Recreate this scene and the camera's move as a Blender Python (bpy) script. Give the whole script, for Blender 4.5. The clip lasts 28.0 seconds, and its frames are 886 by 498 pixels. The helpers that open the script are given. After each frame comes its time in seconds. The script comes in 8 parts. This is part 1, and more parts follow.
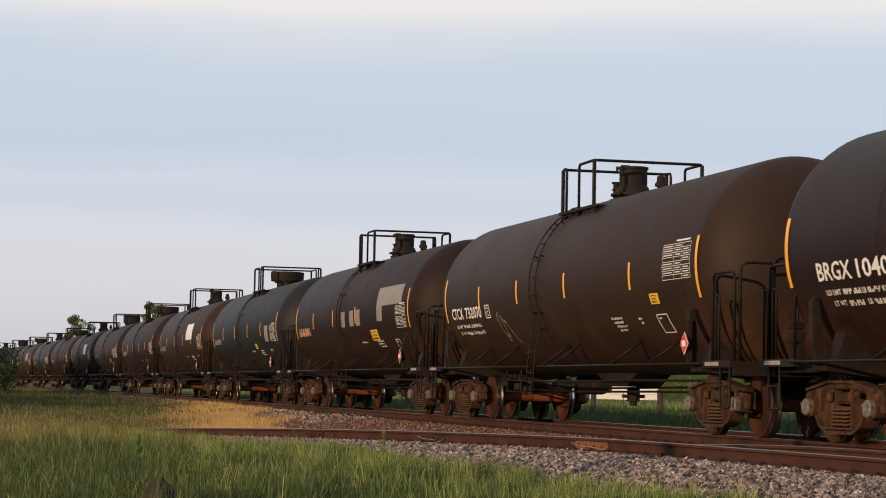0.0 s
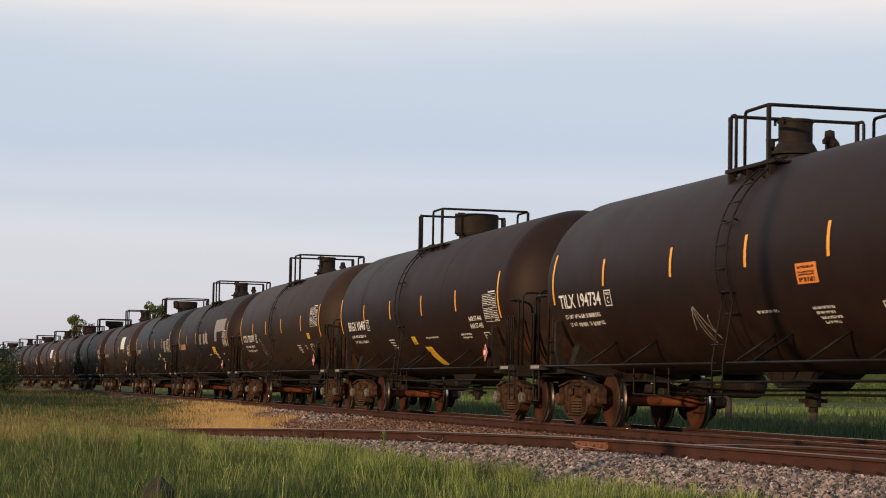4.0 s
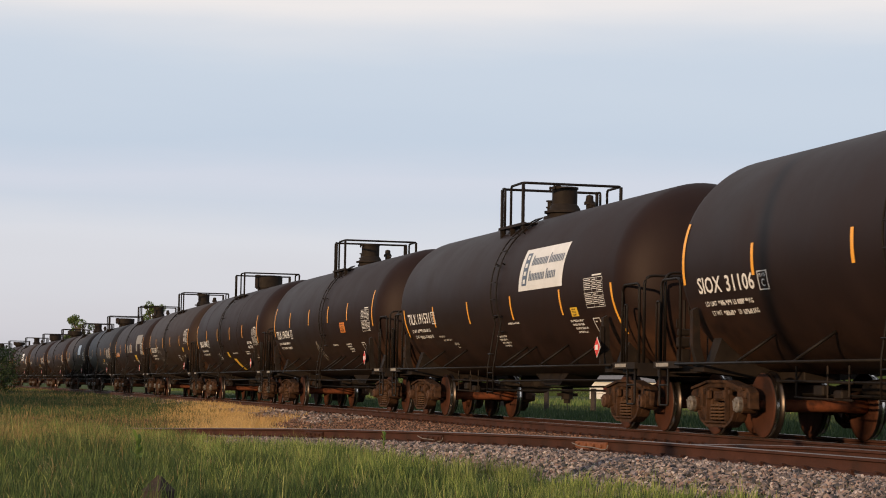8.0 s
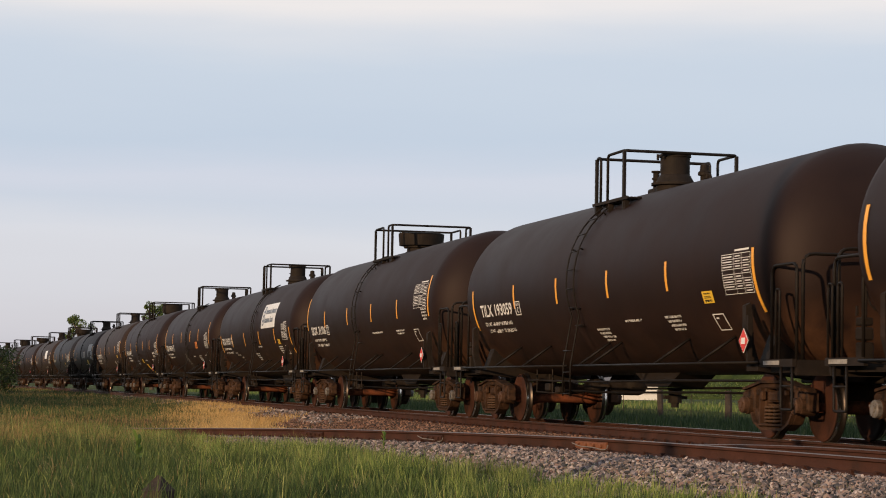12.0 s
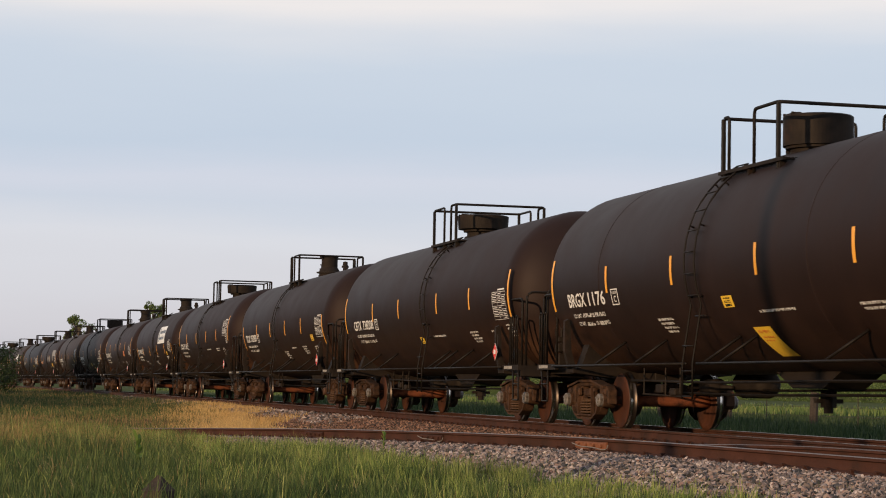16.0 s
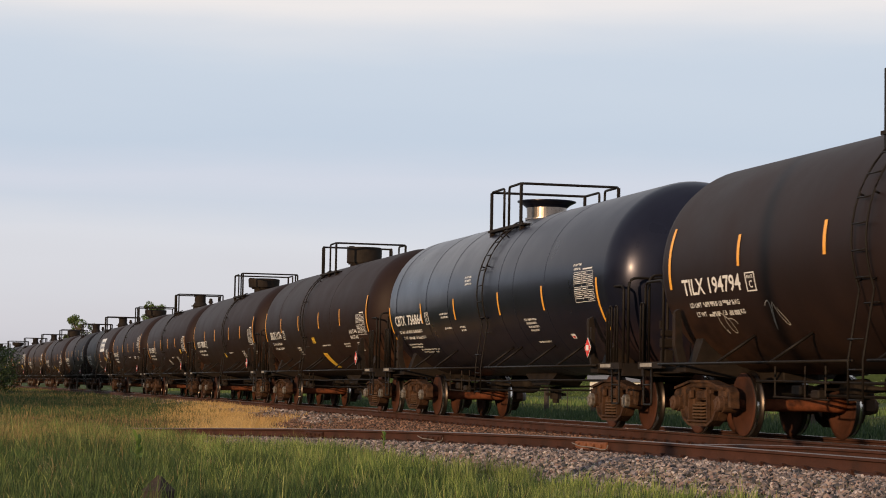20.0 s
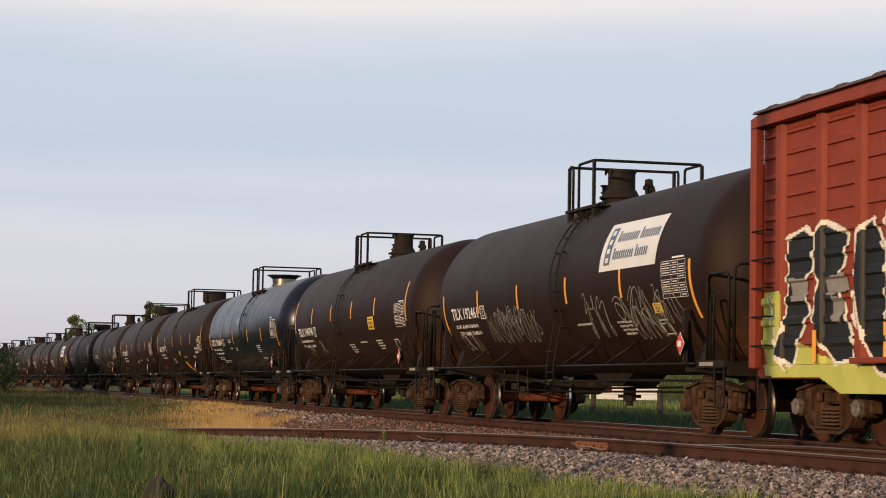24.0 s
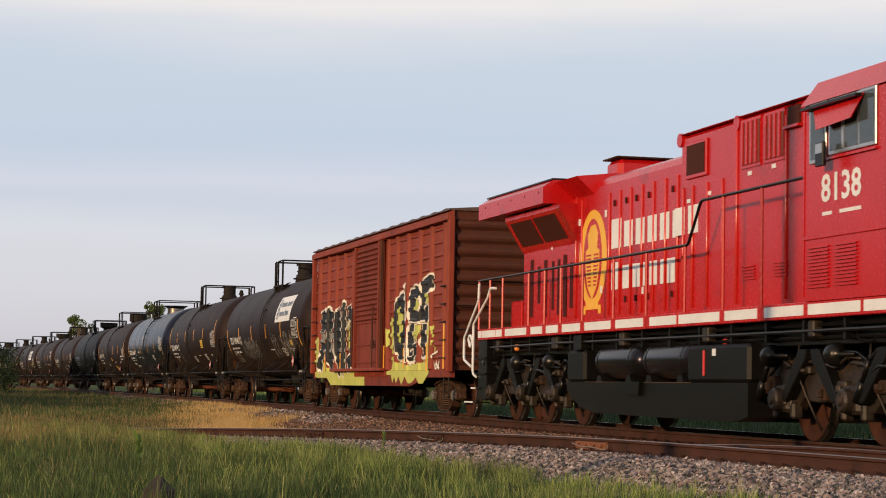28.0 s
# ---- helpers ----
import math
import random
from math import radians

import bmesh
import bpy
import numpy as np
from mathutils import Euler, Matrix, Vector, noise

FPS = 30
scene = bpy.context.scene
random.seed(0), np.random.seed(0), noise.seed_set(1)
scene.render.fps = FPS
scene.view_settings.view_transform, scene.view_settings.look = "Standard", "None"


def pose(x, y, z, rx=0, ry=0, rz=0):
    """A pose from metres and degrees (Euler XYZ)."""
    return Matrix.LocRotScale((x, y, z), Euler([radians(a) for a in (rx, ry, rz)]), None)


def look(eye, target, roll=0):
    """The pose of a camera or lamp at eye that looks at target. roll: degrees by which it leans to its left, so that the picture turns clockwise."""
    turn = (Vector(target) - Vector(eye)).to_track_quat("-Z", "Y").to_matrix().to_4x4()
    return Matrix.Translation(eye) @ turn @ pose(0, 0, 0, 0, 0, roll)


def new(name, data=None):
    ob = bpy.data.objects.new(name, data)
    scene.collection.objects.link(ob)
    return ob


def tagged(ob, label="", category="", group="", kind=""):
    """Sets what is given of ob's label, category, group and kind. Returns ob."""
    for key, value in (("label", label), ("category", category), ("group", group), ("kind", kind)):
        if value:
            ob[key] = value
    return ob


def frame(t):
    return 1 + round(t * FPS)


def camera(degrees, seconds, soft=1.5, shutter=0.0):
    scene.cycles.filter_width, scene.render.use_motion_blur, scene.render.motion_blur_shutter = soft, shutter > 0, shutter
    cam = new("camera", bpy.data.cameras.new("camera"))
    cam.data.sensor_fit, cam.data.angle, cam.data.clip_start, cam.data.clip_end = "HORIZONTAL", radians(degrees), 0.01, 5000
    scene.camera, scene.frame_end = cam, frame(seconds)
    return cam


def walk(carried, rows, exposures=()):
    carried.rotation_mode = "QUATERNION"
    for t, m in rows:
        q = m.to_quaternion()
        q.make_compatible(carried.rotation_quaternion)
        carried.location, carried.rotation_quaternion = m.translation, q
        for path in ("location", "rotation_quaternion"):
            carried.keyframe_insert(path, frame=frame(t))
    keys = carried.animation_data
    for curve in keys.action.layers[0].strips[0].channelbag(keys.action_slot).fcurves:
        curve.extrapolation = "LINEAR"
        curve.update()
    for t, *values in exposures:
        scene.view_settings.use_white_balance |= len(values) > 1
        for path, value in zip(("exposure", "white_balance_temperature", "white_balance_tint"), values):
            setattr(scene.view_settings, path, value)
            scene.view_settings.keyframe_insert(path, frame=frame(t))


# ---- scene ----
# ---------------------------------------------------------------- camera
EYE = Vector((0.0, -11.638, 0.620))
AIM = EYE + Vector((-math.sin(radians(73.524)) * math.cos(radians(3.79)),
                    math.cos(radians(73.524)) * math.cos(radians(3.79)), math.sin(radians(3.79))))
cam = camera(23.887, 28.0, soft=1.0, shutter=0.12)
walk(cam, [(0.0, look(EYE, AIM, 1.048)), (28.0, look(EYE, AIM, 1.048))], exposures=[(0.0, 0.0), (28.0, 0.0)])

# ---------------------------------------------------------------- light
SUN_EL, SUN_AZ = radians(9.0), radians(144.0)      # azimuth clockwise from +Y
world = bpy.data.worlds.new("evening_sky")
scene.world = world
world.use_nodes = True


def build_world():
    """Evening sky: Nishita sky behind a thin layer of high cloud in long flat bands."""
    nt = world.node_tree
    nt.nodes.clear()
    out = nt.nodes.new("ShaderNodeOutputWorld")
    bg = nt.nodes.new("ShaderNodeBackground")
    sky = nt.nodes.new("ShaderNodeTexSky")
    sky.sky_type = "NISHITA"
    sky.sun_disc = False
    sky.sun_elevation = SUN_EL
    sky.sun_rotation = SUN_AZ
    sky.dust_density = 1.0
    dim = nt.nodes.new("ShaderNodeMix")
    dim.data_type, dim.blend_type = "RGBA", "MULTIPLY"
    dim.inputs["Factor"].default_value = 1.0
    dim.inputs["B"].default_value = (0.10, 0.10, 0.10, 1)
    nt.links.new(sky.outputs["Color"], dim.inputs["A"])
    tc = nt.nodes.new("ShaderNodeTexCoord")
    sep = nt.nodes.new("ShaderNodeSeparateXYZ")
    nt.links.new(tc.outputs["Generated"], sep.inputs["Vector"])
    # cloud layer: colour by height over the horizon
    r = nt.nodes.new("ShaderNodeValToRGB")
    el = r.color_ramp.elements
    stops = [(0.0, (0.56, 0.55, 0.61)), (0.03, (0.68, 0.67, 0.73)), (0.065, (0.74, 0.75, 0.82)), (0.085, (0.64, 0.69, 0.80)), (0.10, (0.68, 0.71, 0.82)), (0.12, (0.58, 0.66, 0.79)), (0.15, (0.63, 0.70, 0.81)), (0.167, (0.75, 0.77, 0.83)), (0.183, (0.92, 0.87, 0.86)), (0.6, (0.62, 0.65, 0.72))]
    while len(el) < len(stops):
        el.new(0.5)
    for e, (p, c) in zip(el, stops):
        e.position, e.color = p, (*c, 1)
    mp = nt.nodes.new("ShaderNodeMapping")
    mp.inputs["Scale"].default_value = (2.2, 2.2, 16.0)
    nz = nt.nodes.new("ShaderNodeTexNoise")
    nz.inputs["Scale"].default_value = 1.6
    nz.inputs["Detail"].default_value = 5.0
    nt.links.new(tc.outputs["Generated"], mp.inputs["Vector"])
    nt.links.new(mp.outputs["Vector"], nz.inputs["Vector"])
    wob = nt.nodes.new("ShaderNodeMath")
    wob.operation = "MULTIPLY_ADD"
    wob.inputs[1].default_value, wob.inputs[2].default_value = 0.045, -0.0225
    nt.links.new(nz.outputs["Fac"], wob.inputs[0])
    add = nt.nodes.new("ShaderNodeMath")
    add.operation = "ADD"
    nt.links.new(sep.outputs["Z"], add.inputs[0])
    nt.links.new(wob.outputs["Value"], add.inputs[1])
    nt.links.new(add.outputs["Value"], r.inputs["Fac"])
    veil = nt.nodes.new("ShaderNodeMix")
    veil.data_type = "RGBA"
    veil.inputs["Factor"].default_value = 0.9
    nt.links.new(dim.outputs["Result"], veil.inputs["A"])
    nt.links.new(r.outputs["Color"], veil.inputs["B"])
    bg.inputs["Strength"].default_value = 1.0
    nt.links.new(veil.outputs["Result"], bg.inputs["Color"])
    nt.links.new(bg.outputs["Background"], out.inputs["Surface"])


build_world()
sun_data = bpy.data.lights.new("sun", "SUN")
sun_data.energy = 3.9
sun_data.angle = radians(0.7)
sun_data.color = (1.0, 0.66, 0.36)
sun = new("sun", sun_data)
sun_way = Vector((math.sin(SUN_AZ) * math.cos(SUN_EL), math.cos(SUN_AZ) * math.cos(SUN_EL), math.sin(SUN_EL)))
sun.matrix_world = look(sun_way * 100, (0, 0, 0))


# ---------------------------------------------------------------- materials
def nodes_of(name):
    m = bpy.data.materials.new(name)
    m.use_nodes = True
    nt = m.node_tree
    return m, nt, nt.nodes["Principled BSDF"]


def ramp(nt, fac, stops):
    r = nt.nodes.new("ShaderNodeValToRGB")
    el = r.color_ramp.elements
    while len(el) < len(stops):
        el.new(0.5)
    for e, (p, c) in zip(el, stops):
        e.position, e.color = p, (*c, 1)
    nt.links.new(fac, r.inputs["Fac"])
    return r.outputs["Color"]


def noise_tex(nt, scale, detail=4.0, rough=0.55, coord="Object", stretch=(1, 1, 1)):
    tc = nt.nodes.new("ShaderNodeTexCoord")
    mp = nt.nodes.new("ShaderNodeMapping")
    mp.inputs["Scale"].default_value = stretch
    n = nt.nodes.new("ShaderNodeTexNoise")
    n.inputs["Scale"].default_value = scale
    n.inputs["Detail"].default_value = detail
    n.inputs["Roughness"].default_value = rough
    nt.links.new(tc.outputs[coord], mp.inputs["Vector"])
    nt.links.new(mp.outputs["Vector"], n.inputs["Vector"])
    return n.outputs["Fac"]


def mix(nt, fac, a, b, kind="MIX"):
    x = nt.nodes.new("ShaderNodeMix")
    x.data_type, x.blend_type = "RGBA", kind
    for sock, v in ((x.inputs["Factor"], fac), (x.inputs["A"], a), (x.inputs["B"], b)):
        if isinstance(v, (int, float)):
            sock.default_value = v
        elif isinstance(v, tuple):
            sock.default_value = (*v, 1)
        else:
            nt.links.new(v, sock)
    return x.outputs["Result"]


def maths(nt, op, a, b=0.0, clamp=False):
    x = nt.nodes.new("ShaderNodeMath")
    x.operation, x.use_clamp = op, clamp
    for sock, v in ((x.inputs[0], a), (x.inputs[1], b)):
        if isinstance(v, (int, float)):
            sock.default_value = v
        else:
            nt.links.new(v, sock)
    return x.outputs["Value"]


def bump(nt, bsdf, height, strength=0.3, distance=0.01):
    b = nt.nodes.new("ShaderNodeBump")
    b.inputs["Strength"].default_value = strength
    b.inputs["Distance"].default_value = distance
    nt.links.new(height, b.inputs["Height"])
    nt.links.new(b.outputs["Normal"], bsdf.inputs["Normal"])


def surface(name, dark, light, rough=0.6, metal=0.0, scale=6.0, fine=60.0, bumps=0.25, vary=0.0, stain=None, stain_scale=1.5, stain_amount=0.55, spec=0.5, run=(1, 1, 1)):
    """Two-scale mottled surface; stain: a second colour in patches; vary: brightness spread from object to object."""
    m, nt, b = nodes_of(name)
    a = noise_tex(nt, scale, 5)
    f = noise_tex(nt, fine, 3)
    fac = maths(nt, "ADD", maths(nt, "MULTIPLY", a, 0.65), maths(nt, "MULTIPLY", f, 0.35))
    col = ramp(nt, fac, [(0.32, dark), (0.68, light)])
    if stain:
        s = noise_tex(nt, stain_scale, 6, 0.62, stretch=run)
        sf = maths(nt, "MULTIPLY", maths(nt, "SUBTRACT", s, 1.0 - stain_amount), 5.0, True)
        col = mix(nt, sf, col, stain)
    if vary:
        oi = nt.nodes.new("ShaderNodeObjectInfo")
        k = maths(nt, "ADD", maths(nt, "MULTIPLY", oi.outputs["Random"], 2 * vary), 1.0 - vary)
        hsv = nt.nodes.new("ShaderNodeHueSaturation")
        nt.links.new(k, hsv.inputs["Value"])
        nt.links.new(col, hsv.inputs["Color"])
        col = hsv.outputs["Color"]
    nt.links.new(col, b.inputs["Base Color"])
    b.inputs["Metallic"].default_value = metal
    b.inputs["Specular IOR Level"].default_value = spec
    swing = 0.25 if rough > 0.4 else 0.05
    r = maths(nt, "ADD", maths(nt, "MULTIPLY", f, swing), rough - swing / 2, True)
    nt.links.new(r, b.inputs["Roughness"])
    if bumps:
        bump(nt, b, f, bumps, 0.006)
    return m


def tank_paint(name, dark, light, rough, rust=0.5, coat=0.0):
    """Tank paint: streaks that run down, road dust, rust-brown dirt near the underside and the ends (local z, x)."""
    m, nt, b = nodes_of(name)
    a = noise_tex(nt, 0.9, 6, 0.6)
    streak = noise_tex(nt, 1.0, 4, 0.5, stretch=(5.0, 1.0, 0.35))
    f = noise_tex(nt, 45.0, 3)
    fac = maths(nt, "ADD", maths(nt, "MULTIPLY", a, 0.74), maths(nt, "MULTIPLY", streak, 0.26))
    col = ramp(nt, fac, [(0.33, dark), (0.67, light)])
    tc = nt.nodes.new("ShaderNodeTexCoord")
    sep = nt.nodes.new("ShaderNodeSeparateXYZ")
    nt.links.new(tc.outputs["Object"], sep.inputs["Vector"])
    low = maths(nt, "MULTIPLY", maths(nt, "SUBTRACT", 2.0, sep.outputs["Z"]), 0.8, True)
    ends = maths(nt, "MULTIPLY", maths(nt, "SUBTRACT", maths(nt, "ABSOLUTE", sep.outputs["X"]), 4.8), 0.45, True)
    d = noise_tex(nt, 1.7, 6, 0.65)
    dirt = maths(nt, "MULTIPLY", maths(nt, "MULTIPLY", low, maths(nt, "ADD", ends, 0.25)), maths(nt, "MULTIPLY", maths(nt, "SUBTRACT", d, 0.32), 3.6 * rust, True), True)
    col = mix(nt, dirt, col, (0.090, 0.044, 0.024))
    nt.links.new(col, b.inputs["Base Color"])
    nt.links.new(maths(nt, "ADD", maths(nt, "MULTIPLY", a, 0.22), rough - 0.11, True), b.inputs["Roughness"])
    b.inputs["Coat Weight"].default_value = coat
    b.inputs["Specular IOR Level"].default_value = 0.22 if coat else 0.16
    b.inputs["Specular Tint"].default_value = (0.68, 0.71, 1.0, 1) if coat else (1.0, 0.90, 0.92, 1)
    b.inputs["Coat Roughness"].default_value = 0.16
    bump(nt, b, f, 0.06, 0.004)
    return m


M = {}
M["tank_brown"] = tank_paint("tank_paint_brown_black", (0.0112, 0.0058, 0.0050), (0.0185, 0.0102, 0.0088), 0.57, 0.85)
M["tank_black"] = tank_paint("tank_paint_black", (0.0098, 0.0072, 0.0070), (0.0165, 0.0128, 0.0122), 0.52, 0.45)
M["tank_dusty"] = tank_paint("tank_paint_dusty", (0.0185, 0.0110, 0.0080), (0.030, 0.0190, 0.0138), 0.58, 0.8)
M["tank_blue"] = tank_paint("tank_paint_dark_blue", (0.009, 0.0095, 0.013), (0.018, 0.019, 0.024), 0.55, 0.4)
M["tank_gloss"] = tank_paint("tank_paint_gloss_black", (0.0056, 0.0066, 0.0140), (0.0090, 0.0106, 0.0210), 0.31, 0.35, 0.05)
M["loco_gloss"] = tank_paint("reservoir_gloss_black", (0.004, 0.004, 0.0046), (0.007, 0.007, 0.0075), 0.24, 0.1, 0.05)
M["frame_black"] = surface("frame_paint_grimy", (0.009, 0.007, 0.0062), (0.022, 0.016, 0.0125), 0.7, stain=(0.036, 0.018, 0.010), stain_amount=0.42, bumps=0.1, spec=0.15)
M["pipe"] = surface("pipe_paint_black", (0.0055, 0.0045, 0.0040), (0.0135, 0.0105, 0.009), 0.55, bumps=0.05, spec=0.15)
M["rust"] = surface("cast_steel_rust", (0.020, 0.0115, 0.0078), (0.078, 0.040, 0.023), 0.82, stain=(0.012, 0.0078, 0.0065), stain_scale=4.0, stain_amount=0.52, vary=0.25, spec=0.15)
M["wheel"] = surface("wheel_rust", (0.034, 0.0125, 0.0075), (0.085, 0.031, 0.017), 0.78, stain=(0.013, 0.007, 0.006), spec=0.18)
M["tread"] = surface("worn_steel_tread", (0.035, 0.028, 0.025), (0.07, 0.058, 0.052), 0.38, 0.9, bumps=0.05)
M["wheel_red"] = surface("fresh_rust_red", (0.11, 0.032, 0.014), (0.22, 0.070, 0.030), 0.75, stain=(0.03, 0.012, 0.008), stain_scale=4, spec=0.2)
M["cap"] = surface("bearing_cap_paint", (0.09, 0.085, 0.082), (0.17, 0.16, 0.155), 0.5, stain=(0.04, 0.024, 0.016), stain_scale=12, stain_amount=0.5)
M["cap_rust"] = surface("bearing_cap_rust", (0.035, 0.018, 0.012), (0.085, 0.045, 0.028), 0.75, spec=0.25)
M["flange"] = surface("bright_wheel_edge", (0.55, 0.53, 0.50), (0.75, 0.72, 0.68), 0.22, 1.0, bumps=0.03)
M["patch_grey"] = surface("overpaint_grey", (0.16, 0.155, 0.15), (0.26, 0.25, 0.24), 0.6, bumps=0)
M["stripe"] = surface("reflective_yellow", (0.72, 0.33, 0.035), (0.85, 0.42, 0.05), 0.45, scale=3, fine=25, bumps=0)
M["white"] = surface("stencil_white", (0.56, 0.57, 0.58), (0.74, 0.75, 0.76), 0.6, scale=4, fine=30, bumps=0)
M["worn_white"] = surface("worn_stencil_white", (0.16, 0.155, 0.15), (0.34, 0.33, 0.32), 0.7, scale=9, fine=40, bumps=0)
M["sign_white"] = surface("decal_white", (0.56, 0.59, 0.62), (0.70, 0.73, 0.77), 0.5, scale=2, fine=20, bumps=0)
M["sign_blue"] = surface("decal_blue_grey", (0.05, 0.08, 0.14), (0.09, 0.13, 0.2), 0.5, bumps=0)
M["sign_red"] = surface("placard_red", (0.50, 0.03, 0.03), (0.62, 0.05, 0.045), 0.45, bumps=0)
M["sign_yellow"] = surface("decal_yellow", (0.66, 0.42, 0.03), (0.78, 0.52, 0.05), 0.5, bumps=0)
M["sign_orange"] = surface("stencil_orange", (0.60, 0.19, 0.03), (0.72, 0.25, 0.05), 0.5, bumps=0)
M["chalk"] = surface("paint_marker_grey", (0.28, 0.27, 0.25), (0.45, 0.43, 0.40), 0.6, bumps=0)
M["rail_side"] = surface("rail_rust", (0.034, 0.0145, 0.0108), (0.074, 0.031, 0.0215), 0.8, stain=(0.030, 0.015, 0.011), stain_scale=3.0, spec=0.15)
M["rail_top"] = surface("rail_head", (0.26, 0.22, 0.20), (0.42, 0.38, 0.35), 0.28, 0.9, bumps=0.05)
M["rail_dull"] = surface("siding_rail_head", (0.11, 0.085, 0.075), (0.24, 0.20, 0.18), 0.36, 0.85, bumps=0.06)
M["tie"] = surface("tie_wood", (0.035, 0.026, 0.02), (0.10, 0.075, 0.055), 0.9, scale=9, vary=0.25)
M["stone"] = surface("ballast_stone", (0.16, 0.14, 0.125), (0.36, 0.32, 0.29), 0.85, scale=9, fine=90, vary=0.45)
M["gravel"] = surface("ballast_bed", (0.08, 0.065, 0.055), (0.24, 0.2, 0.17), 0.9, scale=22, fine=120, bumps=0.8)
M["soil"] = surface("grassy_soil", (0.028, 0.04, 0.014), (0.07, 0.085, 0.03), 0.95, scale=0.6, fine=9, bumps=0.6, stain=(0.060, 0.075, 0.022), stain_scale=0.15, spec=0.04)
M["loco_red"] = surface("locomotive_red", (0.385, 0.0046, 0.0056), (0.425, 0.0060, 0.0066), 0.27, scale=1.2, fine=18, bumps=0.0, stain=(0.19, 0.004, 0.005), stain_scale=0.9, stain_amount=0.42, spec=0.42)
M["loco_black"] = surface("locomotive_black", (0.0030, 0.0030, 0.0033), (0.0070, 0.0066, 0.0064), 0.32, scale=2, stain=(0.010, 0.0065, 0.004), bumps=0.02, stain_amount=0.36, spec=0.20)
M["loco_truck"] = surface("locomotive_truck_grime", (0.0090, 0.0076, 0.0068), (0.032, 0.023, 0.0165), 0.5, stain=(0.095, 0.048, 0.023), stain_scale=3.5, stain_amount=0.42, spec=0.3)
M["grille"] = surface("radiator_grille", (0.036, 0.0095, 0.006), (0.066, 0.018, 0.011), 0.7, scale=30, spec=0.1)
M["slot"] = surface("dark_vent", (0.038, 0.0065, 0.006), (0.072, 0.013, 0.011), 0.7, spec=0.1)
# darker red that paints the shade between louvre slats
M["louvre_shade"] = surface("louvre_gap_shade", (0.10, 0.016, 0.010), (0.20, 0.035, 0.018), 0.5, scale=20, spec=0.5)
M["gold"] = surface("emblem_yellow", (0.66, 0.36, 0.03), (0.76, 0.44, 0.05), 0.45, bumps=0)
M["alu"] = surface("window_frame_metal", (0.45, 0.45, 0.45), (0.62, 0.62, 0.62), 0.35, 0.9, bumps=0.03)
M["box_red"] = surface("boxcar_red", (0.165, 0.029, 0.0165), (0.245, 0.047, 0.026), 0.62, scale=1.6, fine=22, bumps=0.12, stain=(0.090, 0.022, 0.0145), stain_scale=1.2, stain_amount=0.48, spec=0.2, run=(2.2, 1.0, 0.35))
M["box_door"] = surface("boxcar_door_red", (0.135, 0.024, 0.0145), (0.20, 0.038, 0.022), 0.66, scale=2.2, fine=26, bumps=0.12, stain=(0.055, 0.016, 0.012), stain_scale=1.3, stain_amount=0.50, spec=0.2, run=(2.6, 1.0, 0.3))
M["hinge_red"] = surface("glossy_hinge_red", (0.42, 0.02, 0.015), (0.55, 0.035, 0.025), 0.30, bumps=0.02, spec=1.0)
M["dust"] = surface("dry_brown_dust", (0.09, 0.050, 0.028), (0.17, 0.10, 0.06), 0.9, scale=5, spec=0.1)
M["spring"] = surface("spring_steel_rust", (0.035, 0.019, 0.011), (0.10, 0.055, 0.03), 0.75, spec=0.2)
M["silver"] = surface("sprayed_silver", (0.20, 0.19, 0.18), (0.36, 0.35, 0.33), 0.5, scale=9, bumps=0)
M["box_end"] = surface("boxcar_end_dark_brown", (0.050, 0.017, 0.011), (0.090, 0.029, 0.018), 0.7, scale=1.6, fine=22, bumps=0.12, stain=(0.050, 0.022, 0.014), stain_scale=1.4, stain_amount=0.5, spec=0.15)
M["box_roof"] = surface("boxcar_roof", (0.04, 0.025, 0.022), (0.10, 0.055, 0.045), 0.7, stain=(0.16, 0.06, 0.04), stain_amount=0.4)
M["spray_yellow"] = surface("spray_pale_yellow", (0.35, 0.39, 0.075), (0.49, 0.51, 0.13), 0.7, scale=3, bumps=0)
M["spray_white"] = surface("spray_white", (0.60, 0.57, 0.50), (0.76, 0.72, 0.64), 0.7, scale=3, bumps=0)
M["spray_black"] = surface("spray_black", (0.007, 0.008, 0.010), (0.018, 0.020, 0.023), 0.5, scale=2, bumps=0, spec=0.2)


def glass(name, tint):
    m, nt, b = nodes_of(name)
    b.inputs["Base Color"].default_value = (*tint, 1)
    b.inputs["Roughness"].default_value = 0.05
    b.inputs["Transmission Weight"].default_value = 0.6
    b.inputs["IOR"].default_value = 1.45
    return m


M["glass"] = glass("cab_glass", (0.10, 0.13, 0.15))


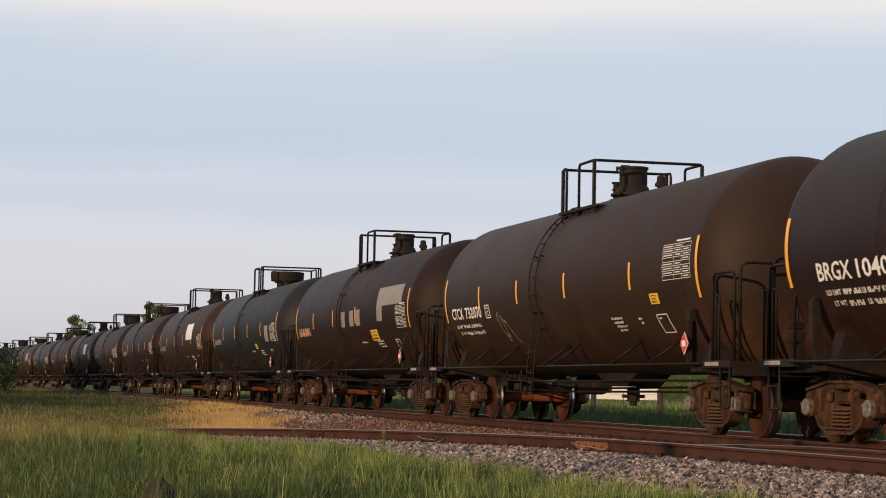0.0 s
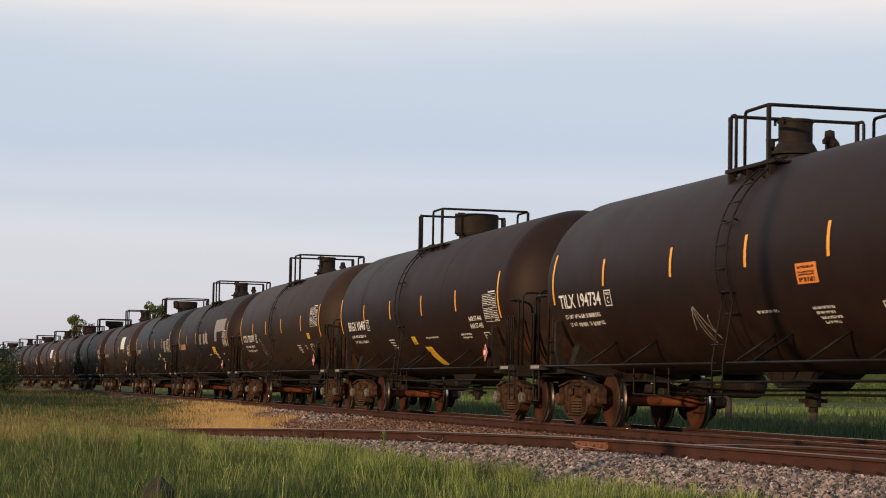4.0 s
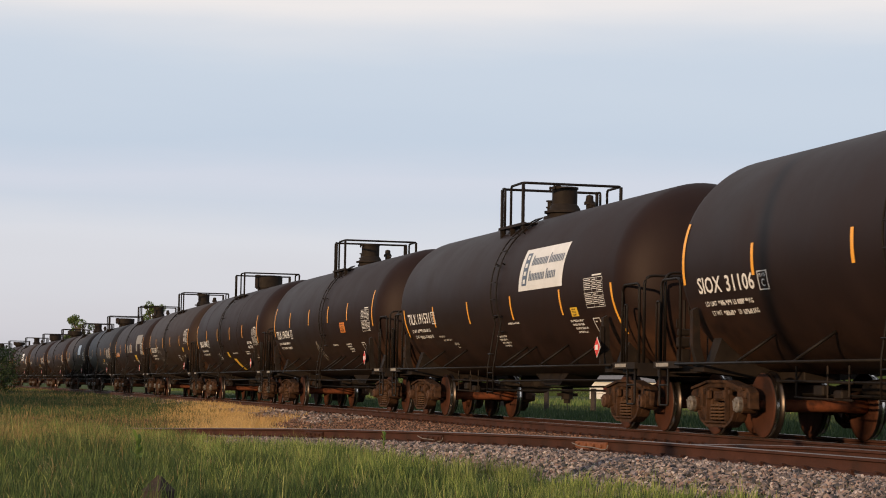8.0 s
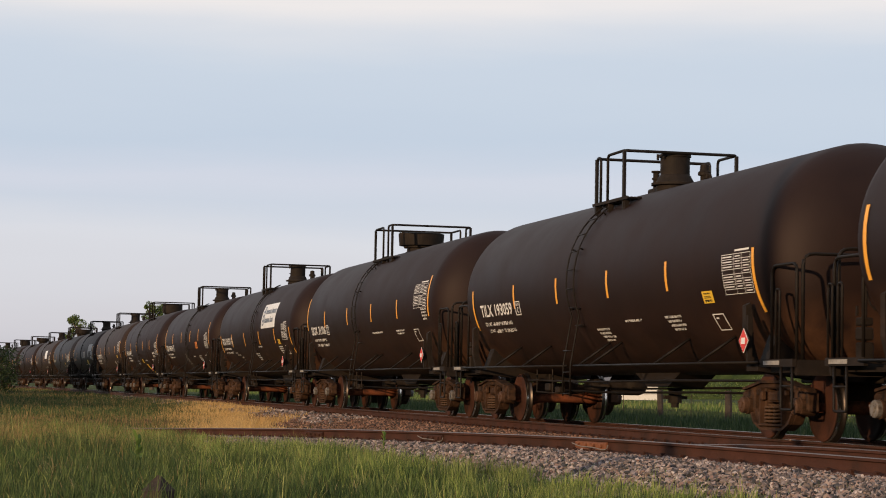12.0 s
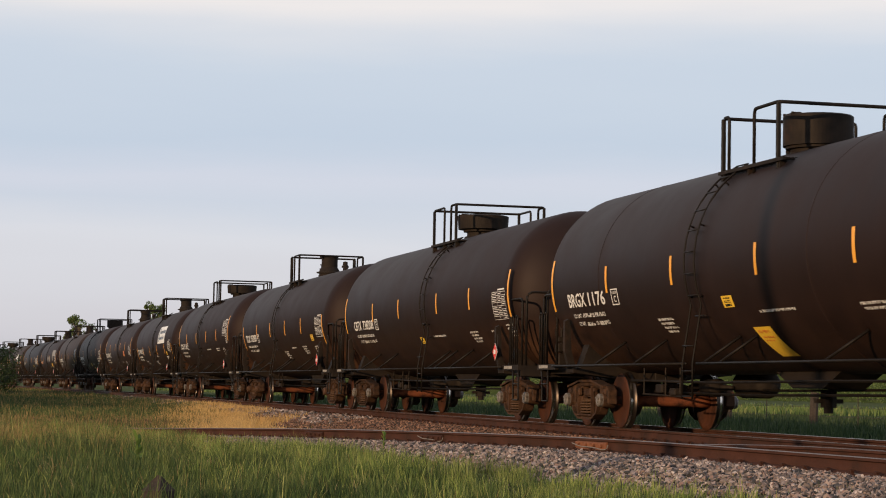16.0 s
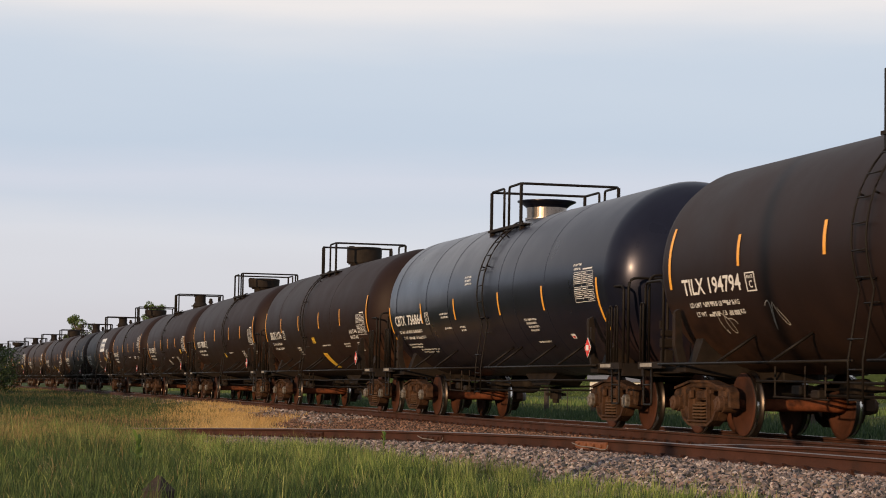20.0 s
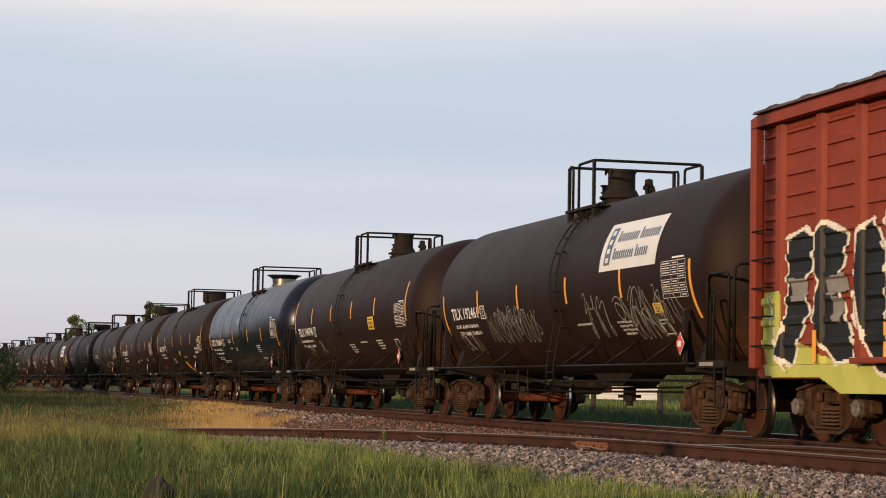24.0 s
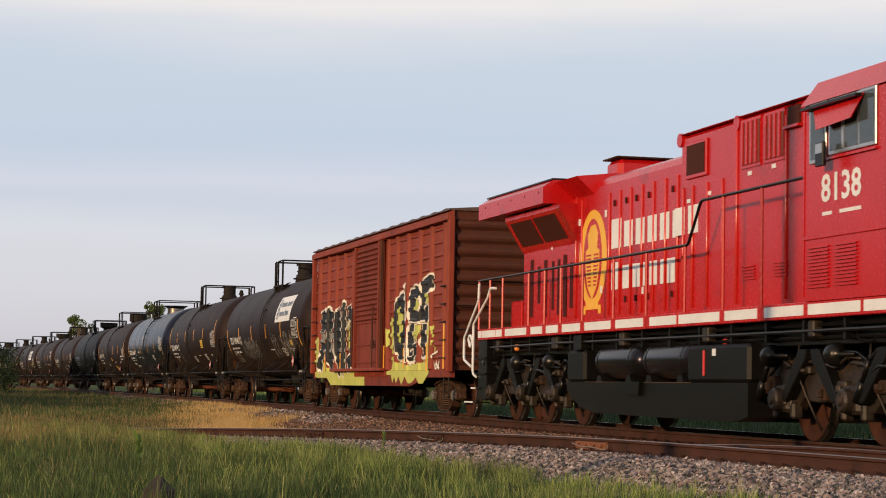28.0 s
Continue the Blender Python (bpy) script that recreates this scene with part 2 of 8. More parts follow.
def blades(name, a, b, tip):
    """Grass and leaves: colour from blade to blade, a little light through them."""
    m, nt, bs = nodes_of(name)
    geo = nt.nodes.new("ShaderNodeNewGeometry")
    col = ramp(nt, geo.outputs["Random Per Island"], [(0.0, a), (0.6, b), (1.0, tip)])
    big = noise_tex(nt, 0.35, 3)
    mid = noise_tex(nt, 2.6, 3)
    col = mix(nt, maths(nt, "MULTIPLY", maths(nt, "SUBTRACT", mid, 0.52), 3.0, True), col, a)
    col = mix(nt, maths(nt, "MULTIPLY", maths(nt, "SUBTRACT", big, 0.42), 1.6, True), col, tip)
    nt.links.new(col, bs.inputs["Base Color"])
    bs.inputs["Roughness"].default_value = 0.6
    bs.inputs["Specular IOR Level"].default_value = 0.25
    tr = nt.nodes.new("ShaderNodeBsdfTranslucent")
    nt.links.new(col, tr.inputs["Color"])
    ms = nt.nodes.new("ShaderNodeMixShader")
    ms.inputs["Fac"].default_value = 0.3
    out = nt.nodes["Material Output"]
    nt.links.new(bs.outputs["BSDF"], ms.inputs[1])
    nt.links.new(tr.outputs["BSDF"], ms.inputs[2])
    nt.links.new(ms.outputs["Shader"], out.inputs["Surface"])
    return m


M["grass_green"] = blades("grass_green", (0.046, 0.090, 0.024), (0.100, 0.161, 0.044), (0.183, 0.201, 0.071))
M["grass_deep"] = blades("grass_deep_green", (0.018, 0.040, 0.014), (0.042, 0.078, 0.025), (0.078, 0.106, 0.038))
# darker copy of the deep green: shade behind the train put into the colour
M["grass_far_shaded"] = blades("grass_far_bank_shaded", (0.012, 0.028, 0.012), (0.028, 0.052, 0.020), (0.055, 0.080, 0.032))
# lighter yellow-green copy of the meadow blades, sunlight put into the colour
M["grass_lime_lit"] = blades("grass_lime_lit", (0.134, 0.207, 0.047), (0.241, 0.319, 0.078), (0.392, 0.403, 0.157))
M["grass_pale"] = blades("grass_seed_heads", (0.34, 0.24, 0.12), (0.48, 0.36, 0.20), (0.55, 0.44, 0.27))
M["grass_dry"] = blades("grass_dry", (0.20, 0.130, 0.055), (0.33, 0.215, 0.090), (0.42, 0.29, 0.13))
# dead straw, with some of the low sun's brightness put into its colour
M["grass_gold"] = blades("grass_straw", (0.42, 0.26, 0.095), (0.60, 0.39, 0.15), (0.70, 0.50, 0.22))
M["leaf"] = blades("tree_leaf", (0.050, 0.085, 0.026), (0.095, 0.140, 0.042), (0.14, 0.18, 0.06))
M["leaf_dark"] = blades("shrub_leaf", (0.010, 0.022, 0.009), (0.022, 0.042, 0.014), (0.035, 0.058, 0.02))
M["weed_leaf"] = blades("weed_leaf", (0.07, 0.13, 0.03), (0.13, 0.20, 0.045), (0.20, 0.26, 0.07))
M["woods"] = surface("far_woods_green", (0.016, 0.028, 0.010), (0.045, 0.065, 0.022), 0.9, scale=0.5, fine=3.0, bumps=0.8, spec=0.05)
M["bark"] = surface("bark", (0.04, 0.03, 0.022), (0.09, 0.07, 0.052), 0.9, scale=5)
M["old_wood"] = surface("weathered_wood", (0.022, 0.018, 0.016), (0.062, 0.050, 0.044), 0.9, scale=4, fine=40, spec=0.2)
M["rust_orange"] = surface("fresh_rust", (0.10, 0.034, 0.014), (0.20, 0.072, 0.03), 0.8, scale=14)
M["wire"] = surface("wire_grey", (0.10, 0.09, 0.08), (0.2, 0.18, 0.16), 0.6)
M["farm_white"] = surface("farm_siding_white", (0.50, 0.50, 0.49), (0.62, 0.62, 0.60), 0.7)
M["farm_roof"] = surface("farm_roof_grey", (0.10, 0.10, 0.11), (0.18, 0.18, 0.19), 0.7)


def stone_mat(name, k_col):
    m, nt, b = nodes_of(name)
    geo = nt.nodes.new("ShaderNodeNewGeometry")
    oi = nt.nodes.new("ShaderNodeObjectInfo")
    k = maths(nt, "FRACT", maths(nt, "ADD", geo.outputs["Random Per Island"], oi.outputs["Random"]))
    col = ramp(nt, k, [(0.0, (0.030, 0.032, 0.038)), (0.20, (0.085, 0.085, 0.090)), (0.36, (0.20, 0.165, 0.150)), (0.52, (0.32, 0.28, 0.26)), (0.70, (0.46, 0.40, 0.37)), (0.84, (0.27, 0.165, 0.135)), (1.0, (0.70, 0.65, 0.61))])
    f = noise_tex(nt, 55.0, 4)
    col = mix(nt, 0.5, col, ramp(nt, f, [(0.3, (0.35, 0.35, 0.35)), (0.7, (0.9, 0.9, 0.9))]), "MULTIPLY")
    col = mix(nt, 1.0, col, k_col, "MULTIPLY")
    nt.links.new(col, b.inputs["Base Color"])
    b.inputs["Roughness"].default_value = 0.85
    bump(nt, b, f, 0.4, 0.004)
    return m


M["stones"] = stone_mat("ballast_stone_mixed", (0.70, 0.67, 0.70))
M["stones_rusty"] = stone_mat("ballast_stone_rusty", (0.52, 0.34, 0.26))


# ---------------------------------------------------------------- mesh helpers
def mesh_of(bm, material, smooth=False, name="mesh"):
    me = bpy.data.meshes.new(name)
    bm.to_mesh(me)
    bm.free()
    for mt in (material if isinstance(material, (list, tuple)) else [material]):
        me.materials.append(M[mt] if isinstance(mt, str) else mt)
    if smooth:
        me.polygons.foreach_set("use_smooth", [True] * len(me.polygons))
        me.update()
    return me


def put(name, me, parent=None, m=None, label=""):
    ob = new(name, me)
    if parent is not None:
        ob.parent = parent
    if m is not None:
        ob.matrix_basis = m
    if label:
        tagged(ob, label)
    return ob


def part(name, bm, material, parent, label="", smooth=False, m=None):
    return put(name, mesh_of(bm, material, smooth, name), parent, m, label)


CACHE = {}


def shared(key, make):
    if key not in CACHE:
        CACHE[key] = make()
    return CACHE[key]


def box(bm, x0, x1, y0, y1, z0, z1, bev=0.0, mi=0):
    r = bmesh.ops.create_cube(bm, size=1.0)
    bmesh.ops.transform(bm, verts=r["verts"], matrix=Matrix.Translation(((x0 + x1) / 2, (y0 + y1) / 2, (z0 + z1) / 2)) @ Matrix.Diagonal((x1 - x0, y1 - y0, z1 - z0, 1)))
    faces = list({f for v in r["verts"] for f in v.link_faces})
    for f in faces:
        f.material_index = mi
    if bev > 0:
        bmesh.ops.bevel(bm, geom=list({e for f in faces for e in f.edges}), offset=bev, segments=1, affect="EDGES")
    return bm


def prism(bm, pts, axis, a0, a1, mi=0):
    """Extrude a closed outline (pairs) along axis 'x', 'y' or 'z' from a0 to a1."""
    def at(p, a):
        u, v = p
        return {"x": (a, u, v), "y": (u, a, v), "z": (u, v, a)}[axis]
    lo = [bm.verts.new(at(p, a0)) for p in pts]
    hi = [bm.verts.new(at(p, a1)) for p in pts]
    n = len(pts)
    fs = [bm.faces.new(lo[::-1]), bm.faces.new(hi)]
    for i in range(n):
        fs.append(bm.faces.new((lo[i], lo[(i + 1) % n], hi[(i + 1) % n], hi[i])))
    for f in fs:
        f.material_index = mi
    bmesh.ops.recalc_face_normals(bm, faces=fs)
    return bm


def revolve(bm, prof, axis="x", seg=24, mi=0, cap=True):
    """Turn a profile of (along, radius) about an axis through the origin."""
    rings = []
    for a, r in prof:
        ring = []
        for k in range(seg):
            c, s = math.cos(2 * math.pi * k / seg), math.sin(2 * math.pi * k / seg)
            ring.append(bm.verts.new({"x": (a, r * c, r * s), "y": (r * s, a, r * c), "z": (r * c, r * s, a)}[axis]))
        rings.append(ring)
    fs = []
    for p, q in zip(rings, rings[1:]):
        for k in range(seg):
            fs.append(bm.faces.new((p[k], p[(k + 1) % seg], q[(k + 1) % seg], q[k])))
    if cap:
        fs.append(bm.faces.new(rings[0][::-1]))
        fs.append(bm.faces.new(rings[-1]))
    for f in fs:
        f.material_index = mi
    bmesh.ops.recalc_face_normals(bm, faces=fs)
    return bm


def pipe(bm, pts, r, seg=6, mi=0):
    """Round bar along a line of points."""
    pts = [Vector(p) for p in pts]
    rings = []
    for i, p in enumerate(pts):
        d = (pts[min(i + 1, len(pts) - 1)] - pts[max(i - 1, 0)]).normalized()
        up = Vector((0, 0, 1)) if abs(d.z) < 0.9 else Vector((0, 1, 0))
        u = d.cross(up).normalized()
        v = d.cross(u).normalized()
        rings.append([bm.verts.new(p + (u * math.cos(2 * math.pi * k / seg) + v * math.sin(2 * math.pi * k / seg)) * r) for k in range(seg)])
    fs = []
    for a, b in zip(rings, rings[1:]):
        for k in range(seg):
            fs.append(bm.faces.new((a[k], a[(k + 1) % seg], b[(k + 1) % seg], b[k])))
    fs.append(bm.faces.new(rings[0]))
    fs.append(bm.faces.new(rings[-1][::-1]))
    for f in fs:
        f.material_index = mi
    bmesh.ops.recalc_face_normals(bm, faces=fs)
    return bm


def rounded(pts, r, n=4):
    """Round the inner corners of a line of points."""
    pts = [Vector(p) for p in pts]
    out = [pts[0]]
    for a, b, c in zip(pts, pts[1:], pts[2:]):
        u, v = (a - b), (c - b)
        k = min(r, u.length * 0.45, v.length * 0.45)
        p, q = b + u.normalized() * k, b + v.normalized() * k
        for i in range(n + 1):
            t = i / n
            out.append(p * (1 - t) ** 2 + b * 2 * t * (1 - t) + q * t * t)
    out.append(pts[-1])
    return out


# ---------------------------------------------------------------- the line of the track (rail top is z = 0)
BEND, EASE, BEND_FROM = 3.405e-4, 8.536e-7, 56.609


def line_y(s):
    w = min(max(s + BEND_FROM, 0.0), 300.0)
    y = BEND * w * w - EASE * w ** 3
    if s + BEND_FROM > 300.0:
        y += (2 * BEND * 300 - 3 * EASE * 300 ** 2) * (s + BEND_FROM - 300.0)
    return y


def line_at(s, off=0.0, z=0.0):
    """Place on the main line s metres along it (towards -X); off: metres to the far side of its centre."""
    dy = (line_y(s + 0.5) - line_y(s - 0.5))
    n = math.hypot(1, dy)
    return Vector((-s + off * dy / n, line_y(s) + off / n, z))


def gone(t):
    """Metres that the train has gone at t seconds."""
    return 7.6498 * t + 0.016458 * (t - 14) ** 2 - 8.239e-5 * (t - 14) ** 3


def car_pose(s, half=7.05):
    a, b = line_at(s + half), line_at(s - half)
    return Matrix.Translation((a + b) / 2) @ Matrix.Rotation(math.atan2(b.y - a.y, b.x - a.x), 4, "Z")


# ---------------------------------------------------------------- ground, ballast and track
def smooth01(a, b, x):
    t = min(max((x - a) / (b - a), 0.0), 1.0)
    return t * t * (3 - 2 * t)


def lerp_list(pts, x):
    if x <= pts[0][0]:
        return pts[0][1]
    for (a, u), (b, v) in zip(pts, pts[1:]):
        if x <= b:
            return u + (v - u) * (x - a) / (b - a)
    return pts[-1][1]


SIDE_Y = [(-60, -1.5), (20, -1.5), (23, -1.55), (26, -1.75), (29, -2.1), (32, -2.5), (35, -2.95), (38, -3.4), (42, -4.0), (46, -4.6), (60, -6.7)]
SIDE_Z = [(-60, 0.0), (20, 0.0), (26, 0.0), (29, -0.03), (32, -0.07), (35, -0.12), (38, -0.18), (42, -0.27), (46, -0.38), (60, -0.7)]


def side_y(s):
    return sum(lerp_list(SIDE_Y, s + d) for d in (-2, -1, 0, 1, 2)) / 5


def side_z(s):
    return sum(lerp_list(SIDE_Z, s + d) for d in (-2, -1, 0, 1, 2)) / 5


def ground_z(x, y):
    """Height of the ground: ballast shoulders by the tracks, a shallow ditch, level fields."""
    s = -x
    off = y - line_y(s)
    near = side_y(s) if s < 46 else -99
    n = 0.05 * noise.noise(Vector((x * 0.25, y * 0.25, 0))) + 0.02 * noise.noise(Vector((x * 1.1, y * 1.1, 3)))
    base = -0.55 + n + (0.22 * smooth01(45, 75, s) if off < 0 else -0.05)
    bed = -0.20
    k = smooth01(3.6, 1.7, abs(off))
    z = base + (bed - base) * k
    if s < 60:
        d = y - side_y(s)
        bz = side_z(s) - 0.20
        kk = smooth01(-2.9, -0.9, d) if d < 0 else smooth01(3.2, 1.6, d) if off < -1.7 else 1.0
        kk *= 1.0 - smooth01(46, 58, s)
        z = max(z, base + (bz - base) * kk) if off < 0 else z
        if off < -1.2 and d > 0.2:
            z = min(z, max(bz, -0.2 + 0 * s) if kk > 0.99 else z)
    return z


def sheet(name, xs, ys, material, zf, label, category="ground"):
    nx, ny = len(xs), len(ys)
    verts = [(x, y, zf(x, y)) for x in xs for y in ys]
    faces = [(i * ny + j, (i + 1) * ny + j, (i + 1) * ny + j + 1, i * ny + j + 1) for i in range(nx - 1) for j in range(ny - 1)]
    me = bpy.data.meshes.new(name)
    me.from_pydata(verts, [], faces)
    me.materials.append(material)
    me.polygons.foreach_set("use_smooth", [True] * len(faces))
    ob = new(name, me)
    tagged(ob, label, category, kind="structure")
    return ob


def spaced(a, b, n):
    return [a + (b - a) * i / n for i in range(n + 1)]


GX = [-3000, -1500, -800, -500, -380] + spaced(-320, -80, 120) + spaced(-79.5, -10, 140) + spaced(-8, 60, 34) + [100, 300, 1200, 3000]
GY = [-3000, -1200, -400, -120, -60, -35] + spaced(-24, -12, 12) + spaced(-11.75, 9, 83) + spaced(9.6, 24, 24) + [28, 36, 50, 80, 140, 300, 800, 3000]
ground_true = ground_z
GRID = np.array([[ground_true(x, y) for y in GY] for x in GX])
GX_A, GY_A = np.array(GX, float), np.array(GY, float)


def ground_many(xs, ys):
    """Heights of the ground sheet at many places at once."""
    xs, ys = np.asarray(xs, float), np.asarray(ys, float)
    i = np.clip(np.searchsorted(GX_A, xs) - 1, 0, len(GX) - 2)
    j = np.clip(np.searchsorted(GY_A, ys) - 1, 0, len(GY) - 2)
    u = (xs - GX_A[i]) / (GX_A[i + 1] - GX_A[i])
    v = (ys - GY_A[j]) / (GY_A[j + 1] - GY_A[j])
    return GRID[i, j] * (1 - u) * (1 - v) + GRID[i + 1, j] * u * (1 - v) + GRID[i, j + 1] * (1 - u) * v + GRID[i + 1, j + 1] * u * v


ground = sheet("ground", GX, GY, M["soil"], lambda x, y: float(ground_many([x], [y])[0]), "rough green grassland with bare gravelly strips beside the tracks")

RAIL = [(-0.070, -0.180), (0.070, -0.180), (0.070, -0.168), (0.012, -0.148), (0.010, -0.048), (0.036, -0.036), (0.036, -0.008), (0.026, 0.0),
        (-0.026, 0.0), (-0.036, -0.008), (-0.036, -0.036), (-0.010, -0.048), (-0.012, -0.148), (-0.070, -0.168)]


def rail(name, path, mats, label):
    """Rail section swept along a list of places."""
    bm = bmesh.new()
    prev = None
    for i, p in enumerate(path):
        a, b = path[max(i - 1, 0)], path[min(i + 1, len(path) - 1)]
        d = (b - a).normalized()
        side = Vector((-d.y, d.x, 0)).normalized()
        ring = [bm.verts.new(p + side * u + Vector((0, 0, v))) for u, v in RAIL]
        if prev:
            for k in range(len(ring)):
                f = bm.faces.new((prev[k], prev[(k + 1) % len(ring)], ring[(k + 1) % len(ring)], ring[k]))
                f.material_index = 1 if k in (6, 7, 8) else 0
        prev = ring
    bmesh.ops.recalc_face_normals(bm, faces=bm.faces)
    ob = new(name, mesh_of(bm, mats))
    return tagged(ob, label, "rail", "rails of the tracks", "structure")


main_s = spaced(-40, 0, 10) + spaced(2, 90, 44) + spaced(94, 420, 82)
rail("rail", [line_at(s, -0.755) for s in main_s], ["rail_side", "rail_top"], "rust-brown steel rail with worn bright head")
rail("rail", [line_at(s, 0.755) for s in main_s], ["rail_side", "rail_top"], "rust-brown steel rail with worn bright head")
side_s = spaced(-40, 10, 10) + spaced(11, 60, 49)


def side_at(s, off=0.0, z=0.0):
    dy = side_y(s + 0.5) - side_y(s - 0.5)
    n = math.hypot(1, dy)
    return Vector((-s + off * dy / n, side_y(s) + off / n, side_z(s) + z))


rail("rail", [side_at(s) for s in side_s], ["rail_side", "rail_dull"], "rusty siding rail with a thin polished line on its head")
rail("rail", [side_at(s, 1.47, -0.16 * smooth01(22, 31, s)) for s in side_s], ["rail_side", "rail_dull"], "rusty siding rail half sunk in ballast")


# ---------------------------------------------------------------- freight car parts shared by all cars
TR, TZ = 1.56, 2.463          # tank radius and the height of its axis


def make_wheel():
    bm = bmesh.new()
    prof = [(-0.065, 0.11), (-0.065, 0.36), (-0.075, 0.385), (-0.075, 0.445), (-0.068, 0.455), (-0.045, 0.456), (-0.010, 0.4575), (0.040, 0.459), (0.048, 0.485), (0.066, 0.485), (0.07, 0.40), (0.03, 0.37), (0.02, 0.11)]
    revolve(bm, prof, "y", 40)
    for f in bm.faces:
        c = f.calc_center_median()
        if math.hypot(c.x, c.z) > 0.452:
            f.material_index = 2 if -0.045 < c.y < -0.01 else 1
    return mesh_of(bm, ["wheel", "tread", "flange"], True, "wheel")


def make_axle():
    bm = bmesh.new()
    revolve(bm, [(-0.98, 0.075), (-0.80, 0.075), (-0.80, 0.10), (-0.60, 0.10), (-0.4, 0.085), (0.4, 0.085), (0.60, 0.10), (0.80, 0.10), (0.80, 0.075), (0.98, 0.075)], "y", 14)
    return mesh_of(bm, "wheel_red", True, "axle")


def make_side_frame():
    """Cast truck side frame with two windows and a spring opening."""
    bm = bmesh.new()
    outer = [(-1.10, 0.62), (-1.12, 0.42), (-1.0, 0.34), (-0.72, 0.34), (-0.60, 0.22), (-0.36, 0.13), (0.36, 0.13), (0.60, 0.22), (0.72, 0.34), (1.0, 0.34), (1.12, 0.42), (1.10, 0.62),
             (0.98, 0.70), (0.62, 0.755), (0.35, 0.80), (-0.35, 0.80), (-0.62, 0.755), (-0.98, 0.70)]
    y0, y1 = -0.085, 0.085

    def bar(pts):
        prism(bm, pts, "y", y0, y1)
    bar([(-1.10, 0.63), (-1.12, 0.40), (-1.05, 0.40), (-1.03, 0.57), (-0.76, 0.57), (-0.73, 0.36), (-0.66, 0.40), (-0.66, 0.64), (-0.62, 0.755), (-0.98, 0.70)])
    bar([(1.10, 0.63), (0.98, 0.70), (0.62, 0.755), (0.66, 0.64), (0.66, 0.40), (0.73, 0.36), (0.76, 0.57), (1.03, 0.57), (1.05, 0.40), (1.12, 0.40)])
    bar([(-0.66, 0.64), (-0.30, 0.69), (0.30, 0.69), (0.66, 0.64), (0.62, 0.755), (0.35, 0.80), (-0.35, 0.80), (-0.62, 0.755)])
    bar([(-0.72, 0.36), (-0.60, 0.22), (-0.36, 0.13), (0.36, 0.13), (0.60, 0.22), (0.72, 0.36), (0.62, 0.42), (0.48, 0.30), (0.3, 0.22), (-0.3, 0.22), (-0.48, 0.30), (-0.62, 0.42)])
    bar([(-0.38, 0.20), (-0.28, 0.20), (-0.28, 0.70), (-0.36, 0.70)])
    bar([(0.28, 0.20), (0.38, 0.20), (0.36, 0.70), (0.28, 0.70)])
    bmesh.ops.bevel(bm, geom=[e for e in bm.edges if abs(e.verts[0].co.y - e.verts[1].co.y) < 1e-4], offset=0.018, segments=1, affect="EDGES")
    # proud rims along the chords and columns, wear plates and lugs
    def rim(pts, y=-0.135):
        prism(bm, pts, "y", y, -0.08)
    rim([(-0.98, 0.665), (-0.62, 0.72), (-0.35, 0.765), (0.35, 0.765), (0.62, 0.72), (0.98, 0.665), (0.98, 0.70), (0.62, 0.757), (0.35, 0.802), (-0.35, 0.802), (-0.62, 0.757), (-0.98, 0.70)])
    rim([(-0.70, 0.345), (-0.60, 0.22), (-0.36, 0.128), (0.36, 0.128), (0.60, 0.22), (0.70, 0.345), (0.665, 0.365), (0.575, 0.255), (0.35, 0.165), (-0.35, 0.165), (-0.575, 0.255), (-0.665, 0.365)])
    for sx in (-1, 1):
        rim([(sx * 0.385, 0.22), (sx * 0.35, 0.22), (sx * 0.335, 0.70), (sx * 0.37, 0.70)][::sx])
        box(bm, sx * 0.30 - 0.05, sx * 0.30 + 0.05, -0.15, -0.08, 0.53, 0.66, 0.015)
        box(bm, sx * 0.47 - 0.03, sx * 0.47 + 0.03, -0.13, -0.07, 0.60, 0.665, 0.01)
    box(bm, -0.40, 0.40, -0.15, 0.0, 0.185, 0.215, 0.008)
    for sx in (-1, 1):      # journal boxes
        box(bm, sx * 0.889 - 0.12, sx * 0.889 + 0.12, -0.10, 0.10, 0.54, 0.66, 0.02)
        b2 = bmesh.new()
        revolve(b2, [(-0.125, 0.10), (-0.115, 0.125), (0.09, 0.125)], "y", 16)
        bmesh.ops.translate(b2, verts=b2.verts, vec=(sx * 0.889, 0, 0.46))
        me = bpy.data.meshes.new("bearing")
        b2.to_mesh(me)
        b2.free()
        bm.from_mesh(me)
        bpy.data.meshes.remove(me)
    return mesh_of(bm, "rust", False, "side_frame")


def make_spring():
    bm = bmesh.new()
    pts = [(0.068 * math.cos(a), 0.068 * math.sin(a), 0.21 + 0.26 * a / (2 * math.pi * 5.5)) for a in [2 * math.pi * i / 10 for i in range(56)]]
    pipe(bm, pts, 0.017, 5)
    return mesh_of(bm, "spring", True, "coil_spring")


def make_cap(mat="cap"):
    bm = bmesh.new()
    revolve(bm, [(0.0, 0.11), (-0.06, 0.11), (-0.075, 0.095), (-0.075, 0.05), (-0.09, 0.045), (-0.09, 0.001)], "y", 18)
    for k in range(3):
        a = 2 * math.pi * k / 3 + 0.4
        box(bm, 0.07 * math.cos(a) - 0.014, 0.07 * math.cos(a) + 0.014, -0.095, -0.07, 0.07 * math.sin(a) - 0.014, 0.07 * math.sin(a) + 0.014)
    return mesh_of(bm, mat, False, "bearing_cap")


